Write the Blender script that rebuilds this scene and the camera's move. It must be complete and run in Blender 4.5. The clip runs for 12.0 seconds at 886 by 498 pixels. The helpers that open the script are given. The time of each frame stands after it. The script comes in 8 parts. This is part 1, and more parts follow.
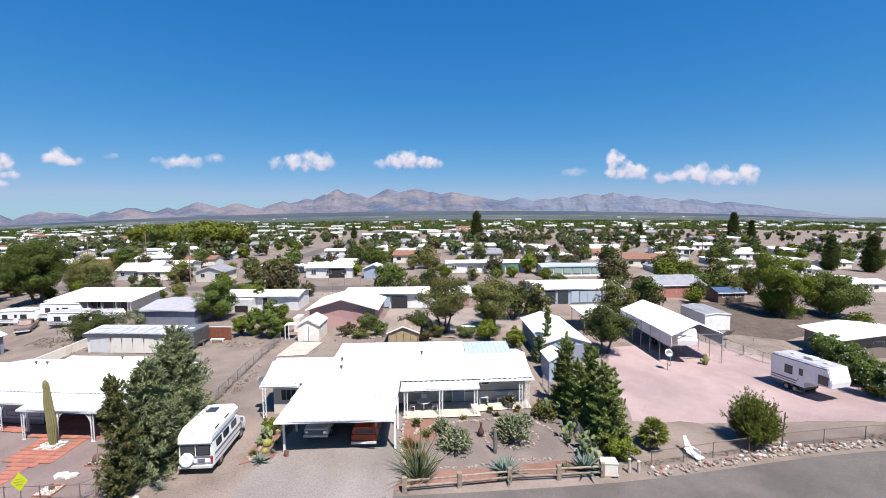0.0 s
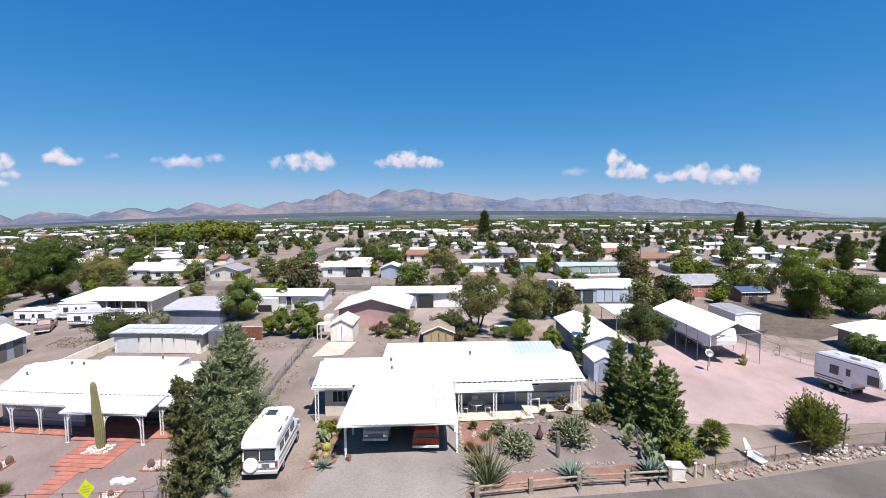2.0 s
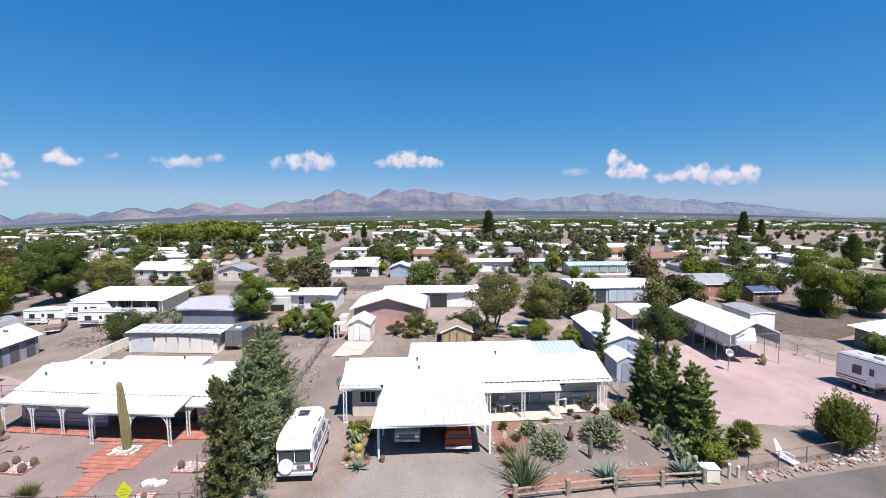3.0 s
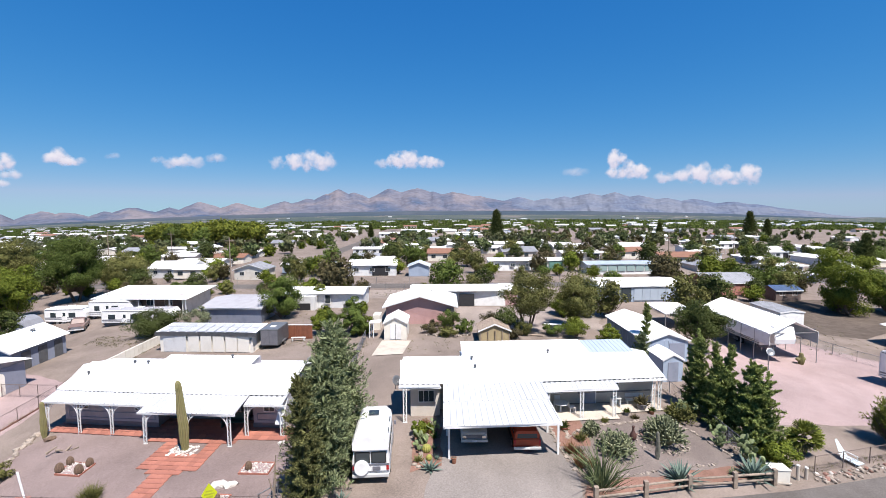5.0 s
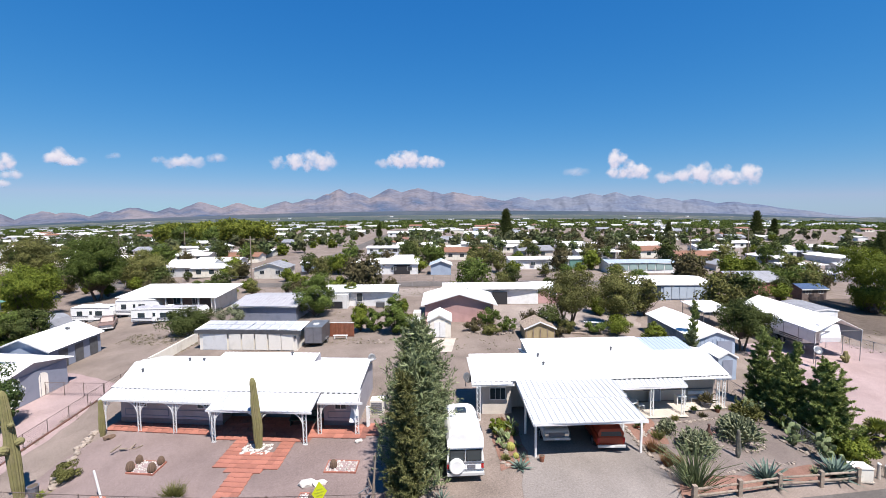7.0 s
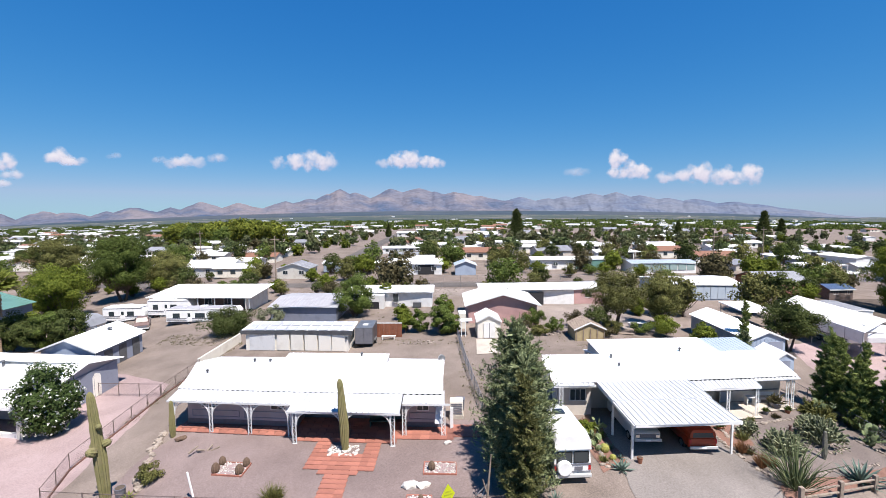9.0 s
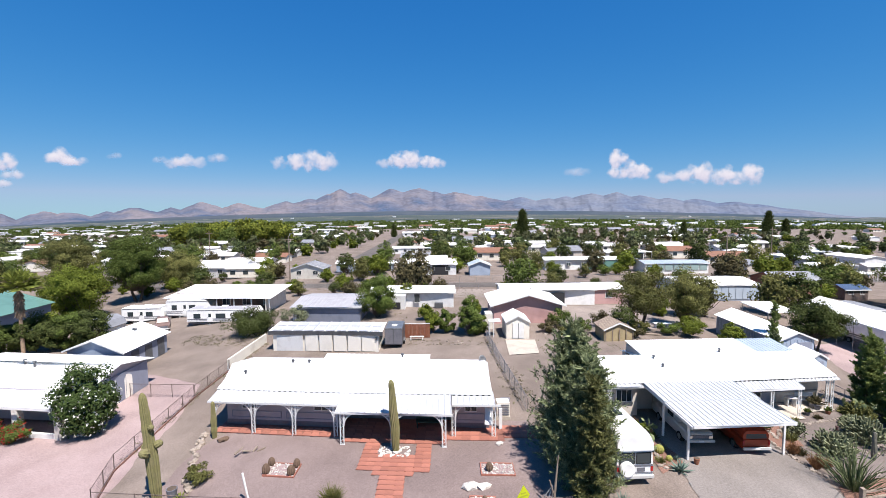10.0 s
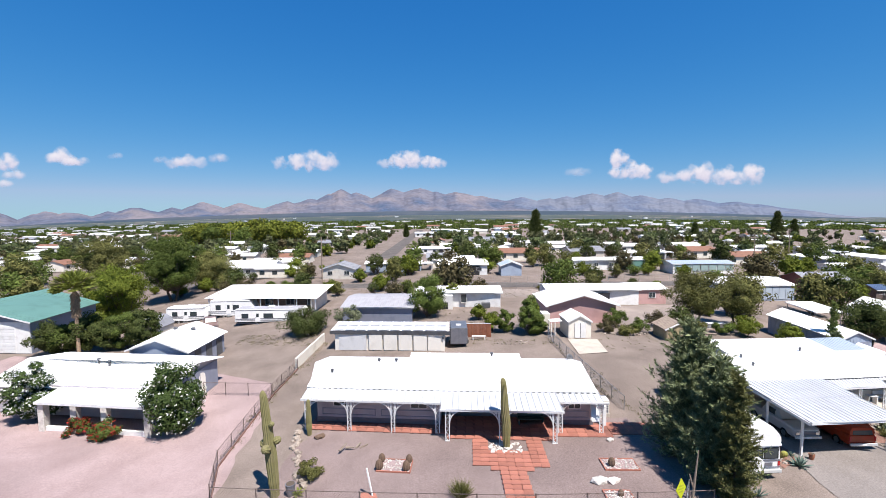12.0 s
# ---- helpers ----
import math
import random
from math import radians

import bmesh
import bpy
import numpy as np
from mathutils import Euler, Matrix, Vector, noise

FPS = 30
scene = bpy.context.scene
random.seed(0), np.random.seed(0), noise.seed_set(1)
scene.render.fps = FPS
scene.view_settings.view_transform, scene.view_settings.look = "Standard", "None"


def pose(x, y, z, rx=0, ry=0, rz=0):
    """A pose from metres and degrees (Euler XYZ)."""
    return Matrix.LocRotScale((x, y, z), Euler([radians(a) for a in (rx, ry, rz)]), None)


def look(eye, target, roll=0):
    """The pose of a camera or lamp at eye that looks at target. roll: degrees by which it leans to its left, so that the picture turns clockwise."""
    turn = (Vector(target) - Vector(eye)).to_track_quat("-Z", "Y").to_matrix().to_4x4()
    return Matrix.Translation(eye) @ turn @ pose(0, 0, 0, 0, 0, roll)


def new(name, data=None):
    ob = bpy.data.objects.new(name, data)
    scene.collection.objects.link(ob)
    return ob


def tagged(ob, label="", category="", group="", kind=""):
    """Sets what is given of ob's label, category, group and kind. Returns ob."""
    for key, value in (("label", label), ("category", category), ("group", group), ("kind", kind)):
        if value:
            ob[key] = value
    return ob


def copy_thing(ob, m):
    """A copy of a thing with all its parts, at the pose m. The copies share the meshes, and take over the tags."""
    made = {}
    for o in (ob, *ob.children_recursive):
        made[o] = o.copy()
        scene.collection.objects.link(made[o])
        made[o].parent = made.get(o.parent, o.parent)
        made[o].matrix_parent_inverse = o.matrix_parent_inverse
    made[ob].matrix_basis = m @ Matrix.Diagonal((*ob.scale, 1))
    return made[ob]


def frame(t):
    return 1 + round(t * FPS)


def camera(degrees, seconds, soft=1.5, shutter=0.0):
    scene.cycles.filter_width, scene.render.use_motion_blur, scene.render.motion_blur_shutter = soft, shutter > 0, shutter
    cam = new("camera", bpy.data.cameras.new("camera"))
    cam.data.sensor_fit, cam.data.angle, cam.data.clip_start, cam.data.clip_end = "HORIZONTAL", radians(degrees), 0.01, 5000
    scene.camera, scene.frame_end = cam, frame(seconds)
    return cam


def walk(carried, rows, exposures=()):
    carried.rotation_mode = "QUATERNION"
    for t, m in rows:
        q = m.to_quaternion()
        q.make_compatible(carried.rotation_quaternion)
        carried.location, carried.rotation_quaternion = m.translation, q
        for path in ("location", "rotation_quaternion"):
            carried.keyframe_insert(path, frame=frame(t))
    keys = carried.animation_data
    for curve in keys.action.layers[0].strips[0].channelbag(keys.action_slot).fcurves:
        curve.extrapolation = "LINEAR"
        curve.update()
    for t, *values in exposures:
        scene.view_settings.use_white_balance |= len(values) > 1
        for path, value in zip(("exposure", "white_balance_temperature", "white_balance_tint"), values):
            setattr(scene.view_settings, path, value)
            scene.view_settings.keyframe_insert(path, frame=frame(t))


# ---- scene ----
# A desert trailer-park street seen from a small aircraft that slides to its left about 16 m over the ground.
cam = camera(88.84, 12.0, soft=0.8)
EYE, TILT, LEAN = 16.0, 4.642, -0.448
ROWS = [
    (0.0, 0.177, -3.846, 1.113),
    (0.5, -0.993, -3.512, 1.035),
    (1.0, -2.183, -3.189, 0.957),
    (1.5, -3.374, -2.883, 0.869),
    (2.0, -4.556, -2.592, 0.773),
    (2.5, -5.745, -2.317, 0.681),
    (3.0, -6.935, -2.081, 0.596),
    (5.0, -11.747, -1.351, 0.285),
    (5.5, -13.015, -1.200, 0.180),
    (6.0, -14.374, -1.047, 0.058),
    (6.5, -15.880, -0.898, -0.047),
    (7.0, -17.424, -0.797, -0.105),
    (9.0, -23.709, -0.686, -0.007),
    (9.5, -25.504, -0.679, 0.045),
    (10.0, -27.371, -0.696, 0.099),
    (10.5, -29.276, -0.780, 0.152),
    (11.0, -31.282, -0.958, 0.234),
    (11.5, -33.365, -1.238, 0.305),
    (12.0, -35.498, -1.563, 0.344),
]
walk(cam, [(t, pose(x, y, EYE + z, 90 - TILT) @ pose(0, 0, 0, 0, 0, LEAN)) for t, x, y, z in ROWS], [(0.0, 0.83, 6500, 13), (12.0, 0.83, 6500, 13)])

# ---- light ----
SUN_AZ, SUN_EL = radians(147), radians(62)     # clockwise from +y; height over the horizon
sun_way = Vector((math.sin(SUN_AZ) * math.cos(SUN_EL), math.cos(SUN_AZ) * math.cos(SUN_EL), math.sin(SUN_EL)))
sun = new("sun", bpy.data.lights.new("sun", "SUN"))
sun.data.energy, sun.data.angle, sun.data.color = 5.0, radians(0.53), (1.0, 0.955, 0.895)
sun.matrix_world = look(sun_way * 100, (0, 0, 0))
world = bpy.data.worlds.new("sky")
scene.world = world
world.use_nodes = True
sky = world.node_tree.nodes.new("ShaderNodeTexSky")
sky.sky_type, sky.sun_disc = "NISHITA", False
sky.sun_elevation, sky.sun_rotation = SUN_EL, SUN_AZ
sky.altitude, sky.air_density, sky.dust_density, sky.ozone_density = 1000, 1.0, 0.0, 1.0
back = world.node_tree.nodes["Background"]
back.inputs["Strength"].default_value = 0.0526
tint = world.node_tree.nodes.new("ShaderNodeMixRGB")     # the deep blue of dry, clear air
tint.blend_type, tint.inputs[0].default_value, tint.inputs[2].default_value = "MULTIPLY", 1.0, (0.44, 0.80, 1.22, 1)
world.node_tree.links.new(sky.outputs[0], tint.inputs[1])
split, join = world.node_tree.nodes.new("ShaderNodeSeparateColor"), world.node_tree.nodes.new("ShaderNodeCombineColor")
world.node_tree.links.new(tint.outputs[0], split.inputs[0])
for i, (power, gain, cap) in enumerate(((1.55, 0.66, 4.0), (0.73, 1.42, 7.9), (0.40, 3.24, 9.2))):     # deep blue overhead, paling towards the horizon
    steep, strong, most = (world.node_tree.nodes.new("ShaderNodeMath") for _ in range(3))
    steep.operation, strong.operation, most.operation = "POWER", "MULTIPLY", "MINIMUM"
    steep.inputs[1].default_value, strong.inputs[1].default_value, most.inputs[1].default_value = power, gain, cap
    world.node_tree.links.new(split.outputs[i], steep.inputs[0])
    world.node_tree.links.new(steep.outputs[0], strong.inputs[0])
    world.node_tree.links.new(strong.outputs[0], most.inputs[0])
    world.node_tree.links.new(most.outputs[0], join.inputs[i])
world.node_tree.links.new(join.outputs[0], back.inputs[0])

# ---- materials ----
def mat(name, colour, rough=0.7, second=None, scale=1.5, spread=0.5, bump=0.15, fine=14.0, metal=0.0, grain=0.12, spec=0.4, random_shift=0.0, stripes=None):
    """A worn surface: base colour, stains of a second colour, grain and relief."""
    m = bpy.data.materials.new(name)
    m.use_nodes = True
    n, l = m.node_tree.nodes, m.node_tree.links
    b = n["Principled BSDF"]
    co = n.new("ShaderNodeTexCoord")
    big, small = n.new("ShaderNodeTexNoise"), n.new("ShaderNodeTexNoise")
    for node, s, d in ((big, scale, 5), (small, fine, 3)):
        node.inputs["Scale"].default_value, node.inputs["Detail"].default_value = s, d
        l.new(co.outputs["Object"], node.inputs["Vector"])
    ramp = n.new("ShaderNodeMapRange")
    ramp.inputs["From Min"].default_value, ramp.inputs["From Max"].default_value = 0.62 - 0.3 * spread, 0.72
    l.new(big.outputs["Fac"], ramp.inputs["Value"])
    mix = n.new("ShaderNodeMixRGB")
    second = second or [c * 0.78 for c in colour]
    mix.inputs[1].default_value, mix.inputs[2].default_value = (*colour, 1), (*second, 1)
    l.new(ramp.outputs[0], mix.inputs[0])
    val = n.new("ShaderNodeMapRange")
    val.inputs["From Min"].default_value, val.inputs["From Max"].default_value = 0.3, 0.7
    val.inputs["To Min"].default_value, val.inputs["To Max"].default_value = 1 - grain, 1 + grain
    l.new(small.outputs["Fac"], val.inputs["Value"])
    mul = n.new("ShaderNodeMixRGB")
    mul.blend_type, mul.inputs[0].default_value = "MULTIPLY", 1
    l.new(mix.outputs[0], mul.inputs[1]), l.new(val.outputs[0], mul.inputs[2])
    out = mul.outputs[0]
    if random_shift:
        info = n.new("ShaderNodeObjectInfo")
        r = n.new("ShaderNodeMapRange")
        r.inputs["To Min"].default_value, r.inputs["To Max"].default_value = 1 - random_shift, 1 + random_shift
        l.new(info.outputs["Random"], r.inputs["Value"])
        m2 = n.new("ShaderNodeMixRGB")
        m2.blend_type, m2.inputs[0].default_value = "MULTIPLY", 1
        l.new(out, m2.inputs[1]), l.new(r.outputs[0], m2.inputs[2])
        out = m2.outputs[0]
    l.new(out, b.inputs["Base Color"])
    b.inputs["Roughness"].default_value, b.inputs["Metallic"].default_value = rough, metal
    b.inputs["Specular IOR Level"].default_value = spec
    if bump:
        bp = n.new("ShaderNodeBump")
        bp.inputs["Strength"].default_value, bp.inputs["Distance"].default_value = bump, 0.02
        l.new(small.outputs["Fac"], bp.inputs["Height"]), l.new(bp.outputs[0], b.inputs["Normal"])
    return m


def leafy(name, light, dark, through_light=0.25, spread=0.5):
    """Foliage: every leaf has its own shade; some light passes through."""
    m = bpy.data.materials.new(name)
    m.use_nodes = True
    n, l = m.node_tree.nodes, m.node_tree.links
    b = n["Principled BSDF"]
    geo = n.new("ShaderNodeNewGeometry")
    mix = n.new("ShaderNodeMixRGB")
    mix.inputs[1].default_value, mix.inputs[2].default_value = (*dark, 1), (*light, 1)
    l.new(geo.outputs["Random Per Island"], mix.inputs[0])
    info = n.new("ShaderNodeObjectInfo")
    r = n.new("ShaderNodeMapRange")
    r.inputs["To Min"].default_value, r.inputs["To Max"].default_value = 1 - 0.3 * spread, 1 + 0.5 * spread
    l.new(info.outputs["Random"], r.inputs["Value"])
    mul = n.new("ShaderNodeMixRGB")
    mul.blend_type, mul.inputs[0].default_value = "MULTIPLY", 1
    l.new(mix.outputs[0], mul.inputs[1]), l.new(r.outputs[0], mul.inputs[2])
    l.new(mul.outputs[0], b.inputs["Base Color"])
    b.inputs["Roughness"].default_value, b.inputs["Specular IOR Level"].default_value = 0.8, 0.1
    tr, add = n.new("ShaderNodeBsdfTranslucent"), n.new("ShaderNodeMixShader")
    l.new(mul.outputs[0], tr.inputs[0])
    add.inputs[0].default_value = through_light
    l.new(b.outputs[0], add.inputs[1]), l.new(tr.outputs[0], add.inputs[2])
    l.new(add.outputs[0], n["Material Output"].inputs[0])
    return m


def glassy(name, colour, rough=0.06):
    m = bpy.data.materials.new(name)
    m.use_nodes = True
    b = m.node_tree.nodes["Principled BSDF"]
    b.inputs["Base Color"].default_value = (*colour, 1)
    b.inputs["Roughness"].default_value, b.inputs["Specular IOR Level"].default_value = rough, 0.6
    return m


ROOF = mat("white_roof_metal", (0.84, 0.84, 0.83), 0.75, (0.74, 0.74, 0.73), 0.4, 0.5, 0.05, grain=0.03, random_shift=0.02, spec=0.15)
AWNING = mat("pale_ribbed_awning_metal", (0.47, 0.48, 0.495), 0.42, (0.42, 0.43, 0.447), 0.6, 0.5, 0.05, grain=0.03, random_shift=0.05)
ROOF_OLD = mat("weathered_white_roof", (0.72, 0.72, 0.72), 0.6, (0.5, 0.49, 0.47), 0.7, 0.6, 0.1, grain=0.05, random_shift=0.06)
ROOF_BLUE = mat("pale_blue_roof_metal", (0.346, 0.402, 0.465), 0.4, (0.301, 0.352, 0.415), 0.5, 0.5, 0.05, grain=0.03)
ROOF_LILAC = mat("pale_lilac_grey_roof", (0.34, 0.335, 0.355), 0.7, (0.29, 0.285, 0.30), 0.7, 0.6, 0.1)
ROOF_GREY = mat("grey_roof", (0.226, 0.232, 0.251), 0.7, (0.164, 0.170, 0.183), 0.8, 0.6, 0.2, random_shift=0.1)
ROOF_GREEN = mat("green_roof_metal", (0.101, 0.207, 0.176), 0.5, (0.082, 0.170, 0.144), 0.5, 0.5, 0.05, grain=0.04)
ROOF_BLUE2 = mat("dark_blue_roof", (0.052, 0.087, 0.165), 0.5, (0.044, 0.070, 0.131), 0.5)
ROOF_TILE = mat("brown_red_roof", (0.213, 0.107, 0.069), 0.8, (0.157, 0.082, 0.057), 1.2)
WHITE = mat("white_paint", (0.667, 0.667, 0.659), 0.5, (0.565, 0.557, 0.539), 1.2, 0.4, 0.05, grain=0.04)
CREAM = mat("cream_paint", (0.662, 0.626, 0.552), 0.6, (0.570, 0.524, 0.451), 1.0, 0.4, 0.08, grain=0.04, random_shift=0.03)
DOORCREAM = mat("bright_cream_door", (0.80, 0.76, 0.68), 0.6, (0.72, 0.68, 0.60), 1.0, 0.4, 0.06, grain=0.04)
BEIGE = mat("beige_siding", (0.50, 0.455, 0.40), 0.7, (0.43, 0.385, 0.335), 0.9, 0.5, 0.1, grain=0.05)
LILAC = mat("pale_lilac_siding", (0.352, 0.333, 0.352), 0.65, (0.301, 0.283, 0.301), 0.9, 0.5, 0.1, grain=0.05)
PINK = mat("dusty_pink_siding", (0.43, 0.265, 0.25), 0.7, (0.37, 0.222, 0.212), 0.9, 0.5, 0.1, grain=0.05)
SKYBLUE = mat("pale_blue_siding", (0.295, 0.352, 0.439), 0.6, (0.251, 0.301, 0.383), 0.9, 0.5, 0.08, grain=0.04)
SLATE = mat("slate_blue_siding", (0.213, 0.232, 0.289), 0.6, (0.176, 0.195, 0.245), 0.9, 0.5, 0.08, grain=0.04)
GREYMETAL = mat("grey_metal", (0.108, 0.112, 0.119), 0.45, (0.079, 0.079, 0.084), 1.5, 0.5, 0.05, metal=0.3)
STEEL = mat("galvanised_steel", (0.314, 0.320, 0.327), 0.4, (0.238, 0.232, 0.226), 3.0, 0.5, 0.05, metal=0.7)
BROWNSTEEL = mat("rusty_fence_steel", (0.176, 0.138, 0.125), 0.7, (0.125, 0.082, 0.063), 3.0, 0.5, 0.05, metal=0.3)
# flat black that paints the shade of openings and gaps not cut out
DARK = mat("shade_black", (0.025, 0.025, 0.028), 0.8, bump=0)
RUBBER = mat("tyre_rubber", (0.02, 0.02, 0.02), 0.85, fine=40)
GLASS = glassy("window_glass", (0.035, 0.045, 0.05))
PAVER = mat("red_brick_paver", (0.314, 0.125, 0.088), 0.85, (0.251, 0.101, 0.076), 1.0, 0.6, 0.3, random_shift=0.16)
PAVERBED = mat("red_paver_joints", (0.226, 0.094, 0.069), 0.95, (0.176, 0.076, 0.057), 1.5, 0.6, 0.3)
STONE = mat("pale_stone", (0.27, 0.228, 0.19), 0.9, (0.19, 0.15, 0.122), 2.5, 0.6, 0.5, random_shift=0.25)
WHITESTONE = mat("white_quartz", (0.52, 0.49, 0.45), 0.85, (0.33, 0.285, 0.255), 3.0, 0.5, 0.4, random_shift=0.12)
REDSTONE = mat("red_stone", (0.213, 0.119, 0.094), 0.9, (0.151, 0.082, 0.063), 2.5, 0.6, 0.5, random_shift=0.25)
CONCRETE = mat("concrete", (0.454, 0.393, 0.325), 0.85, (0.333, 0.303, 0.264), 0.8, 0.6, 0.2)
WOODRED = mat("red_stained_wood", (0.226, 0.082, 0.044), 0.7, (0.157, 0.057, 0.032), 2.0, 0.6, 0.2, random_shift=0.15)
WOODPALE = mat("pale_timber", (0.36, 0.29, 0.165), 0.75, (0.28, 0.215, 0.12), 2.0, 0.6, 0.2, random_shift=0.12)
WOODRAIL = mat("weathered_rail_wood", (0.251, 0.201, 0.157), 0.85, (0.157, 0.119, 0.094), 3.0, 0.6, 0.3, random_shift=0.15)
BARK = mat("bark", (0.101, 0.076, 0.057), 0.95, (0.057, 0.044, 0.032), 5.0, 0.6, 0.8, fine=30)
TERRACOTTA = mat("terracotta", (0.251, 0.101, 0.057), 0.8, (0.189, 0.076, 0.044), 4.0)
PALMTHATCH = mat("dry_palm_thatch", (0.314, 0.226, 0.151), 0.95, (0.226, 0.157, 0.101), 5.0, 0.6, 0.6)
ORANGE = mat("red_orange_car_paint", (0.314, 0.044, 0.019), 0.25, (0.264, 0.038, 0.019), 1.0, bump=0, grain=0.02)
SILVER = mat("silver_car_paint", (0.50, 0.50, 0.49), 0.3, (0.44, 0.44, 0.43), 1.0, metal=0.1, bump=0, grain=0.02)
TAUPE = mat("brown_car_paint", (0.189, 0.125, 0.107), 0.35, (0.151, 0.101, 0.088), 1.0, bump=0, grain=0.02)
VANWHITE = mat("white_vehicle_paint", (0.736, 0.736, 0.727), 0.3, (0.662, 0.653, 0.635), 1.5, 0.4, 0.02, grain=0.02)
STRIPE = mat("grey_stripe", (0.138, 0.138, 0.157), 0.4, bump=0)
CHROME = mat("chrome", (0.62, 0.62, 0.62), 0.18, metal=1.0, bump=0)
YELLOW = mat("fluorescent_yellow_sign", (0.452, 0.490, 0.013), 0.5, (0.415, 0.452, 0.013), 2.0, bump=0, grain=0.02)
REDLAMP = mat("red_lamp_lens", (0.35, 0.02, 0.02), 0.2, bump=0)
SOLAR = mat("solar_panel_face", (0.47, 0.475, 0.50), 0.35, (0.41, 0.415, 0.44), 1.0, bump=0, grain=0.04)
LEAF_JUNIPER = leafy("blue_green_juniper", (0.315, 0.355, 0.19), (0.095, 0.125, 0.056), 0.26, 0.2)
LEAF_CYPRESS = leafy("olive_cypress", (0.31, 0.36, 0.115), (0.085, 0.125, 0.036), 0.26, 0.3)
LEAF_OLDCYPRESS = leafy("brown_olive_cypress", (0.185, 0.185, 0.072), (0.072, 0.080, 0.030), 0.26, 0.3)
LEAF_GREEN = leafy("mid_green_leaves", (0.122, 0.160, 0.038), (0.051, 0.074, 0.017), 0.25, 0.5)
LEAF_BRIGHT = leafy("bright_green_leaves", (0.162, 0.190, 0.029), (0.070, 0.095, 0.014), 0.3, 0.5)
LEAF_CREOSOTE = leafy("yellow_green_creosote", (0.205, 0.225, 0.045), (0.085, 0.105, 0.022), 0.3, 0.3)
LEAF_OLIVE = leafy("olive_mesquite_leaves", (0.185, 0.180, 0.060), (0.075, 0.080, 0.026), 0.25, 0.5)
LEAF_DARK = leafy("dark_oleander_leaves", (0.084, 0.101, 0.031), (0.035, 0.049, 0.014), 0.2, 0.4)
LEAF_OLEANDER = leafy("dense_oleander_leaves", (0.075, 0.110, 0.035), (0.035, 0.058, 0.017), 0.2, 0.3)
LEAF_GROVE = leafy("yellow_green_grove", (0.185, 0.20, 0.03), (0.06, 0.08, 0.014), 0.2, 0.5)
# leaf colours of far trees, paled and greyed to paint in the haze
LEAF_HAZE_OLIVE = leafy("haze_pale_olive_leaves", (0.150, 0.158, 0.072), (0.066, 0.078, 0.040), 0.2, 0.5)
LEAF_HAZE_GREEN = leafy("haze_pale_green_leaves", (0.125, 0.155, 0.060), (0.058, 0.080, 0.036), 0.2, 0.5)
LEAF_PALM = leafy("yellow_green_palm", (0.27, 0.30, 0.065), (0.16, 0.19, 0.04), 0.3, 0.2)
LEAF_RUST = leafy("rusty_dry_stalks", (0.30, 0.155, 0.075), (0.15, 0.085, 0.045), 0.2, 0.3)
LEAF_WEED = leafy("pale_dry_weeds", (0.22, 0.20, 0.11), (0.14, 0.13, 0.07), 0.3, 0.2)
LEAF_DRY = leafy("dry_brown_scrub", (0.116, 0.099, 0.049), (0.052, 0.046, 0.023), 0.2, 0.4)
LEAF_GREY = leafy("grey_green_spines", (0.235, 0.25, 0.15), (0.075, 0.09, 0.048), 0.1, 0.4)
LEAF_AGAVE = leafy("blue_agave", (0.20, 0.26, 0.22), (0.10, 0.145, 0.115), 0.1, 0.3)
LEAF_SPOON = leafy("grey_green_wands", (0.17, 0.20, 0.095), (0.07, 0.09, 0.04), 0.1, 0.2)
FLOWER_RED = leafy("red_flowers", (0.33, 0.03, 0.028), (0.19, 0.03, 0.02), 0.2, 0.2)
FLOWER_WHITE = leafy("white_flowers", (0.648, 0.648, 0.616), (0.535, 0.535, 0.486), 0.2, 0.2)
CACTUS = mat("saguaro_skin", (0.165, 0.152, 0.063), 0.85, (0.191, 0.165, 0.087), 2.0, 0.5, 0.3)
CACTUS_GREY = mat("grey_cactus_skin", (0.17, 0.165, 0.13), 0.9, (0.12, 0.115, 0.09), 3.0, 0.5, 0.3)
CACTUS_BROWN = mat("barrel_cactus_skin", (0.125, 0.082, 0.057), 0.9, (0.076, 0.050, 0.032), 4.0, 0.5, 0.5)


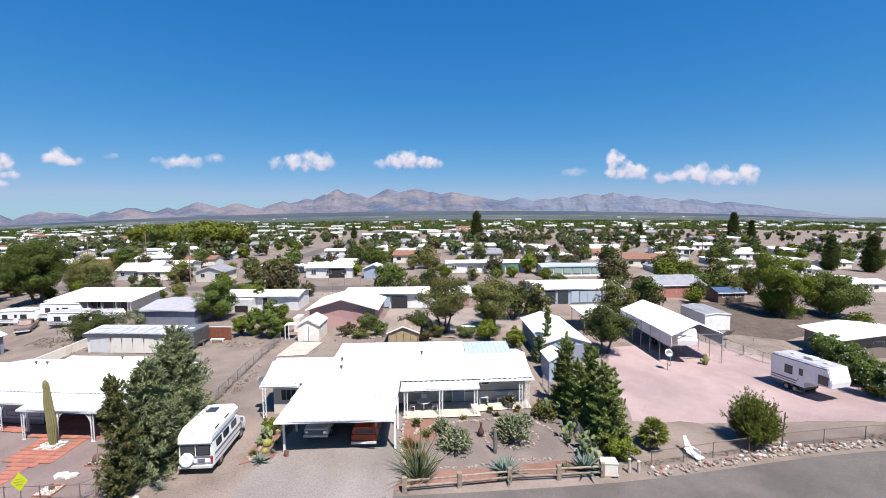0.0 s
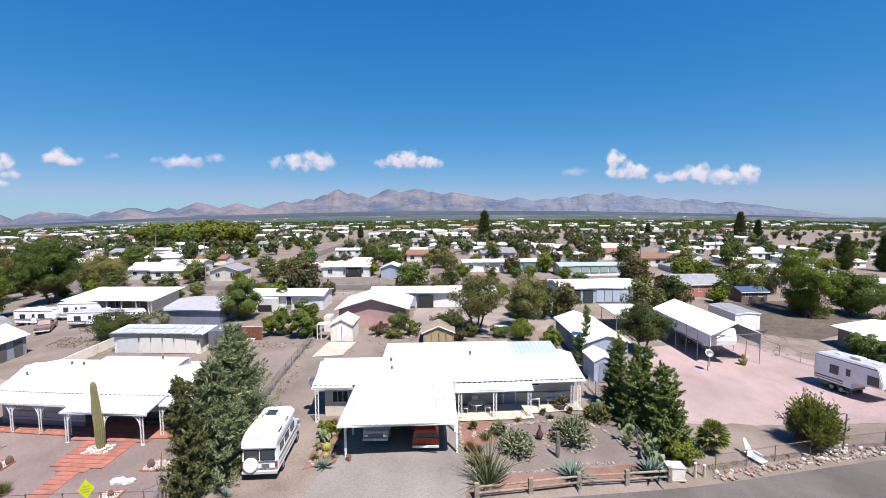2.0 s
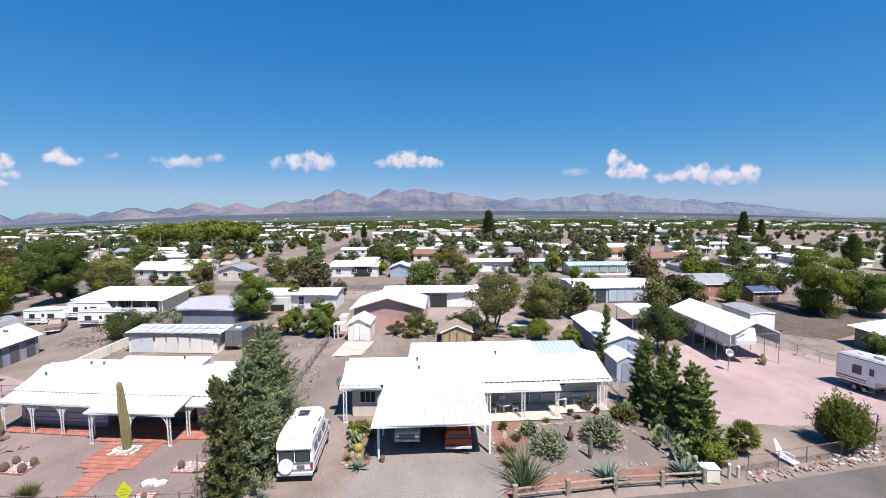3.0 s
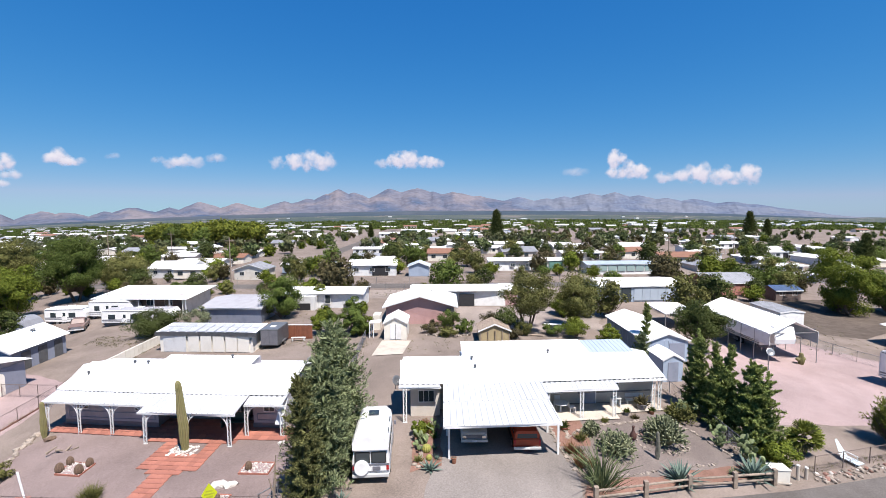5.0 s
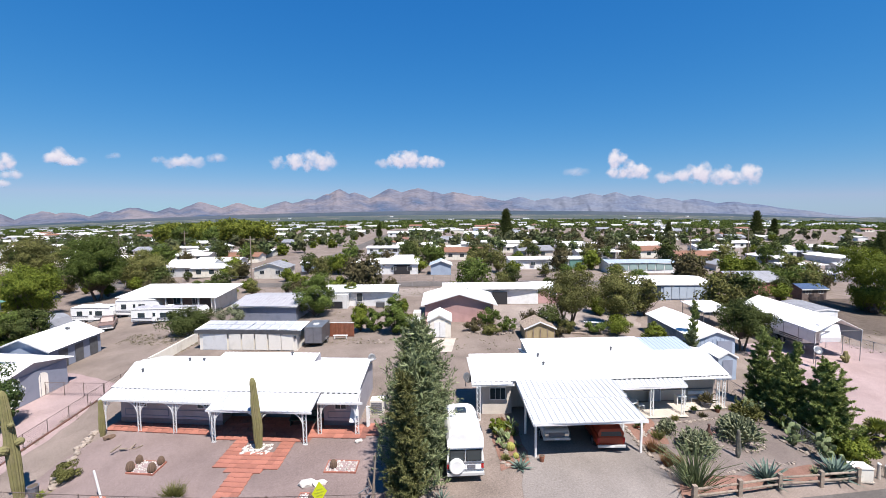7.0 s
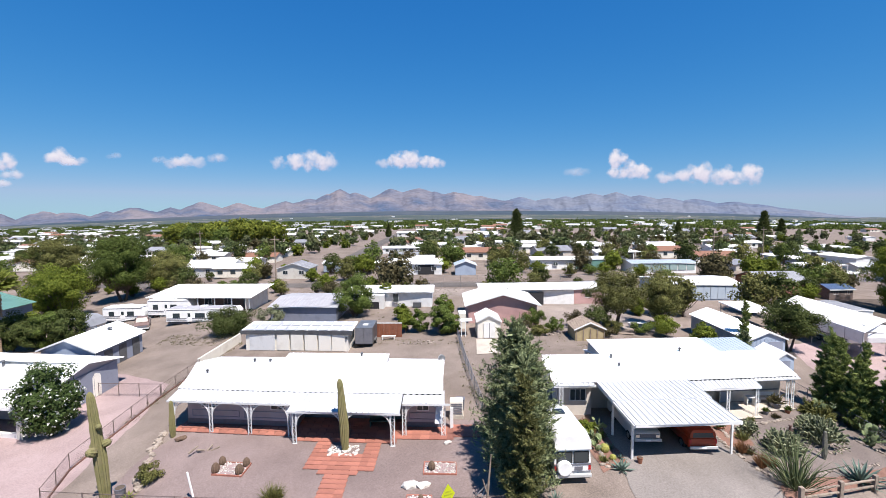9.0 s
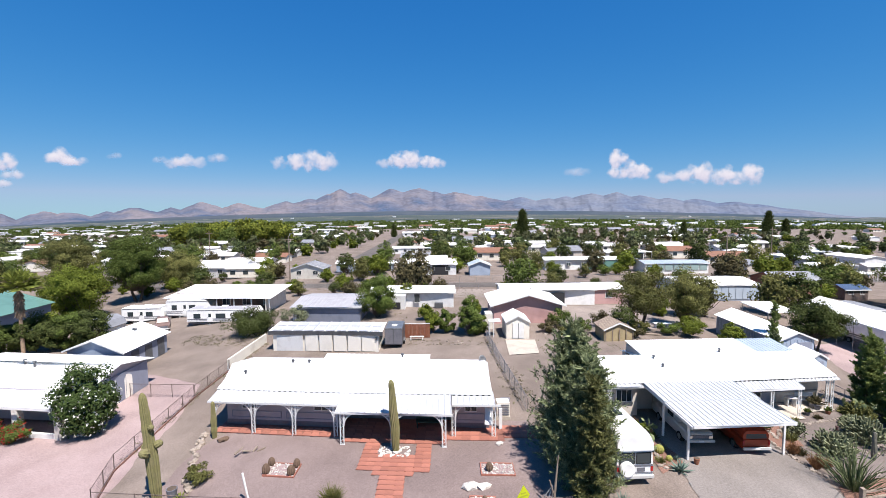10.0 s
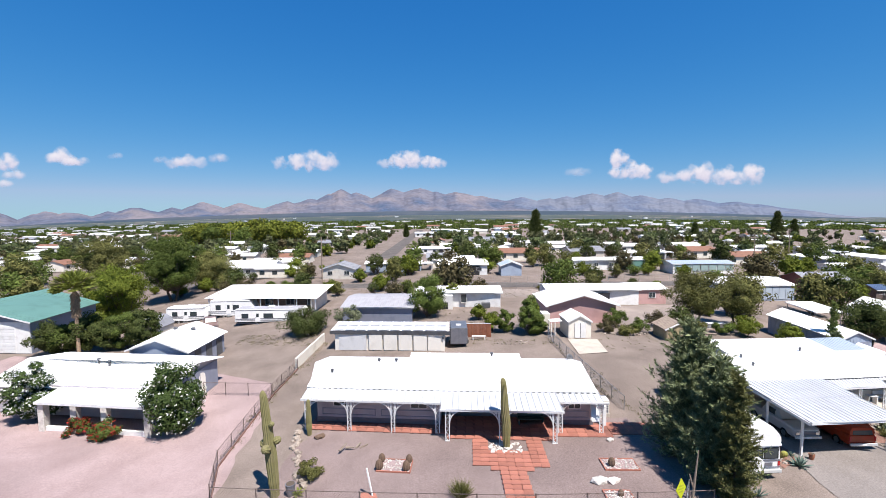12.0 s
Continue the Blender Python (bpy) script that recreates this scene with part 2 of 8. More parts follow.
def earth_material(name, colour, second, pebble=0.16, scale=0.35, fine=9.0):
    """Gravelly ground: broad stains, pebbles light and dark."""
    m = mat(name, colour, 0.95, second, scale, 0.8, 0.5, fine, grain=0.16, spec=0.15)
    n, l = m.node_tree.nodes, m.node_tree.links
    b = n["Principled BSDF"]
    base = b.inputs["Base Color"].links[0].from_socket
    co = n.new("ShaderNodeTexCoord")
    v = n.new("ShaderNodeTexVoronoi")
    v.inputs["Scale"].default_value = 26
    l.new(co.outputs["Object"], v.inputs["Vector"])
    hsv = n.new("ShaderNodeSeparateColor")
    l.new(v.outputs["Color"], hsv.inputs[0])
    r = n.new("ShaderNodeMapRange")
    r.inputs["To Min"].default_value, r.inputs["To Max"].default_value = 1 - pebble, 1 + pebble
    l.new(hsv.outputs[0], r.inputs["Value"])
    mul = n.new("ShaderNodeMixRGB")
    mul.blend_type, mul.inputs[0].default_value = "MULTIPLY", 1
    l.new(base, mul.inputs[1]), l.new(r.outputs[0], mul.inputs[2])
    broad, br, m3 = n.new("ShaderNodeTexNoise"), n.new("ShaderNodeMapRange"), n.new("ShaderNodeMixRGB")     # trodden and washed areas
    broad.inputs["Scale"].default_value, broad.inputs["Detail"].default_value, broad.inputs["Distortion"].default_value = 0.11, 4, 0.8
    l.new(co.outputs["Object"], broad.inputs["Vector"])
    br.inputs["From Min"].default_value, br.inputs["From Max"].default_value, br.inputs["To Min"].default_value, br.inputs["To Max"].default_value = 0.34, 0.66, 0.84, 1.10
    l.new(broad.outputs["Fac"], br.inputs["Value"])
    m3.blend_type, m3.inputs[0].default_value = "MULTIPLY", 1
    l.new(mul.outputs[0], m3.inputs[1]), l.new(br.outputs[0], m3.inputs[2])
    l.new(m3.outputs[0], b.inputs["Base Color"])
    return m


PINKGRAVEL = earth_material("pink_gravel", (0.320, 0.242, 0.232), (0.284, 0.210, 0.201), 0.12)
YARDGRAVEL = earth_material("pinkish_yard_gravel", (0.218, 0.168, 0.156), (0.182, 0.139, 0.127), 0.12)
GREYGRAVEL = earth_material("grey_garden_gravel", (0.171, 0.142, 0.128), (0.140, 0.113, 0.102), 0.15)
REDGRAVEL = earth_material("red_gravel", (0.222, 0.126, 0.097), (0.172, 0.097, 0.071), 0.2)
DRIVE = earth_material("grey_drive_gravel", (0.212, 0.188, 0.172), (0.184, 0.162, 0.147), 0.07)
PALELOT = earth_material("pale_bare_lot", (0.265, 0.222, 0.195), (0.218, 0.182, 0.158), 0.12)
# littered brown soil, made darker to hold the trees' shade
SHADEDEARTH = earth_material("shade_dark_littered_soil", (0.115, 0.092, 0.075), (0.075, 0.059, 0.048), 0.25, 0.8)
ASPHALT = earth_material("worn_asphalt", (0.122, 0.109, 0.101), (0.098, 0.087, 0.079), 0.15)


# ---- bend of the plan: level ground is bowed to both sides to fit the camera's view ----
BOW_MID = -17.0


def lens_bow(x, y):
    s = (x - BOW_MID) ** 2 / (max(y, 14.0) ** 2 + 400.0)
    return s / (1.0 + (s / 1.9) ** 4) ** 0.25


def bow_size(x, y):
    """The local size that the bend gives, 1 on its middle line."""
    s = lens_bow(x, y)
    return 1 + 0.469 * s - 0.1715 * s * s


def lay(x, y, z=0.0):
    """A point of the level plan, bent to fit the camera's view."""
    s = lens_bow(x, y)
    return Vector((BOW_MID + (x - BOW_MID) * (1 + 0.3631 * s - 0.1444 * s * s),
                   y * (1 + 0.5854 * s - 0.1746 * s * s) + 1.485 * s,
                   EYE + (z - EYE) * (1 + 0.469 * s - 0.1715 * s * s) - (0.01562 * s + 0.00114 * s * s) * max(y, 0.0)))


# ---- makers ----
LAID = {}


def thing(name, label, category, x, y, yaw=0.0, size=1.0, group="", laid=False, z=0.0, kind=""):
    """An Empty at a thing's base. laid: its parts are drawn in the level plan's metres; else about the base, turned by yaw."""
    ob = new(name)
    ob.empty_display_size = 0.2
    tagged(ob, label, category, group, kind)
    if laid:
        ob.location = lay(x, y, z)
        LAID[ob.name] = ob.location.copy()
    else:
        ob.matrix_basis = spot(x, y, yaw, size, z)
    return ob


def spot(x, y, yaw=0.0, size=1.0, z=0.0):
    k = bow_size(x, y) * size
    return Matrix.Translation(lay(x, y, z)) @ pose(0, 0, 0, 0, 0, yaw) @ Matrix.Diagonal((k, k, k, 1))


def again(ob, x, y, yaw=0.0, size=1.0, z=0.0):
    """Another of the same kind elsewhere."""
    k = 1.0 / ob.scale[0]
    return copy_thing(ob, spot(x, y, yaw, size, z) @ Matrix.Diagonal((k, k, k, 1)))


def root_of(ob):
    while ob.parent:
        ob = ob.parent
    return ob


def settle_mesh(me, origin):
    n = len(me.vertices)
    co = np.empty(n * 3, dtype=np.float64)
    me.vertices.foreach_get("co", co)
    co = co.reshape(-1, 3)
    out = np.array([lay(*p) - origin for p in co]) if n else co
    me.vertices.foreach_set("co", out.ravel().astype(np.float32))
    me.update()


def part(name, bm, material, parent, label="", kind="", smooth=False):
    """Links a bmesh as one mesh under a thing or under a part."""
    me = bpy.data.meshes.new(name)
    bm.to_mesh(me)
    bm.free()
    return part_mesh(name, me, material, parent, label, kind, smooth)


def part_mesh(name, me, material, parent, label="", kind="", smooth=False):
    top = root_of(parent)
    if top.name in LAID:
        settle_mesh(me, LAID[top.name])
    for m in material if isinstance(material, (list, tuple)) else [material]:
        me.materials.append(m)
    if smooth:
        me.polygons.foreach_set("use_smooth", [True] * len(me.polygons))
    ob = new(name, me)
    ob.parent = parent
    tagged(ob, label, kind=kind)
    return ob


def single(name, me_or_bm, material, label, category, kind="", smooth=False, group=""):
    """A thing that is one laid mesh, drawn in the level plan's metres."""
    if isinstance(me_or_bm, bmesh.types.BMesh):
        me = bpy.data.meshes.new(name)
        me_or_bm.to_mesh(me)
        me_or_bm.free()
    else:
        me = me_or_bm
    n = len(me.vertices)
    co = np.empty(n * 3, dtype=np.float32)
    me.vertices.foreach_get("co", co)
    low = co.reshape(-1, 3)
    cx, cy, cz = low[:, 0].mean(), low[:, 1].mean(), low[:, 2].min()
    origin = lay(float(cx), float(cy), float(cz))
    settle_mesh(me, origin)
    me.materials.append(material)
    if smooth:
        me.polygons.foreach_set("use_smooth", [True] * len(me.polygons))
    ob = new(name, me)
    ob.location = origin
    return tagged(ob, label, category, group, kind)


def hull(bm, corners, faces):
    vs = [bm.verts.new(c) for c in corners]
    for f in faces:
        bm.faces.new([vs[i] for i in f])
    return vs


BOXF = ((0, 3, 2, 1), (4, 5, 6, 7), (0, 1, 5, 4), (1, 2, 6, 5), (2, 3, 7, 6), (3, 0, 4, 7))


def box(x0, x1, y0, y1, z0, z1, bm=None, bevel=0.0):
    bm = bm or bmesh.new()
    vs = hull(bm, ((x0, y0, z0), (x1, y0, z0), (x1, y1, z0), (x0, y1, z0), (x0, y0, z1), (x1, y0, z1), (x1, y1, z1), (x0, y1, z1)), BOXF)
    if bevel:
        edges = list({e for v in vs for e in v.link_edges})
        bmesh.ops.bevel(bm, geom=edges, offset=bevel, segments=2, affect="EDGES", profile=0.6)
    return bm


def slab(pts, thick, bm=None):
    """A plate: a ring of points on top, thick metres deep downwards."""
    bm = bm or bmesh.new()
    n = len(pts)
    top = [bm.verts.new(p) for p in pts]
    low = [bm.verts.new((p[0], p[1], p[2] - thick)) for p in pts]
    bm.faces.new(top), bm.faces.new(low[::-1])
    for i in range(n):
        j = (i + 1) % n
        bm.faces.new((top[i], low[i], low[j], top[j]))
    return bm


def rod(p0, p1, r0, r1=None, n=8, bm=None, caps=True):
    """A tapered round bar from p0 to p1."""
    bm = bm or bmesh.new()
    p0, p1 = Vector(p0), Vector(p1)
    r1 = r0 if r1 is None else r1
    q = (p1 - p0).to_track_quat("Z", "Y").to_matrix()
    rings = [[bm.verts.new(p + q @ Vector((r * math.cos(6.2832 * i / n), r * math.sin(6.2832 * i / n), 0))) for i in range(n)] for p, r in ((p0, r0), (p1, r1))]
    for i in range(n):
        j = (i + 1) % n
        bm.faces.new((rings[0][i], rings[0][j], rings[1][j], rings[1][i]))
    if caps:
        bm.faces.new(rings[0][::-1]), bm.faces.new(rings[1])
    return bm


def lathe(profile, n=12, bm=None, ribs=0, depth=0.0):
    """A turned body about z from (radius, height) pairs, ribbed if asked."""
    bm = bm or bmesh.new()
    n = ribs * 2 if ribs else n
    rings = []
    for r, z in profile:
        rings.append([bm.verts.new((r * (1 - depth * (i % 2) * bool(ribs)) * math.cos(6.2832 * i / n), r * (1 - depth * (i % 2) * bool(ribs)) * math.sin(6.2832 * i / n), z)) for i in range(n)])
    for a, b in zip(rings, rings[1:]):
        for i in range(n):
            j = (i + 1) % n
            bm.faces.new((a[i], a[j], b[j], b[i]))
    bm.faces.new(rings[0][::-1]), bm.faces.new(rings[-1])
    return bm


def wheel(x, y, z, r, w, bm=None):
    return rod((x - w / 2, y, z), (x + w / 2, y, z), r, r, 18, bm)


def boulder(r, seed, flat=0.7, bm=None):
    bm = bm or bmesh.new()
    made = bmesh.ops.create_icosphere(bm, subdivisions=1, radius=r)["verts"]
    rnd = random.Random(seed)
    for v in made:
        v.co *= rnd.uniform(0.72, 1.2)
        v.co.z *= flat
    return bm


def leaves_mesh(name, base, way, length, width, bend=0.25, face=None):
    """Many small leaves: at each base point a kite-shaped blade along way."""
    n = len(base)
    base, way = np.asarray(base, float), np.asarray(way, float)
    way /= np.linalg.norm(way, axis=1, keepdims=True) + 1e-9
    length, width = np.broadcast_to(length, n)[:, None], np.broadcast_to(width, n)[:, None]
    if face is None:
        face = np.random.normal(size=(n, 3))
    else:                                    # blades lie flat to face
        face = face / (np.linalg.norm(face, axis=1, keepdims=True) + 1e-9)
        way = way - face * (way * face).sum(1, keepdims=True) * 0.85
        way /= np.linalg.norm(way, axis=1, keepdims=True) + 1e-9
    side = np.cross(way, face)
    side /= np.linalg.norm(side, axis=1, keepdims=True) + 1e-9
    up = np.cross(side, way)
    mid = base + way * length * 0.5 + up * length * bend * 0.3
    v = np.stack([base, mid - side * width * 0.5, base + way * length, mid + side * width * 0.5], 1).reshape(-1, 3)
    me = bpy.data.meshes.new(name)
    me.vertices.add(4 * n), me.loops.add(4 * n), me.polygons.add(n)
    me.vertices.foreach_set("co", v.astype(np.float32).ravel())
    me.loops.foreach_set("vertex_index", np.arange(4 * n, dtype=np.int32))
    me.polygons.foreach_set("loop_start", np.arange(0, 4 * n, 4, dtype=np.int32))
    me.update(calc_edges=True)
    return me


def unit(n):
    v = np.random.normal(size=(n, 3))
    return v / np.linalg.norm(v, axis=1, keepdims=True)

# ---- land ----
def grid_mesh(name, xs, ys, z):
    vs = [(x, y, z) for y in ys for x in xs]
    w = len(xs)
    fs = [(j * w + i, j * w + i + 1, (j + 1) * w + i + 1, (j + 1) * w + i) for j in range(len(ys) - 1) for i in range(w - 1)]
    me = bpy.data.meshes.new(name)
    me.from_pydata(vs, [], fs)
    return me


def patch(name, ring, z, material, label, step=0.8, stray=0.3):
    """A flat area of another surface, cut from a fine grid so that it follows the plan's bend. ring: its outline,
    counter-clockwise.
    """
    bm = bmesh.new()
    x0, x1, y0, y1 = (f(p[i] for p in ring) for i in (0, 1) for f in (min, max))
    nx, ny = max(2, int((x1 - x0) / step)), max(2, int((y1 - y0) / step))
    rows = [[bm.verts.new((x0 + (x1 - x0) * i / nx, y0 + (y1 - y0) * j / ny, z)) for i in range(nx + 1)] for j in range(ny + 1)]
    for j in range(ny):
        for i in range(nx):
            bm.faces.new((rows[j][i], rows[j][i + 1], rows[j + 1][i + 1], rows[j + 1][i]))
    for a, b in zip(ring, ring[1:] + ring[:1]):
        side = Vector((b[1] - a[1], a[0] - b[0], 0)).normalized()
        geom = bm.verts[:] + bm.edges[:] + bm.faces[:]
        bmesh.ops.bisect_plane(bm, geom=geom, plane_co=(a[0], a[1], z), plane_no=side, clear_outer=True)
    if stray:                                  # loose gravel strays over its edge
        for v in bm.verts:
            w = noise.noise_vector(v.co * 0.45) + noise.noise_vector(v.co * 1.3) * 0.5
            v.co.x, v.co.y = v.co.x + w.x * stray, v.co.y + w.y * stray
    return single(name, bm, material, label, "ground", "structure")


def desert_material():
    """The valley floor: gravel near by, scrub and bare fields farther off, the scrub tinted with haze."""
    m = earth_material("valley_floor", (0.208, 0.168, 0.143), (0.160, 0.129, 0.108))
    n, l = m.node_tree.nodes, m.node_tree.links
    b = n["Principled BSDF"]
    base = b.inputs["Base Color"].links[0].from_socket
    co = n.new("ShaderNodeTexCoord")
    sep = n.new("ShaderNodeSeparateXYZ")
    l.new(co.outputs["Object"], sep.inputs[0])
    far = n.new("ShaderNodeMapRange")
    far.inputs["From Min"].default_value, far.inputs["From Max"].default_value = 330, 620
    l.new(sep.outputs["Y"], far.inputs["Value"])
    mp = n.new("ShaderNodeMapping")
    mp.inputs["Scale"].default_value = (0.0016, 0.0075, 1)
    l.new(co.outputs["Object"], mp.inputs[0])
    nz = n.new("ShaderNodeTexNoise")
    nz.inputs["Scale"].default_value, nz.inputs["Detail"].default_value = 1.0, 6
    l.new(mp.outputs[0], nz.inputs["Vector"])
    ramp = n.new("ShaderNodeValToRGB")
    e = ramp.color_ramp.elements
    # dark scrub green, pulled towards blue to paint in the distance haze
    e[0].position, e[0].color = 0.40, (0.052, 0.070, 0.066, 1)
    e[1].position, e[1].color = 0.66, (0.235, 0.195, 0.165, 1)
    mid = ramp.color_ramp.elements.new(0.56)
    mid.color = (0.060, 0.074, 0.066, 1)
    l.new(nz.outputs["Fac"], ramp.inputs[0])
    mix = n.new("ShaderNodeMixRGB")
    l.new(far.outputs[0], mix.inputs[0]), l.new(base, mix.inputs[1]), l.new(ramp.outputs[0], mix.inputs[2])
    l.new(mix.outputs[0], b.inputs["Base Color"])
    return m


def spaced(a, b, near_step, c, grow=1.16):
    """Steps of near_step from a to b, then ever longer ones to c."""
    out, s = [a + near_step * i for i in range(int((b - a) / near_step) + 1)], near_step
    while out[-1] < c:
        s *= grow
        out.append(out[-1] + s)
    return out


side = spaced(0, 80, 1.3, 3900)
xs = [BOW_MID - v for v in side[:0:-1]] + [BOW_MID + v for v in side]
ys = [-v for v in spaced(0, 4, 2, 300, 1.3)[:0:-1]] + spaced(0, 95, 1.3, 4300)
land = grid_mesh("ground", xs, ys, 0.0)
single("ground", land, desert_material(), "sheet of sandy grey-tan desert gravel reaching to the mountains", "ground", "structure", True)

EDGE = ((-200, 15.5), (-62, 17.6), (-32, 19.3), (-20, 20.5), (-4, 21.9), (9, 21.9), (20, 22.4), (31, 22.9), (60, 23.2), (200, 24.0))


def kerb_y(x):
    for (a, ya), (b, yb) in zip(EDGE, EDGE[1:]):
        if a <= x <= b:
            return ya + (yb - ya) * (x - a) / (b - a)
    return EDGE[-1][1]


def strip(name, xs, near, far, z, material, label, category="road", n=8):
    vs = [(x, near(x) + (far(x) - near(x)) * j / n, z) for x in xs for j in range(n + 1)]
    fs = [(i * (n + 1) + j, (i + 1) * (n + 1) + j, (i + 1) * (n + 1) + j + 1, i * (n + 1) + j + 1) for i in range(len(xs) - 1) for j in range(n)]
    me = bpy.data.meshes.new(name)
    me.from_pydata(vs, [], fs)
    return single(name, me, material, label, category, "structure")


wide = [-150 + 1.5 * i for i in range(200)]
strip("road", wide, lambda x: kerb_y(x) - 9.5, lambda x: kerb_y(x) - 0.15, 0.03, ASPHALT, "worn pale grey asphalt street in front of the yards")
strip("road", [-140 + 3 * i for i in range(90)], lambda x: 95.5, lambda x: 101.5, 0.04, ASPHALT, "second asphalt street behind the back yards", n=4)
strip("road", [-60 + 0.8 * i for i in range(9)], lambda x: 160, lambda x: 420, 0.05, ASPHALT, "straight side street running away through the houses", n=100)

patch("pink_gravel_pad", [(13.5, 29.0), (22, 28.2), (36, 25.5), (45, 31), (38, 44), (33, 52), (20, 50), (16.5, 42)], 0.02, PINKGRAVEL, "wide pad of raked pink gravel in the caravan yard")
patch("pink_gravel_yard", [(-90, 17.2), (-46.2, 18.8), (-48.5, 33), (-50.5, 39), (-57, 41), (-90, 45)], 0.02, PINKGRAVEL, "pale pink gravel front yard beside the chain fence")
patch("driveway", [(-13.0, 20.2), (-3.9, 20.9), (-4.0, 34.2), (-12.2, 34.2)], 0.03, DRIVE, "grey gravel driveway leading under the carport", 0.8, 0.6)
patch("red_gravel_bed", [(-3.9, 22.4), (8.6, 23.4), (7.5, 24.7), (-3.4, 24.0)], 0.035, REDGRAVEL, "red gravel strip behind the wooden rail fence", 0.5)
patch("red_gravel_bed", [(-3.9, 28.5), (-1.6, 28.2), (-1.2, 32.0), (-3.9, 32.0)], 0.035, REDGRAVEL, "red gravel bed beside the porch slab", 0.5)
patch("red_gravel_bed", [(-13.9, 25.8), (-11.9, 26.4), (-12.0, 31.5), (-13.9, 32.2)], 0.035, REDGRAVEL, "red gravel bed between van and carport", 0.5)
patch("front_yard", [(-46.0, 20.0), (-29, 20.8), (-20.8, 21.8), (-21.0, 33.0), (-44.0, 33.0), (-43.8, 27)], 0.02, YARDGRAVEL, "pinkish tan raked gravel front yard with cactus beds")
patch("cactus_garden", [(-2.6, 23.9), (8.2, 24.6), (8.4, 33.0), (-3.0, 32.2)], 0.02, GREYGRAVEL, "grey-tan gravel of the cactus garden", 0.6)
patch("shed_ramp", [(-20.0, 49.0), (-16.5, 49.6), (-15.9, 55.0), (-19.6, 55.2)], 0.07, CONCRETE, "pale concrete apron in front of the white shed", stray=0.0)
patch("porch_slab", [(-4.0, 31.9), (2.0, 31.9), (2.0, 34.9), (-4.0, 34.9)], 0.12, CONCRETE, "cream concrete porch slab under the awning", 0.5, 0.0)
patch("porch_slab", [(2.0, 32.9), (6.3, 33.1), (6.3, 34.9), (2.0, 34.9)], 0.10, CONCRETE, "concrete slab along the house front", 0.5, 0.0)
patch("back_yard", [(-9.6, 60), (10, 59), (17, 75.6), (-9.6, 75.6)], 0.02, PALELOT, "pale bare back yard behind the mesquites", 0.9, 0.8)
patch("back_yard", [(-30, 84), (12, 84), (12, 93), (-30, 93)], 0.02, PALELOT, "pale bare lot along the back street", 1.5, 1.0)
patch("dark_yard", [(40.5, 54.0), (47.0, 50.0), (60.0, 55.0), (68.0, 66.0), (66.0, 76.0), (45.0, 77.0), (41.5, 66.0)], 0.02, SHADEDEARTH, "littered soil under the mesquites, darkened for tree shade", 1.2)

# ---- mountains and clouds, far beyond the valley ----
FAR_EYE, FOCAL = Vector((-17.0, -1.5, 16.0)), 784 / math.tan(radians(88.84 / 2))
FAR_TURN = (pose(0, 0, 0, 90 - TILT) @ pose(0, 0, 0, 0, 0, LEAN)).to_3x3()


def bearing(u, v):
    """The way to a far point: u to the right and v up, in thousandths of the focal length."""
    return (FAR_TURN @ Vector((u / 1000, v / 1000, -1))).normalized()


def mountain_material(name, lit, dark, scale):
    """Bare rock: pale dry faces, dark patches painted in as cloud shadows, and fine gullies."""
    m = mat(name, lit, 1.0, dark, scale, 0.75, 0.0, 0.02, grain=0.16, spec=0.0)
    n, l = m.node_tree.nodes, m.node_tree.links
    co = n["Texture Coordinate"]
    mp = n.new("ShaderNodeMapping")                # the patches run down the slopes
    mp.inputs["Scale"].default_value = (1.0, 1.0, 2.2)
    l.new(co.outputs["Object"], mp.inputs[0])
    for node in n:
        if node.bl_idname == "ShaderNodeTexNoise":
            node.inputs["Distortion"].default_value = 0.6
            l.new(mp.outputs[0], node.inputs["Vector"])
    return m


# aerial haze is mixed into all three base colours
MOUNTAIN = mountain_material("hazed_desert_mountain", (0.162, 0.149, 0.165), (0.047, 0.076, 0.130), 0.0026)
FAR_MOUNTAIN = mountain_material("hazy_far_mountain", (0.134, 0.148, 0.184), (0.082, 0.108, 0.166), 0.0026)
BAJADA = mat("hazed_scrub_slope", (0.050, 0.070, 0.092), 1.0, (0.082, 0.090, 0.104), 0.0012, 0.6, 0.0, 0.01, grain=0.12, spec=0.0)


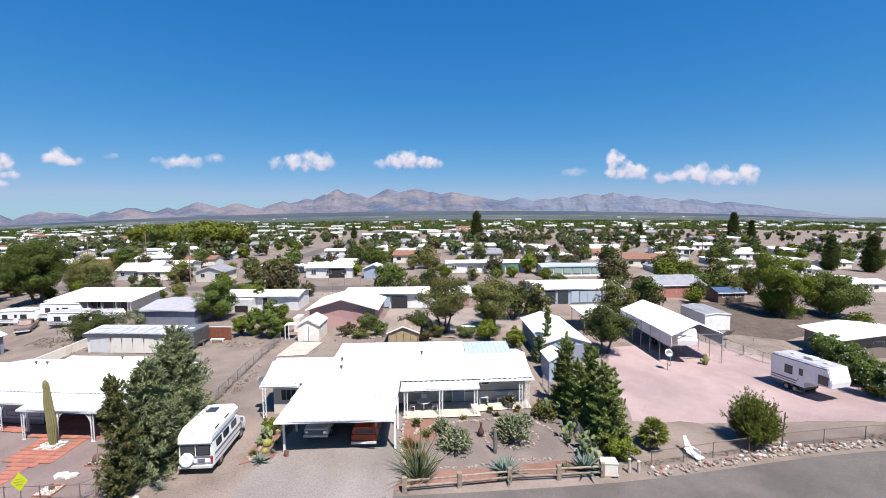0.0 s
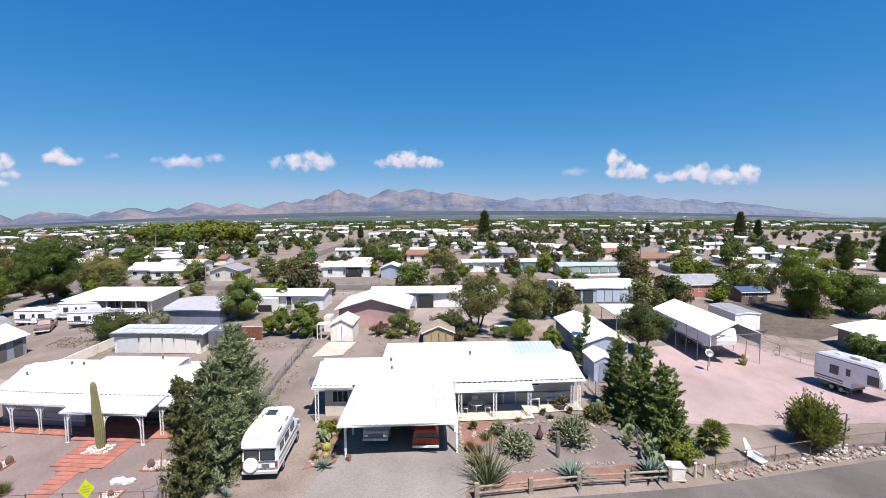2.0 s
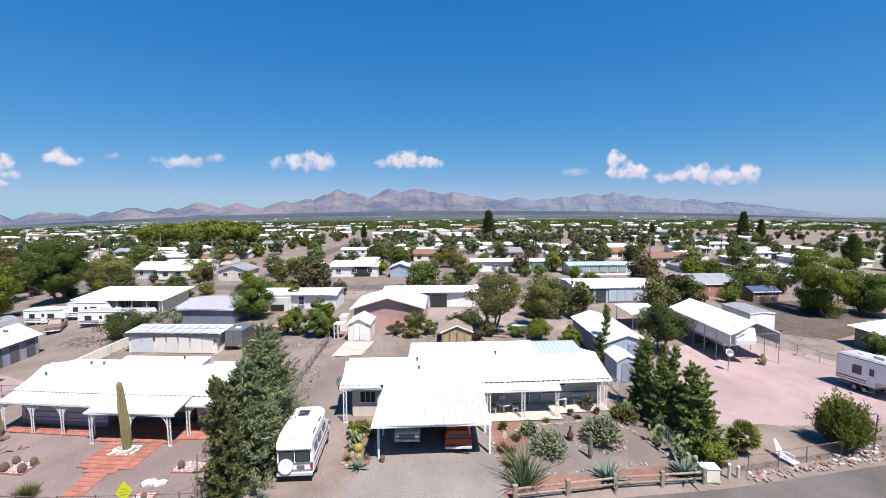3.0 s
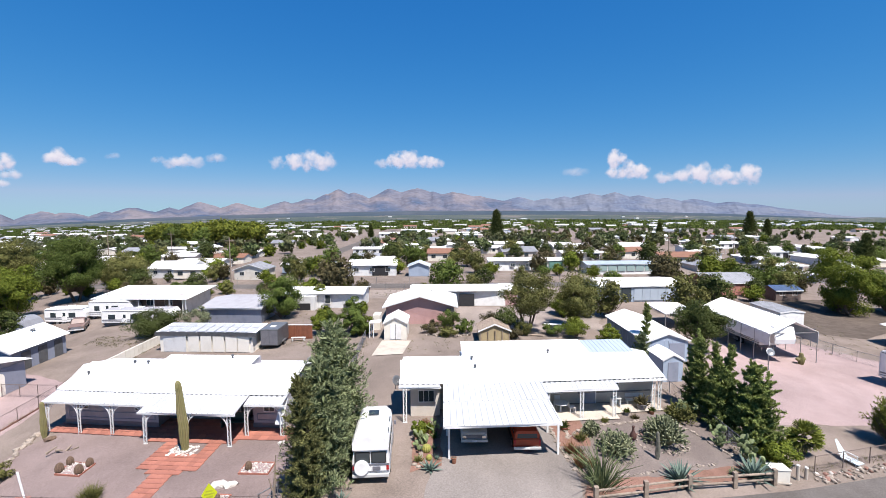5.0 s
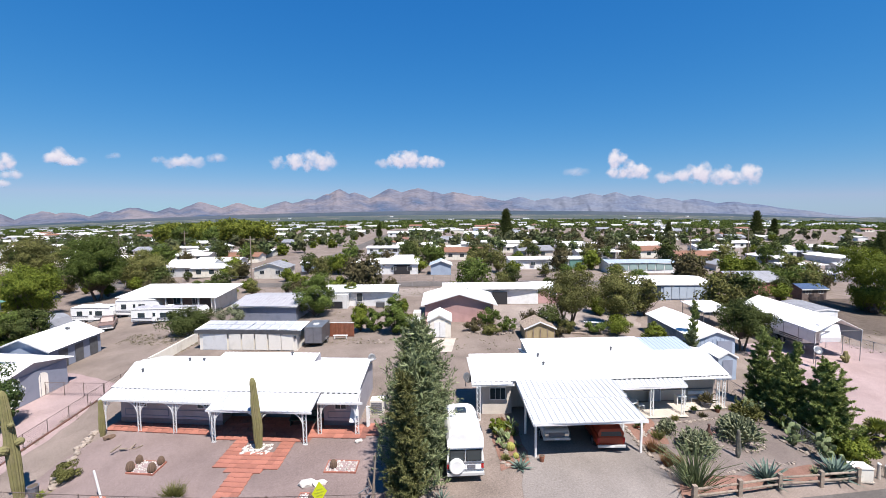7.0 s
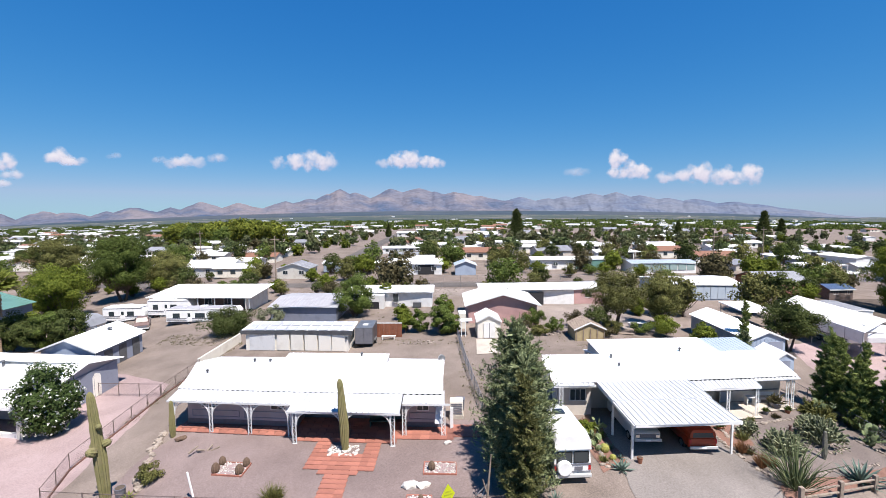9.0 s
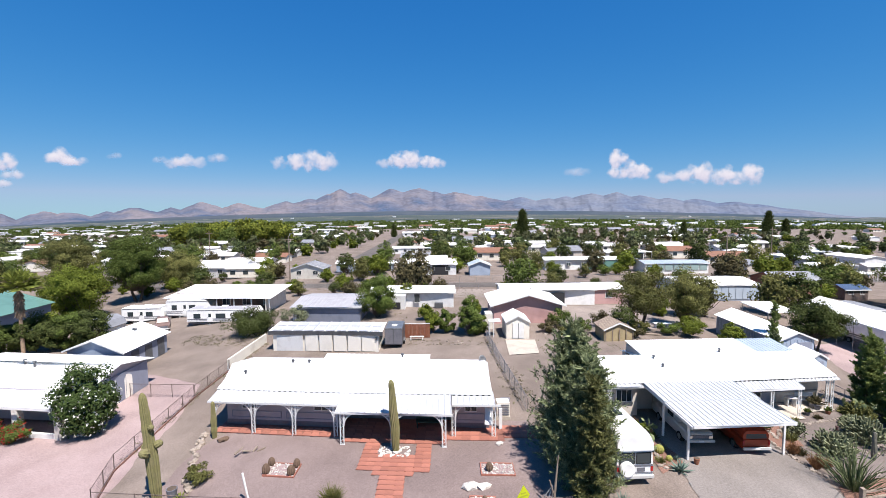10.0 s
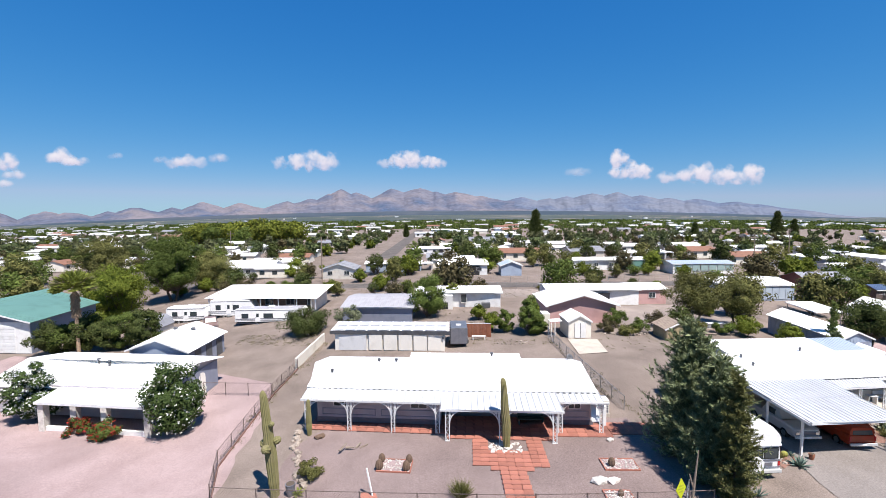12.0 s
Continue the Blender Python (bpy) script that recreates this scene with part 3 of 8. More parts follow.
def range_of_hills(name, label, dist, peaks, foot, rough, seed, u0, u1, step=2.0, material=None, nv=26):
    """A chain of mountains: peaks (bearing, height, half width) on a ragged ridge with spurs and gullies down its flanks."""
    nu = int((u1 - u0) / step)
    vs, fs = [], []
    for i in range(nu + 1):
        u = u0 + (u1 - u0) * i / nu
        h = max(p[1] * (1 - min(1.0, abs(u - p[0]) / (1.35 * p[2])) ** 1.15) for p in peaks)
        crag = noise.fractal((u * 0.014, seed, 0), 1.0, 2.1, 6)
        h = max(0.0, h + rough * crag * min(1.0, h / 14 + 0.05))
        for j in range(nv + 1):
            q = j / nv
            spur = noise.ridged_multi_fractal((u * 0.022 + 0.4 * q, q * 1.2, seed), 0.9, 2.1, 5, 1.0, 2.0) - 1.0
            d = dist * (0.80 + 0.20 * q - 0.02 * spur * math.sin(min(1.0, q * 1.15) * math.pi * 0.87))
            base = foot(u)
            vs.append(FAR_EYE + bearing(u, base - 6 + (h + 6) * q ** 1.25) * d)
    for i in range(nu):
        for j in range(nv):
            a = i * (nv + 1) + j
            fs.append((a, a + nv + 1, a + nv + 2, a + 1))
    me = bpy.data.meshes.new(name)
    me.from_pydata(vs, [], fs)
    me.polygons.foreach_set("use_smooth", [True] * len(me.polygons))
    me.materials.append(material or MOUNTAIN)
    return tagged(new(name, me), label, "mountain", kind="structure")


def foot_line(u):
    return 79.0 - 27.0 * (u / 980.0) ** 2 + 0.007 * u


def raised_foot(u):
    return foot_line(u) + 3


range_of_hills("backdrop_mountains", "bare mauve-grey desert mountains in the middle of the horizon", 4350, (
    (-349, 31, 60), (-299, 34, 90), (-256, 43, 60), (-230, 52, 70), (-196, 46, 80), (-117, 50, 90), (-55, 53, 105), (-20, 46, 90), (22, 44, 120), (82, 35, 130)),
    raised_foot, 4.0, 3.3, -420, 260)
range_of_hills("backdrop_mountains", "low broken desert hills along the horizon", 4250, (
    (-1000, 36, 60), (-886, 30, 80), (-842, 25, 90), (-749, 25, 50), (-692, 27, 90), (-605, 27, 50), (-536, 32, 80), (-455, 28, 75), (-399, 15, 80)),
    raised_foot, 4.2, 6.1, -1075, -330)
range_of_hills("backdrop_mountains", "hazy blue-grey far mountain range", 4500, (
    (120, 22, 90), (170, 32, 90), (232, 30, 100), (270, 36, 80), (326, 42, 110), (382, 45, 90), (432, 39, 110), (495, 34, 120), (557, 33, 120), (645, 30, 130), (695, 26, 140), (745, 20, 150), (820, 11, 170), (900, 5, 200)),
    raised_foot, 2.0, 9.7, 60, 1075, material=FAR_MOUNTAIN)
range_of_hills("backdrop_slope", "scrub slope hazed blue-green at the mountains' foot", 3250, ((0, 5.5, 9000),), foot_line, 1.2, 8.1, -1075, 1075, 8.0, BAJADA, 8)

def cloud_material():
    """Glowing billows that thin out to nothing at a ragged edge; sunlit tops and greyer bases are painted in."""
    m = bpy.data.materials.new("glowing_cloud")
    m.use_nodes = True
    n, l = m.node_tree.nodes, m.node_tree.links
    n.remove(n["Principled BSDF"])
    uv, co, info = n.new("ShaderNodeUVMap"), n.new("ShaderNodeTexCoord"), n.new("ShaderNodeObjectInfo")
    uv.uv_map = "puff"

    def math_node(kind, a, b=None, c=None):
        k = n.new("ShaderNodeMath")
        k.operation = kind
        for slot, v in enumerate((a, b, c)):
            if v is None:
                continue
            if isinstance(v, (int, float)):
                k.inputs[slot].default_value = v
            else:
                l.new(v, k.inputs[slot])
        return k.outputs[0]

    split = n.new("ShaderNodeSeparateXYZ")
    l.new(uv.outputs[0], split.inputs[0])
    round_off = math_node("SUBTRACT", 1.0, math_node("ADD", math_node("MULTIPLY", split.outputs[0], split.outputs[0]), math_node("MULTIPLY", split.outputs[1], split.outputs[1])))
    nz = n.new("ShaderNodeTexNoise")
    nz.inputs["Scale"].default_value, nz.inputs["Detail"].default_value, nz.inputs["Roughness"].default_value, nz.inputs["Distortion"].default_value = 0.013, 6, 0.5, 0.1
    l.new(co.outputs["Object"], nz.inputs["Vector"])
    thick = math_node("ADD", math_node("MULTIPLY", round_off, 0.9), math_node("MULTIPLY_ADD", nz.outputs["Fac"], 2.3, -1.22))
    soft = n.new("ShaderNodeMapRange")
    soft.interpolation_type = "SMOOTHSTEP"
    soft.inputs["From Min"].default_value, soft.inputs["From Max"].default_value = 0.0, 1.15
    l.new(thick, soft.inputs["Value"])
    cut_off = n.new("ShaderNodeMapRange")
    cut_off.inputs["From Max"].default_value = 0.3
    l.new(round_off, cut_off.inputs["Value"])
    alpha = math_node("MULTIPLY", math_node("MULTIPLY", soft.outputs[0], cut_off.outputs[0]), info.outputs["Alpha"])
    tone, shade = n.new("ShaderNodeMixRGB"), n.new("ShaderNodeMapRange")
    shade.inputs["From Min"].default_value, shade.inputs["From Max"].default_value = -0.7, 0.5
    l.new(math_node("MULTIPLY_ADD", nz.outputs["Fac"], 1.0, math_node("ADD", split.outputs[1], -0.5)), shade.inputs["Value"])
    l.new(shade.outputs[0], tone.inputs[0])
    tone.inputs[1].default_value, tone.inputs[2].default_value = (0.375, 0.36, 0.44, 1), (0.485, 0.475, 0.51, 1)
    glow, thin, mix = n.new("ShaderNodeEmission"), n.new("ShaderNodeBsdfTransparent"), n.new("ShaderNodeMixShader")
    l.new(tone.outputs[0], glow.inputs[0])
    l.new(alpha, mix.inputs[0]), l.new(thin.outputs[0], mix.inputs[1]), l.new(glow.outputs[0], mix.inputs[2])
    l.new(mix.outputs[0], n["Material Output"].inputs[0])
    return m


CLOUD = cloud_material()


def cloud(u, v, w, h, dense, seed):
    """A small fair-weather cloud, far beyond the mountains: a flat-based row of soft puff cards turned to the camera.
    dense: 1 for a thick one.
    """
    rnd = random.Random(seed)
    n = 2 + int(w / 24)
    vs, fs, uvs = [], [], []
    for i in range(n):
        a = (i + rnd.random()) / n * 2 - 1
        rw, rh = w / n * rnd.uniform(0.95, 1.25) + 5, h * rnd.uniform(0.52, 0.8) * (1.1 - 0.35 * abs(a)) + 3
        cu, cv = u + a * w * 0.42, v - h * 0.35 + rh * 0.5
        k = len(vs)
        for du, dv in ((-1, -1), (1, -1), (1, 1), (-1, 1)):
            vs.append(FAR_EYE + bearing(cu + du * rw, cv + dv * rh) * (4620 + 3 * i))
            uvs.append((du, dv))
        fs.append((k, k + 1, k + 2, k + 3))
    me = bpy.data.meshes.new("cloud")
    me.from_pydata(vs, [], fs)
    layer = me.uv_layers.new(name="puff")
    for corner in me.loops:
        layer.data[corner.index].uv = uvs[corner.vertex_index]
    me.materials.append(CLOUD)
    ob = tagged(new("cloud", me), "small white fair-weather cloud over the mountains" if dense > 0.6 else "thin faint wisp of cloud over the mountains", "cloud", "clouds over the mountains", "structure")
    ob.color = (1, 1, 1, dense)


for i, (u, v, w, h, dense) in enumerate((
        (-968, 191, 44, 26, 1.0), (-955, 163, 40, 15, 0.75), (-975, 144, 26, 12, 0.6), (-850, 203, 46, 24, 1.0), (-820, 193, 50, 14, 0.9), (-729, 206, 24, 12, 0.35), (-578, 191, 92, 20, 0.6),
        (-497, 200, 42, 14, 0.4), (-632, 196, 24, 10, 0.35), (-304, 194, 142, 34, 0.8), (-75, 196, 92, 26, 1.0), (-28, 189, 40, 16, 0.9), (-130, 188, 40, 14, 0.4),
        (293, 169, 44, 12, 0.2), (386, 196, 40, 34, 1.0), (415, 172, 84, 28, 1.0), (490, 156, 44, 14, 0.6), (560, 168, 70, 34, 1.0), (622, 160, 66, 28, 1.0), (684, 166, 32, 34, 1.0))):
    cloud(u, v, w, h * 1.1, dense * 0.93, 40 + i)

# ---- houses ----
def window(parent, x0, x1, y, z0, z1, frame_material=None, name="window", bars=1):
    """A window in a wall that faces -y, its glass set back in a proud frame."""
    w = 0.05
    bm = bmesh.new()
    for a in ((x0 - w, x1 + w, z0 - w, z0), (x0 - w, x1 + w, z1, z1 + w), (x0 - w, x0, z0, z1), (x1, x1 + w, z0, z1)):
        box(a[0], a[1], y - 0.05, y + 0.02, a[2], a[3], bm)
    for i in range(bars):
        c = x0 + (x1 - x0) * (i + 1) / (bars + 1)
        box(c - 0.02, c + 0.02, y - 0.04, y + 0.01, z0, z1, bm)
    fr = part(name, bm, frame_material or WHITE, parent)
    part("pane", box(x0, x1, y - 0.015, y + 0.005, z0, z1), GLASS, fr)
    return fr


def window_side(parent, x, y0, y1, z0, z1, sign=1, frame_material=None):
    """A window in a wall that faces along x (sign 1: +x)."""
    w, bm = 0.05, bmesh.new()
    a, b = (x - 0.02, x + 0.05) if sign > 0 else (x - 0.05, x + 0.02)
    for q in ((y0 - w, y1 + w, z0 - w, z0), (y0 - w, y1 + w, z1, z1 + w), (y0 - w, y0, z0, z1), (y1, y1 + w, z0, z1)):
        box(a, b, q[0], q[1], q[2], q[3], bm)
    fr = part("window", bm, frame_material or WHITE, parent)
    part("pane", box(x - 0.01, x + 0.015, y0, y1, z0, z1) if sign > 0 else box(x - 0.015, x + 0.01, y0, y1, z0, z1), GLASS, fr)
    return fr


def door(parent, x0, x1, y, z0, z1, material, handle=True, frame_material=None):
    d = part("door", box(x0, x1, y - 0.05, y + 0.02, z0, z1, bevel=0.01), material, parent)
    bm = bmesh.new()
    for a in ((x0 - 0.07, x0 - 0.005, z0, z1), (x1 + 0.005, x1 + 0.07, z0, z1), (x0 - 0.07, x1 + 0.07, z1 + 0.005, z1 + 0.07)):
        box(a[0], a[1], y - 0.06, y + 0.02, a[2], a[3], bm)
    part("door_frame", bm, frame_material or WHITE, d)
    if handle:
        part("handle", rod((x1 - 0.12, y - 0.11, z0 + 1.0), (x1 - 0.12, y - 0.05, z0 + 1.0), 0.03), CHROME, d)
    return d


def shell(x0, x1, y0, y1, z0, z1, t=0.12, bm=None):
    """Four walls with thickness."""
    bm = bm or bmesh.new()
    box(x0, x1, y0, y0 + t, z0, z1, bm), box(x0, x1, y1 - t, y1, z0, z1, bm)
    box(x0, x0 + t, y0 + t, y1 - t, z0, z1, bm), box(x1 - t, x1, y0 + t, y1 - t, z0, z1, bm)
    return bm


def gable_shell(x0, x1, y0, y1, z0, z1, peak, t=0.12, along="y"):
    """Walls whose ends run up to a gable. along: the ridge's direction."""
    bm = bmesh.new()
    if along == "y":
        xm = (x0 + x1) / 2
        for a, b in ((y0, y0 + t), (y1 - t, y1)):
            ring = ((x0, z0), (x1, z0), (x1, z1), (xm, peak), (x0, z1))
            v0, v1 = [bm.verts.new((x, a, z)) for x, z in ring], [bm.verts.new((x, b, z)) for x, z in ring]
            bm.faces.new(v0), bm.faces.new(v1[::-1])
            for i in range(5):
                j = (i + 1) % 5
                bm.faces.new((v0[j], v0[i], v1[i], v1[j]))
        box(x0, x0 + t, y0 + t, y1 - t, z0, z1, bm), box(x1 - t, x1, y0 + t, y1 - t, z0, z1, bm)
    else:
        ym = (y0 + y1) / 2
        for a, b in ((x0, x0 + t), (x1 - t, x1)):
            ring = ((y0, z0), (y1, z0), (y1, z1), (ym, peak), (y0, z1))
            v0, v1 = [bm.verts.new((a, y, z)) for y, z in ring], [bm.verts.new((b, y, z)) for y, z in ring]
            bm.faces.new(v0[::-1]), bm.faces.new(v1)
            for i in range(5):
                j = (i + 1) % 5
                bm.faces.new((v0[i], v0[j], v1[j], v1[i]))
        box(x0 + t, x1 - t, y0, y0 + t, z0, z1, bm), box(x0 + t, x1 - t, y1 - t, y1, z0, z1, bm)
    return bm


def ribbed_sheet(a0, a1, b0, b1, pitch=0.45, rib=0.035, thick=0.05):
    """One connected sheet of ribbed metal between the lower edge a0-a1 and the upper edge b0-b1; the ribs run from edge to edge."""
    a0, a1, b0, b1 = map(Vector, (a0, a1, b0, b1))
    n = max(1, round((a1 - a0).length / pitch))
    prof = [(0.0, 0.0)]
    for i in range(n):
        for q, h in ((0.82, 0.0), (0.87, rib), (0.95, rib), (1.0, 0.0)):
            prof.append(((i + q) / n, h))
    bm = bmesh.new()
    up = Vector((0, 0, 1))
    low = [bm.verts.new(a0.lerp(a1, t) + up * (thick + h)) for t, h in prof]
    top = [bm.verts.new(b0.lerp(b1, t) + up * (thick + h)) for t, h in prof]
    for i in range(len(prof) - 1):
        bm.faces.new((low[i], low[i + 1], top[i + 1], top[i]))
    under = [bm.verts.new(p) for p in (a0, a1, b1, b0)]
    bm.faces.new(under[::-1])
    bm.faces.new([under[0], under[1]] + low[::-1]), bm.faces.new([under[2], under[3]] + top)
    bm.faces.new((under[1], under[2], top[-1], low[-1])), bm.faces.new((under[3], under[0], low[0], top[0]))
    bmesh.ops.recalc_face_normals(bm, faces=bm.faces[:])
    return bm


def panels(parent, x0, x1, y0, z0, y1, z1, material, width=0.41, rib=0.035, thick=0.05, name="roof_panel", joined=False, skew=0.0):
    """Sheet-metal roof panels side by side, each with an upstanding rib along its edge, sloping from (y0, z0) to (y1, z1)."""
    if joined:
        part("roof_sheet", ribbed_sheet((x0, y0, z0), (x1, y0, z0), (x0 + skew, y1, z1), (x1 + skew, y1, z1), width, rib, thick), material, parent)
        return
    n = max(1, round((x1 - x0) / width))
    w = (x1 - x0) / n
    for i in range(n):
        a, b, r = x0 + i * w, x0 + (i + 1) * w, 0.03
        bm = bmesh.new()
        ring = ((a, 0), (b, 0), (b, thick), (b - r * 0.5, thick + rib), (b - r * 1.5, thick + rib), (b - r * 2.2, thick), (a, thick))
        v0 = [bm.verts.new((x, y0, z0 + dz)) for x, dz in ring]
        v1 = [bm.verts.new((x + skew, y1, z1 + dz)) for x, dz in ring]
        m = len(ring)
        bm.faces.new(v0), bm.faces.new(v1[::-1])
        for k in range(m):
            j = (k + 1) % m
            bm.faces.new((v0[j], v0[k], v1[k], v1[j]))
        part(name, bm, material, parent)


def lattice_post(parent, x, y, h, z0=0.0, w=0.24):
    """An ornamental porch post: two bars with a zigzag between them."""
    bm = bmesh.new()
    for s in (-1, 1):
        box(x + s * w / 2 - 0.03, x + s * w / 2 + 0.03, y - 0.03, y + 0.03, z0, z0 + h, bm)
    n = max(3, round(h / 0.24))
    for i in range(n):
        a, b = z0 + h * i / n, z0 + h * (i + 1) / n
        s = 1 if i % 2 else -1
        rod((x - s * w / 2, y, a), (x + s * w / 2, y, b), 0.018, n=5, bm=bm)
    box(x - w / 2 - 0.05, x + w / 2 + 0.05, y - 0.06, y + 0.06, z0, z0 + 0.04, bm)
    return part("porch_post", bm, WHITE, parent, "white ornamental lattice post")


def lace_bracket(parent, x, y, top, sign, r=1.0):
    """A quarter-round lace bracket between a post and the beam."""
    bm = bmesh.new()
    n = 8
    arc = [(x + sign * r * (1 - math.cos(math.pi / 2 * i / n)), top - r * (1 - math.sin(math.pi / 2 * i / n))) for i in range(n + 1)]
    for (a, za), (b, zb) in zip(arc, arc[1:]):
        rod((a, y, za), (b, y, zb), 0.03, n=5, bm=bm, caps=False)
    for i in range(1, n, 2):
        a, za = arc[i]
        rod((a, y, za), (a, y, top), 0.018, n=4, bm=bm, caps=False)
        rod((a, y, za), (x, y, za), 0.018, n=4, bm=bm, caps=False)
        if i + 2 <= n:
            rod((a, y, top), (arc[i + 1][0], y, arc[i + 1][1]), 0.016, n=4, bm=bm, caps=False)
    part("bracket", bm, WHITE, parent, "white lace corner bracket")


def scallop(parent, x0, x1, y, z, material=WHITE, drop=0.16):
    """The fascia under a metal roof's edge."""
    return part("fascia", box(x0, x1, y - 0.04, y + 0.04, z - drop, z), material, parent)


def gap_blocks(parent, x0, x1, y, z):
    """Black blocks that paint the shaded corrugations as a dashed line where an upper sheet ends over a lower one."""
    bm = bmesh.new()
    n = int((x1 - x0) / 0.41)
    for i in range(n):
        a = x0 + (i + 0.15) * (x1 - x0) / n
        box(a, a + 0.2, y - 0.012, y + 0.03, z, z + 0.07, bm)
    part("corrugation_gap", bm, DARK, parent, "black blocks painting the shaded gaps under the corrugated sheet", "stuff")


def vent_pipe(parent, x, y, z, h=0.4, r=0.08):
    bm = rod((x, y, z), (x, y, z + h), r, r, 10)
    rod((x, y, z + h), (x, y, z + h + 0.12), r * 1.7, r * 1.2, 10, bm)
    part("vent_pipe", bm, GREYMETAL, parent)


# the house with the wide carport
hA = thing("mobile_home", "beige mobile home with white metal roof, porch awning and carport", "house", -4, 36, laid=True)
bm = shell(-10.2, 6.1, 34.9, 41.4, 0.0, 2.75)
box(-14.5, -10.25, 34.9, 35.02, 0, 3.0, bm), box(-14.5, -10.25, 36.55, 36.67, 0, 3.58, bm), box(-14.5, -14.38, 35.02, 36.55, 0, 3.05, bm)
part("wall", bm, BEIGE, hA)
part("rear_porch_wall", shell(-13.2, -10.3, 36.7, 38.4, 0, 3.2), BEIGE, hA)
panels(hA, -13.4, -10.2, 36.72, 3.38, 38.7, 3.22, ROOF_BLUE, name="rear_porch_panel")
part("skirting", box(-14.52, 6.12, 34.86, 34.9, 0.0, 0.55), LILAC, hA)
part("roof_deck", slab([(-15.2, 33.1, 2.72), (6.4, 33.5, 2.72), (6.6, 37.6, 3.66), (-15.5, 36.6, 3.66)], 0.08), WHITE, hA)
part("roof_deck", slab([(-10.25, 36.85, 3.66), (6.6, 37.65, 3.66), (6.6, 41.8, 2.75), (-10.25, 41.8, 2.75)], 0.08), WHITE, hA)
panels(hA, -15.3, 6.4, 33.25, 2.80, 37.2, 3.70, ROOF)
panels(hA, -10.2, 1.2, 37.0, 3.70, 40.9, 3.92, ROOF, name="rear_roof_panel")
panels(hA, 1.25, 5.4, 37.3, 3.68, 40.6, 3.92, ROOF_BLUE, name="rear_roof_panel")
part("rear_room_wall", shell(-10.1, 5.3, 37.6, 40.8, 2.9, 3.68), BEIGE, hA)
gap_blocks(hA, -15.2, 6.4, 33.22, 2.73)
scallop(hA, -15.3, -12.0, 32.9, 2.72)
scallop(hA, 1.9, 6.5, 33.2, 2.72)
panels(hA, -15.3, -12.1, 32.85, 2.66, 33.5, 2.76, AWNING, rib=0.05, name="awning_panel")
panels(hA, 1.9, 6.5, 32.95, 2.60, 33.5, 2.74, AWNING, rib=0.05, name="awning_panel")
panels(hA, -4.15, 1.95, 32.2, 2.42, 33.6, 2.72, AWNING, rib=0.05, name="awning_panel")
scallop(hA, -4.2, 1.95, 32.18, 2.46, drop=0.14)
for x in (-14.8,):
    lattice_post(hA, x, 32.6, 2.65)
for x in (-3.75, -1.05, 1.65):
    lattice_post(hA, x, 32.3, 2.35)
for x in (5.4, 5.95):
    lattice_post(hA, x, 33.2, 2.5)
part("front_bay", shell(-14.45, -12.1, 33.7, 34.9, 0.0, 2.7), BEIGE, hA)
window(hA, -13.8, -12.6, 33.7, 1.2, 2.1, bars=2)
window(hA, -3.2, -1.9, 34.9, 1.15, 2.15)
window(hA, 2.4, 3.0, 34.9, 1.7, 2.25, bars=0)
door(hA, 0.0, 0.95, 34.9, 0.15, 2.2, SLATE)
part("rail", box(-0.6, 5.9, 34.82, 34.86, 1.05, 1.15), STRIPE, hA)
for x, y, z in ((-9.4, 36.6, 3.5), (-9.2, 35.3, 3.2), (-2.6, 37.4, 3.7)):
    vent_pipe(hA, x, y, z, 0.3)
# the carport
panels(hA, -11.75, -4.35, 26.25, 2.70, 29.95, 2.73, AWNING, rib=0.05, name="carport_panel")
panels(hA, -11.85, -4.2, 29.85, 2.76, 33.5, 2.80, AWNING, rib=0.05, name="carport_panel")
scallop(hA, -11.78, -4.32, 26.22, 2.80, drop=0.2)
for x in (-11.8, -4.3):
    part("carport_beam", slab([(x - 0.05, 26.3, 2.69), (x + 0.05, 26.3, 2.69), (x + 0.05, 33.4, 2.73), (x - 0.05, 33.4, 2.73)], 0.18), WHITE, hA)
for x, y, h in ((-11.5, 27.25, 2.56), (-4.25, 27.35, 2.56), (-4.25, 30.4, 2.56), (-11.6, 30.4, 2.56)):
    part("carport_post", box(x - 0.07, x + 0.07, y - 0.07, y + 0.07, 0, h, bevel=0.008), WHITE, hA)

# the house with the long lace-trimmed porch
hL = thing("mobile_home", "pale lilac mobile home with white metal roof and lace-trimmed porch", "house", -34, 34, laid=True)
bm = shell(-43.6, -23.9, 32.9, 39.0, 0.0, 2.7)
box(-43.6, -34.5, 31.3, 31.42, 0, 2.62, bm), box(-34.62, -34.5, 31.42, 32.9, 0, 2.62, bm), box(-43.6, -43.48, 31.42, 32.9, 0, 2.62, bm)
box(-26.5, -23.9, 31.7, 31.82, 0, 2.62, bm), box(-26.5, -26.38, 31.82, 32.9, 0, 2.62, bm), box(-24.02, -23.9, 31.82, 32.9, 0, 2.62, bm)
part("wall", bm, LILAC, hL)
# the skirting's dark grey also paints the shadow line along the wall's foot
for a, b, y in ((-43.62, -34.48, 31.3), (-34.5, -26.5, 32.9), (-26.52, -23.88, 31.7)):
    part("skirting", box(a, b, y - 0.05, y, 0.0, 0.42), STRIPE, hL)
part("side_screen", slab([(-24.3, 30.5, 0.9), (-23.75, 30.5, 0.9), (-23.65, 31.6, 2.4), (-24.2, 31.6, 2.4)], 0.05), WHITE, hL)
part("roof_deck", slab([(-44.2, 31.2, 2.66), (-23.8, 31.9, 2.66), (-23.6, 36.0, 3.56), (-44.9, 35.0, 3.56)], 0.08), WHITE, hL)
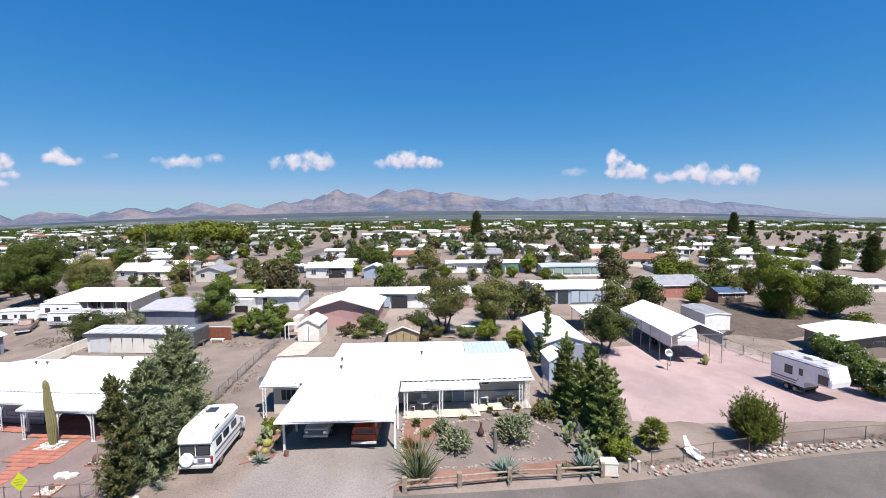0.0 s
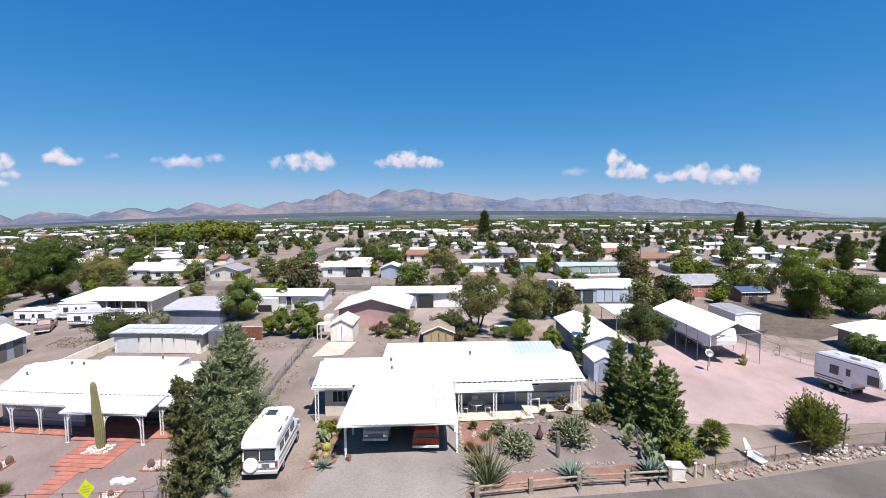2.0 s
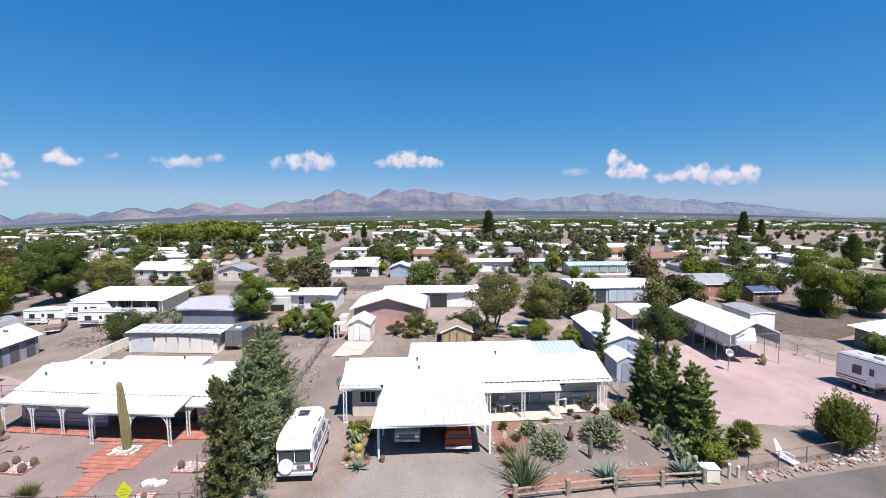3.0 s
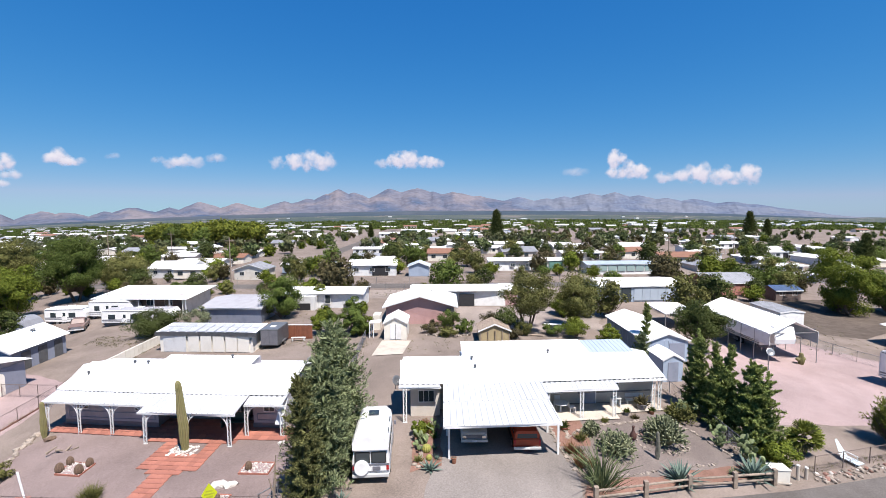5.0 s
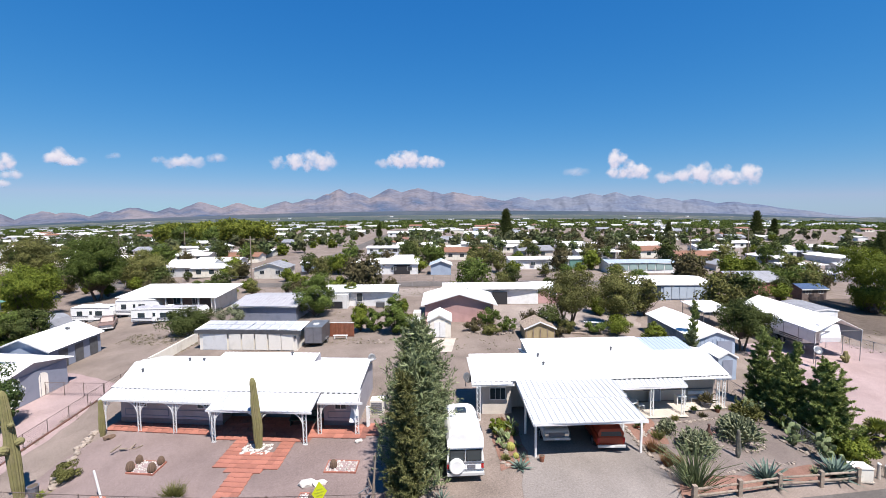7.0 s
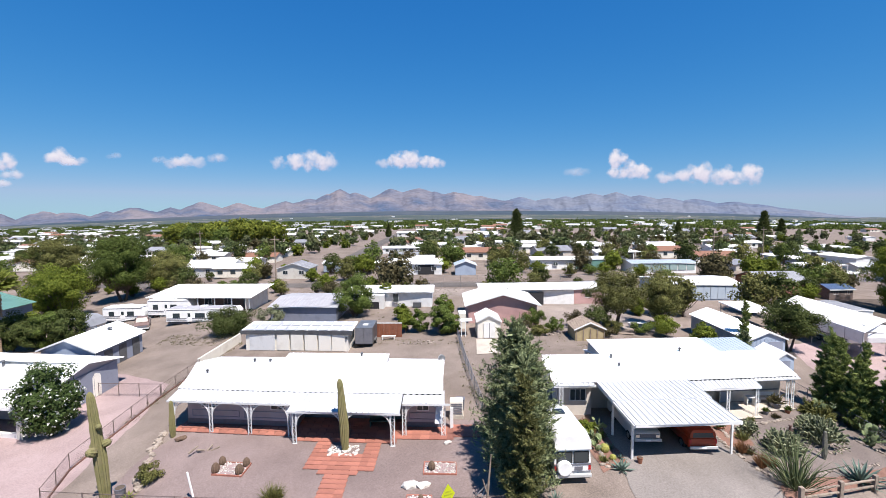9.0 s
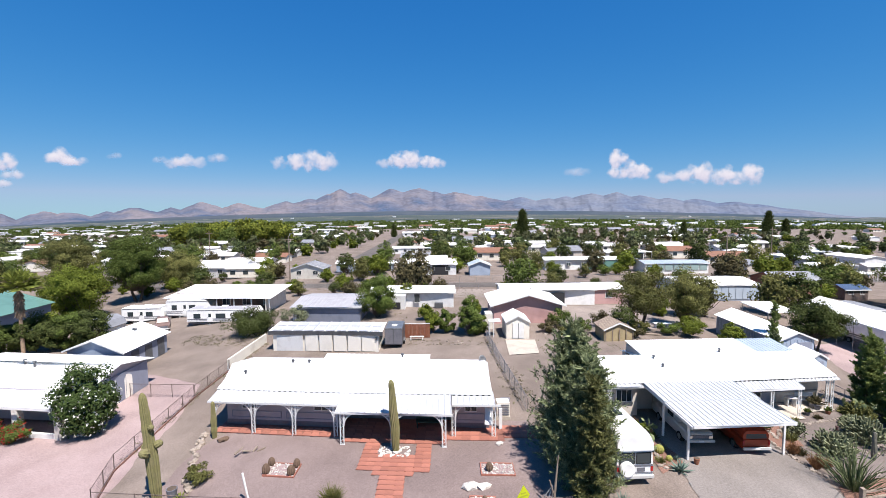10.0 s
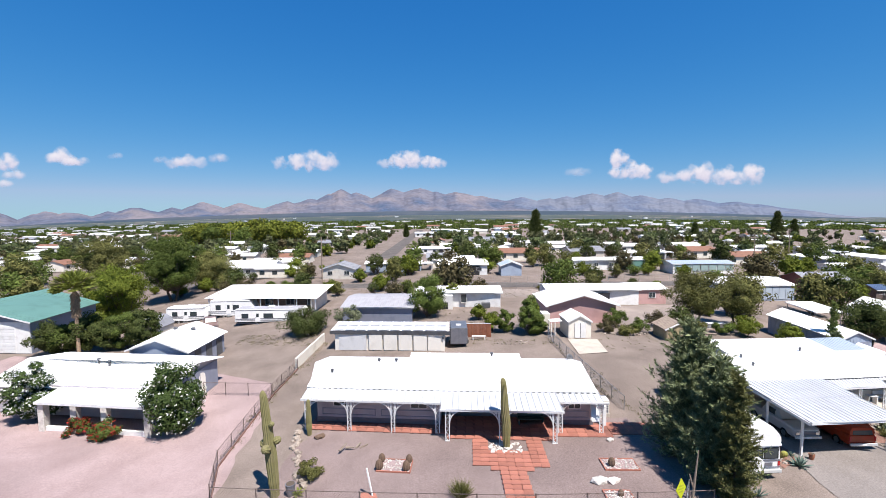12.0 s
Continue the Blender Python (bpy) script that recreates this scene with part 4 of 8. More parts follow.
part("roof_deck", slab([(-44.9, 35.05, 3.56), (-23.6, 36.05, 3.56), (-23.6, 39.4, 2.7), (-44.9, 39.4, 2.7)], 0.08), WHITE, hL)
panels(hL, -44.4, -23.7, 31.3, 2.74, 35.5, 3.60, ROOF)
panels(hL, -37.2, -28.3, 35.4, 3.62, 37.4, 3.76, ROOF, name="rear_roof_panel")
part("rear_room_wall", shell(-37.1, -28.4, 35.6, 38.0, 2.9, 3.62), LILAC, hL)
gap_blocks(hL, -44.4, -23.7, 31.27, 2.68)
panels(hL, -44.3, -34.4, 29.75, 2.42, 31.6, 2.72, AWNING, rib=0.05, name="awning_panel")
panels(hL, -34.4, -26.6, 28.75, 2.36, 31.6, 2.72, AWNING, rib=0.05, name="awning_panel")
panels(hL, -26.55, -23.6, 30.2, 2.44, 31.8, 2.72, AWNING, rib=0.05, name="awning_panel")
scallop(hL, -44.35, -34.4, 29.73, 2.46, drop=0.14)
scallop(hL, -34.45, -26.55, 28.73, 2.40, drop=0.14)
scallop(hL, -26.55, -23.25, 30.18, 2.48, drop=0.14)
for x, y, s in ((-43.95, 29.85, (1,)), (-40.8, 29.85, (-1, 1)), (-37.7, 29.85, (-1, 1)), (-34.65, 29.85, (-1,)), (-33.95, 28.85, (1,)), (-27.1, 28.85, (-1,)), (-30.5, 28.85, (-1, 1)),
                (-26.45, 30.3, (1,)), (-23.7, 30.35, (-1,))):
    lattice_post(hL, x, y, 2.32)
    for q in s:
        lace_bracket(hL, x + q * 0.15, y, 2.3, q, 0.75 if y > 30 else 0.95)
for a, b, y in ((-42.3, -41.2, 31.3), (-36.6, -35.5, 31.3), (-25.6, -24.8, 31.7)):
    window(hL, a, b, y, 1.35, 2.2)
window(hL, -31.6, -30.6, 32.9, 1.35, 2.2)
door(hL, -29.2, -28.2, 32.9, 0.3, 2.35, CREAM)
for a, b, y in ((-43.2, -39.2, 31.3), (-38.8, -34.8, 31.3), (-34.2, -29.6, 32.9), (-26.2, -24.2, 31.7)):
    bm = bmesh.new()
    for q in ((a, b, 0.62, 0.67), (a, b, 1.1, 1.15), (a, a + 0.05, 0.67, 1.1), (b - 0.05, b, 0.67, 1.1)):
        box(q[0], q[1], y - 0.035, y, q[2], q[3], bm)
    part("trim_frame", bm, SLATE, hL)
for x, y, z in ((-39.6, 35.4, 3.55), (-38.2, 35.4, 3.55), (-30.6, 36.8, 3.75), (-43.0, 33.5, 3.2)):
    vent_pipe(hL, x, y, z, 0.22)


# smaller buildings: a gabled shed of any size
def gabled(name, label, category, x0, x1, y0, y1, eave, peak, wall, roof, along="y", over=0.3, width=0.45, joined=True, trim=WHITE, z0=0.0):
    h = thing(name, label, category, (x0 + x1) / 2, (y0 + y1) / 2, laid=True)
    part("wall", gable_shell(x0, x1, y0, y1, z0, eave, peak, along=along), wall, h)
    if along == "x":
        ym = (y0 + y1) / 2
        k = (peak - eave) / (ym - y0)
        panels(h, x0 - over, x1 + over, y0 - over, eave - over * k + 0.01, ym, peak + 0.01, roof, width, joined=joined)
        panels(h, x0 - over, x1 + over, y1 + over, eave - over * k + 0.01, ym + 0.004, peak + 0.01, roof, width, joined=joined)
        part("fascia", box(x0 - over, x1 + over, y0 - over - 0.05, y0 - over, eave - over * k - 0.1, eave - over * k + 0.08), trim, h)
    else:
        xm = (x0 + x1) / 2
        k = (peak - eave) / (xm - x0)
        for s, xe in ((-1, x0 - over), (1, x1 + over)):
            ze = eave - over * k + 0.01
            part("roof_sheet", ribbed_sheet((xe, y0 - over, ze), (xe, y1 + over, ze), (xm - s * 0.003, y0 - over, peak + 0.01), (xm - s * 0.003, y1 + over, peak + 0.01), width), roof, h)
        bm = bmesh.new()
        for xe in (x0 - over, x1 + over):
            vs = [(xe, eave - over * k), (xm, peak)]
            slab([(vs[0][0], y0 - over - 0.04, vs[0][1] + 0.1), (vs[1][0], y0 - over - 0.04, vs[1][1] + 0.1), (vs[1][0], y0 - over, vs[1][1] + 0.1), (vs[0][0], y0 - over, vs[0][1] + 0.1)], 0.18, bm)
        part("barge_board", bm, trim, h)
    return h


# the two blue sheds beside the conifers
bs = gabled("metal_shed", "pale blue metal shed with white gabled roof", "shed", 10.3, 15.3, 44.8, 57.0, 2.4, 3.2, SKYBLUE, ROOF, over=0.25)
bm = bmesh.new()
for i in range(24):
    box(10.26, 10.3, 45.0 + 0.5 * i, 45.08 + 0.5 * i, 0.1, 2.35, bm)
for i in range(10):
    box(10.4 + 0.5 * i, 10.46 + 0.5 * i, 44.76, 44.8, 0.1, 2.4, bm)
part("siding_rib", bm, SKYBLUE, bs, kind="stuff")
part("door", box(13.0, 14.9, 44.72, 44.8, 0.05, 2.1), SLATE, bs)
bs2 = gabled("metal_shed", "small pale blue garden shed with white roof", "shed", 9.4, 11.5, 39.2, 42.4, 2.2, 2.7, SKYBLUE, ROOF, over=0.12)
part("door", box(9.9, 11.0, 39.13, 39.2, 0.05, 1.95), SLATE, bs2)

# the white shed and the pink barn
ws = gabled("garden_shed", "white wooden garden shed with double doors", "shed", -19.4, -16.5, 55.6, 59.8, 2.2, 2.95, CREAM, ROOF_OLD, over=0.15)
part("door", box(-18.6, -17.2, 55.53, 55.6, 0.08, 2.05), WHITE, ws)
part("trim", box(-17.93, -17.87, 55.5, 55.53, 0.08, 2.05), STRIPE, ws)
pb = gabled("pink_barn", "dusty pink barn with a wide white gabled roof", "barn", -20.1, -10.2, 63.5, 72.5, 2.75, 4.2, PINK, ROOF, over=0.55, width=0.5)
part("rear_lean_to", box(-21.6, -20.6, 60.5, 62.6, 0, 2.1), CREAM, pb)
vent_pipe(pb, -13.6, 70, 3.6, 0.3)

# the white garage with panels on its roof
sg = thing("garage", "long white garage with pale solar-panelled roof and grey eaves", "garage", -41, 54, laid=True)
part("wall", shell(-47.3, -34.7, 50.15, 53.8, 0, 2.34), DOORCREAM, sg)
part("roof", slab([(-47.8, 49.95, 2.44), (-34.2, 49.95, 2.44), (-34.2, 53.9, 2.64), (-47.8, 53.9, 2.64)], 0.08), ROOF, sg)
part("fascia", box(-47.85, -34.15, 49.86, 49.95, 2.02, 2.48), GREYMETAL, sg)
for i in range(10):
    for j in range(2):
        x, y = -47.4 + i * 1.31, 50.15 + j * 1.86
        z = 2.44 + (y - 49.95) * 0.0496 + 0.05
        p = part("solar_panel", slab([(x, y, z + 0.03), (x + 1.12, y, z + 0.03), (x + 1.12, y + 1.66, z + 0.11), (x, y + 1.66, z + 0.11)], 0.04), SOLAR, sg)
part("garage_door", box(-46.8, -43.6, 50.07, 50.15, 0.05, 2.0), WHITE, sg)
for x in (-43.3, -41.6, -39.9, -38.2, -36.6):
    part("door_leaf", box(x, x + 1.5, 50.09, 50.15, 0.08, 2.05), DOORCREAM, sg)
part("wall_lamp", box(-35.0, -34.8, 50.0, 50.15, 1.5, 1.75), GREYMETAL, sg)

# the open yellow timber frame shed
ys_ = gabled("timber_shed", "small unfinished yellow plywood shed", "shed", -7.3, -3.5, 54.0, 57.5, 1.5, 2.3, WOODPALE, WOODRAIL, over=0.2)
for i in range(5):
    part("stud", box(-7.2 + i * 0.9, -7.1 + i * 0.9, 53.92, 54.0, 0.05, 1.5), WOODRAIL, ys_)

# the neighbour with the stone-pillared porch
hB = thing("house", "white-roofed bungalow with stone porch pillars and pale lilac end wall", "house", -62, 34, laid=True)
part("wall", gable_shell(-75.0, -56.0, 30.2, 38.5, 0, 2.55, 3.3, along="x"), LILAC, hB)
panels(hB, -75.6, -55.6, 29.6, 2.48, 34.3, 3.40, ROOF)
panels(hB, -75.6, -55.6, 39.1, 2.48, 34.31, 3.40, ROOF, joined=True)
panels(hB, -67.0, -56.0, 27.0, 2.38, 30.4, 2.62, ROOF, name="awning_panel")
scallop(hB, -67.05, -55.95, 26.98, 2.46, drop=0.2)
for x in (-66.6, -63.3, -60.2, -55.95):
    part("stone_pillar", box(x - 0.3, x + 0.3, 27.1, 27.7, 0, 2.3, bevel=0.03), WHITESTONE, hB, "whitewashed stone pillar")
for i, (a, b) in enumerate(((-66.3, -63.6), (-63.0, -60.5), (-59.9, -56.3))):
    part("low_wall", box(a, b, 27.25, 27.5, 0, 0.35), WHITE, hB)
window(hB, -65.4, -64.2, 30.2, 1.0, 2.1)
window(hB, -58.6, -57.3, 30.2, 1.0, 2.1)
door(hB, -62.2, -61.2, 30.2, 0.1, 2.15, SLATE)
part("end_cladding", box(-56.0, -55.95, 30.3, 38.4, 0.02, 2.5), SLATE, hB, "slate blue end cladding")
ad = part("arched_door", box(-55.95, -55.88, 34.2, 36.0, 0.05, 1.75), DOORCREAM, hB, "cream arched double door")
bm = bmesh.new()
ring = [(35.1 + 0.9 * math.cos(math.pi * i / 12), 1.75 + 0.45 * math.sin(math.pi * i / 12)) for i in range(13)]
lo, hi = [bm.verts.new((-55.95, y, z)) for y, z in ring], [bm.verts.new((-55.88, y, z)) for y, z in ring]
bm.faces.new(lo[::-1]), bm.faces.new(hi)
for i in range(13):
    bm.faces.new((lo[i], lo[(i + 1) % 13], hi[(i + 1) % 13], hi[i]))
part("arch", bm, DOORCREAM, ad)
part("door_gap", box(-55.88, -55.87, 35.08, 35.12, 0.05, 2.15), STRIPE, ad)
for x, y in ((-66.2, 33.6), (-64.6, 33.2)):
    vent_pipe(hB, x, y, 3.2, 0.5, 0.12)

# the blue garage behind it
gb = gabled("garage", "slate blue garage with white gabled roof", "garage", -68.5, -60.9, 41.0, 49.0, 2.4, 3.55, SKYBLUE, ROOF, over=0.4, width=0.5)
part("side_board", box(-60.88, -60.8, 41.1, 48.9, 0.02, 2.2), SLATE, gb)
for y in (42.2, 44.6, 47.0):
    part("side_door", box(-60.8, -60.74, y, y + 1.3, 0.05, 2.0), GREYMETAL, gb)
for x in (-65.9, -63.5):
    vent_pipe(gb, x, 46.5, 3.1, 0.3, 0.2)

# the roofed caravan shelter
rv = thing("caravan_shelter", "tall white metal caravan shelter on slim posts, open at the front", "carport", 26, 50, laid=True)
for s in (-1, 1):
    xe, xm = 27.4 + s * 3.35, 27.4 - s * 0.003
    part("roof_sheet", ribbed_sheet((xe, 42.2, 3.45), (xe, 56.6, 3.45), (xm, 42.2, 4.7), (xm, 56.6, 4.7), 0.5), ROOF, rv)
    part("side_panel", box(xe - 0.03, xe + 0.03, 42.3, 56.4, 2.2, 3.45), WHITE if s < 0 else ROOF_BLUE, rv)
    for y in (42.4, 44.9, 47.4, 49.9, 52.4, 54.4, 56.4):
        part("post", rod((xe, y, 0), (xe, y, 3.45), 0.05), STEEL, rv)
part("truss", box(24.1, 30.7, 42.3, 42.38, 3.4, 3.48), STEEL, rv)

# the bungalow beside the big oleanders
hR = thing("house", "brown stuccoed bungalow with a low weathered white roof", "house", 54, 45, laid=True)
part("wall", gable_shell(48.2, 61.0, 41.8, 48.0, 0, 2.4, 2.95, along="y"), mat("brown_stucco", (0.20, 0.165, 0.14), 0.85, (0.15, 0.122, 0.10), 1.2), hR)
for s, xe in ((-1, 47.4), (1, 61.8)):
    part("roof_sheet", ribbed_sheet((xe, 41.1, 2.36), (xe, 48.6, 2.36), (54.6 - s * 0.003, 41.1, 2.98), (54.6 - s * 0.003, 48.6, 2.98), 0.73), ROOF_OLD, hR)
window(hR, 53.0, 54.6, 41.8, 1.0, 2.0)
window_side(hR, 48.2, 44.0, 45.4, 1.0, 2.0, -1)
part("stone_panel", box(48.3, 50.6, 41.68, 41.8, 0.05, 2.3), STONE, hR)

# ---- plants ----
def conifer(name, label, x, y, h, r, material, seed, sprays=11000, tip=0.5, low=0.03, leaf=0.30, fine=2.0, lean=0.0, ragged=0.28, again_at=()):
    """An evergreen: a trunk and upswept boughs that each carry many short sprays."""
    np.random.seed(seed)
    rnd = random.Random(seed)
    sprays, leaf = int(1.2 * sprays * fine), leaf / fine ** 0.45
    t = thing(name, label, "tree", x, y)
    peaks = [(0.0, 0.0, 1.0)] + [(r * rnd.uniform(0.3, 0.6) * math.cos(q), r * rnd.uniform(0.3, 0.6) * math.sin(q), rnd.uniform(0.7, 0.95)) for q in (0.3, 1.4, 2.6, 3.9, 5.2)] * (r > 1.1)
    part("trunk", rod((0, 0, 0), (lean * 0.6, 0, h * 0.85), 0.05 * r + 0.07, 0.03, 8), BARK, t)
    n = int(20 * h * max(0.6, r) ** 0.9)
    bases, ways, faces, sizes = [], [], [], []
    bm = bmesh.new()
    per = sprays // n
    for i in range(n):
        q = low + (1 - low) * (i + rnd.random()) / n
        ox, oy, top = rnd.choice(peaks)
        q *= top
        prof = min(1.0, (top - q) / tip) ** 0.7 * min(1.0, 0.62 + q * 3.0)
        ox, oy = ox * q, oy * q
        reach = r * prof * (1 - ragged / 2 + ragged * rnd.random() ** 2 * 2) + 0.10
        a = rnd.uniform(0, 6.2832)
        z0 = q * h
        out = np.array([math.cos(a), math.sin(a), 0.0])
        start = np.array([lean * q + ox, oy, z0 - reach * 0.30])
        end = start + out * reach + np.array([0, 0, reach * rnd.uniform(0.25, 0.65) + 0.12])
        rod(start, end, 0.022, 0.006, 4, bm, caps=False)
        plumes = max(2, int(2.6 * reach + 1.5))
        each = max(4, per // plumes)
        for k in range(plumes):                # each bough ends in a few dense plumes with gaps between them
            s = 0.30 + 0.70 * (k + rnd.random()) / plumes
            way = out * rnd.uniform(0.5, 1.0) + np.array([rnd.gauss(0, 0.35), rnd.gauss(0, 0.35), rnd.uniform(0.25, 0.95)])
            way /= np.linalg.norm(way)
            span = leaf * rnd.uniform(2.0, 3.8)
            c = start + (end - start) * s + np.random.normal(size=3) * 0.06 * reach
            along_ = np.random.uniform(-0.6, 0.6, (each, 1))
            off = np.random.normal(size=(each, 3)) * leaf * 0.28 * (0.62 - along_ * 0.75)
            bases.append(c + way * span * along_ + off)
            ways.append(way + off / leaf * 0.55 + np.random.normal(size=(each, 3)) * 0.2)
            faces.append(out * 0.55 + off / leaf * 1.3 + np.array([0, 0, 0.35]) + np.random.normal(size=(each, 3)) * 0.5)
            sizes.append(np.full(each, rnd.uniform(0.75, 1.15)))
    core = int(90 * h * max(0.5, r))           # old dense growth near the stem closes the view through the tree
    q = np.random.uniform(low, 0.93, core)
    a, f = np.random.uniform(0, 6.2832, core), np.random.uniform(0.1, 0.58, core)
    wide = r * np.minimum(1.0, (1 - q) / tip) ** 0.7 * f
    bases.append(np.stack([np.cos(a) * wide + lean * q, np.sin(a) * wide, q * h], 1))
    ways.append(np.random.normal(size=(core, 3)) + (0, 0, 0.8)), faces.append(np.random.normal(size=(core, 3))), sizes.append(np.full(core, 2.6))
    part("branchwork", bm, BARK, t, kind="stuff")
    base, size = np.concatenate(bases), np.concatenate(sizes)
    part_mesh("crown", leaves_mesh("crown", base, np.concatenate(ways), leaf * size * np.random.uniform(0.7, 1.4, len(base)), leaf * 0.23 * size, face=np.concatenate(faces)), material, t, kind="stuff")
    return t


def broadleaf(name, label, category, x, y, h, r, material, seed, leaves=6000, stem=0.35, leaf=0.22, clumps=46, gap=0.5, trunk=0.16, flat=0.75, flowers=None, size=1.0, stems=1, fine=1.6, lone=False, blooms=9):
    """A leafy tree or bush: forked limbs with a clump of leaves round each twig."""
    np.random.seed(seed)
    rnd = random.Random(seed)
    leaves, leaf = int(leaves * fine), 1.25 * leaf / fine ** 0.5
    t = None if lone else thing(name, label, category, x, y, size=size)
    bm = bmesh.new()
    tops = []
    for k in range(stems):
        a = 6.2832 * k / stems + rnd.random()
        off = 0.0 if stems == 1 else 0.25 * r
        foot = Vector((off * math.cos(a) * 0.3, off * math.sin(a) * 0.3, -0.05))
        top = Vector((off * math.cos(a) + rnd.uniform(-0.1, 0.1) * r, off * math.sin(a) + rnd.uniform(-0.1, 0.1) * r, h * stem))
        rod(foot, top, trunk, trunk * 0.7, 8, bm)
        tops.append(top)
    if not lone:
        part("trunk", bm, BARK, t)
        bm = bmesh.new()
    centre = Vector((0, 0, h * (stem + 1) / 2 * 0.97))
    half = h * (1 - stem) / 2 * 1.08
    pts, ways, faces, fpts = [], [], [], []
    per = leaves // clumps
    for i in range(clumps):
        d = Vector(np.random.normal(size=3)).normalized()
        d.z = d.z * 0.95 + 0.06
        f = rnd.uniform(gap, 1.0)
        c = centre + Vector((d.x * r, d.y * r, d.z * half)) * f
        c.z = max(c.z, h * 0.12)
        s = rnd.choice(tops)
        mid = s.lerp(c, 0.5) + Vector((0, 0, -0.06 * h))
        rod(s, mid, trunk * 0.4, trunk * 0.22, 5, bm, caps=False), rod(mid, c, trunk * 0.22, 0.012, 4, bm, caps=False)
        cr = r * rnd.uniform(0.22, 0.42)
        u = unit(per)
        rad = np.random.uniform(0.35, 1.0, (per, 1)) ** 0.6
        p = np.array(c) + u * rad * cr * (1, 1, flat)
        pts.append(p), ways.append(np.random.normal(size=(per, 3)))
        faces.append(u * 0.9 + np.array(d) * 0.5 + np.random.normal(size=(per, 3)) * 0.38 + (0, 0, 0.15))
        if flowers:
            fpts.append(np.array(c) + unit(max(1, per // blooms)) * cr * (1, 1, flat) * 1.06)
    if lone:                                   # a far tree: trunk and limbs are the thing itself, the crown its one part
        me = bpy.data.meshes.new(name)
        bm.to_mesh(me), bm.free()
        me.materials.append(BARK)
        t = tagged(new(name, me), label, category)
        t.matrix_basis = spot(x, y, 0, size)
    else:
        part("branchwork", bm, BARK, t, kind="stuff")
    n = per * clumps
    part_mesh("crown", leaves_mesh("crown", np.concatenate(pts), np.concatenate(ways), leaf * np.random.uniform(0.6, 1.3, n), leaf * 0.6, face=np.concatenate(faces)), material, t, kind="stuff")
    if flowers:
        f = np.concatenate(fpts)
        part_mesh("blossom", leaves_mesh("blossom", np.repeat(f, 3, 0), unit(len(f) * 3), 0.14, 0.12), flowers, t, kind="stuff")
    return t


# the evergreens between the two front yards
conifer("cypress", "slim olive-green cypress standing at the fence corner", -19.45, 22.2, 7.3, 0.85, LEAF_OLDCYPRESS, 11, 9000, 0.75, 0.02, 0.26, ragged=0.3)
conifer("juniper", "tall blue-green juniper with feathery boughs", -19.05, 24.5, 7.9, 1.7, LEAF_JUNIPER, 12, 26000, 0.8, 0.02, 0.29, 1.25, ragged=0.4)
conifer("juniper", "broad dense blue-green juniper beside the van", -19.1, 27.7, 8.9, 2.2, LEAF_JUNIPER, 13, 32000, 0.72, 0.02, 0.29, 1.25, ragged=0.3)
# the evergreens between house and caravan yard
conifer("cypress", "dark green cypress beside the small blue shed", 8.95, 32.4, 6.7, 1.2, LEAF_CYPRESS, 14, 13000, 1.0, 0.02, 0.28, 3.2)
conifer("cypress", "thin dark cypress in the row of evergreens", 11.0, 33.0, 5.4, 0.45, LEAF_CYPRESS, 15, 6000, 1.0, 0.02, 0.24, 3.2)
conifer("juniper", "wide dark green juniper in the row of evergreens", 9.1, 29.6, 5.2, 1.4, LEAF_CYPRESS, 16, 16000, 1.0, 0.02, 0.28, 3.2, ragged=0.3)
conifer("juniper", "wide dark green juniper near the street", 10.1, 27.0, 5.7, 1.75, LEAF_CYPRESS, 17, 26000, 1.0, 0.02, 0.28, 3.2, ragged=0.3)
conifer("cypress", "slim spire of a cypress among the street evergreens", 10.6, 30.6, 5.9, 0.6, LEAF_CYPRESS, 26, 8000, 1.0, 0.02, 0.24, 3.2, ragged=0.15)
conifer("cypress", "slim pencil cypress in front of the blue shed", 11.05, 46.6, 6.0, 0.55, LEAF_CYPRESS, 18, 7000, 1.0, 0.02, 0.24, 3.2, ragged=0.15)
conifer("juniper", "low blue-green evergreen shrub by the blue shed", 9.9, 45.0, 3.0, 0.8, LEAF_JUNIPER, 19, 4000, 0.8, 0.02, 0.28)

# trees of the back yards
broadleaf("mesquite_tree", "airy olive mesquite tree with several stems", "tree", -0.2, 59.3, 8.3, 3.6, LEAF_OLIVE, 21, 9000, 0.28, 0.24, 64, 0.35, 0.17, stems=3)
broadleaf("mesquite_tree", "airy olive mesquite tree behind the house", "tree", 6.6, 58.8, 8.2, 3.3, LEAF_OLIVE, 22, 8000, 0.25, 0.24, 56, 0.35, 0.16, stems=3)
broadleaf("bush", "bright green rounded bush under the mesquites", "bush", 5.4, 55.0, 2.6, 1.7, LEAF_BRIGHT, 23, 3500, 0.1, 0.18, 30, 0.5, 0.06)
broadleaf("bush", "bright green bush behind the house corner", "bush", 8.0, 50.5, 2.8, 1.3, LEAF_BRIGHT, 24, 2500, 0.1, 0.18, 26, 0.5, 0.06)
broadleaf("mesquite_tree", "green mesquite tree between blue shed and caravan shelter", "tree", 18.4, 47.6, 6.0, 2.9, LEAF_DARK, 25, 9000, 0.25, 0.22, 52, 0.4, 0.15, stems=2)
broadleaf("orange_tree", "dense green orange tree by the fence", "tree", -23.9, 57.6, 5.2, 1.6, LEAF_GREEN, 26, 7000, 0.02, 0.2, 44, 0.5, 0.1)
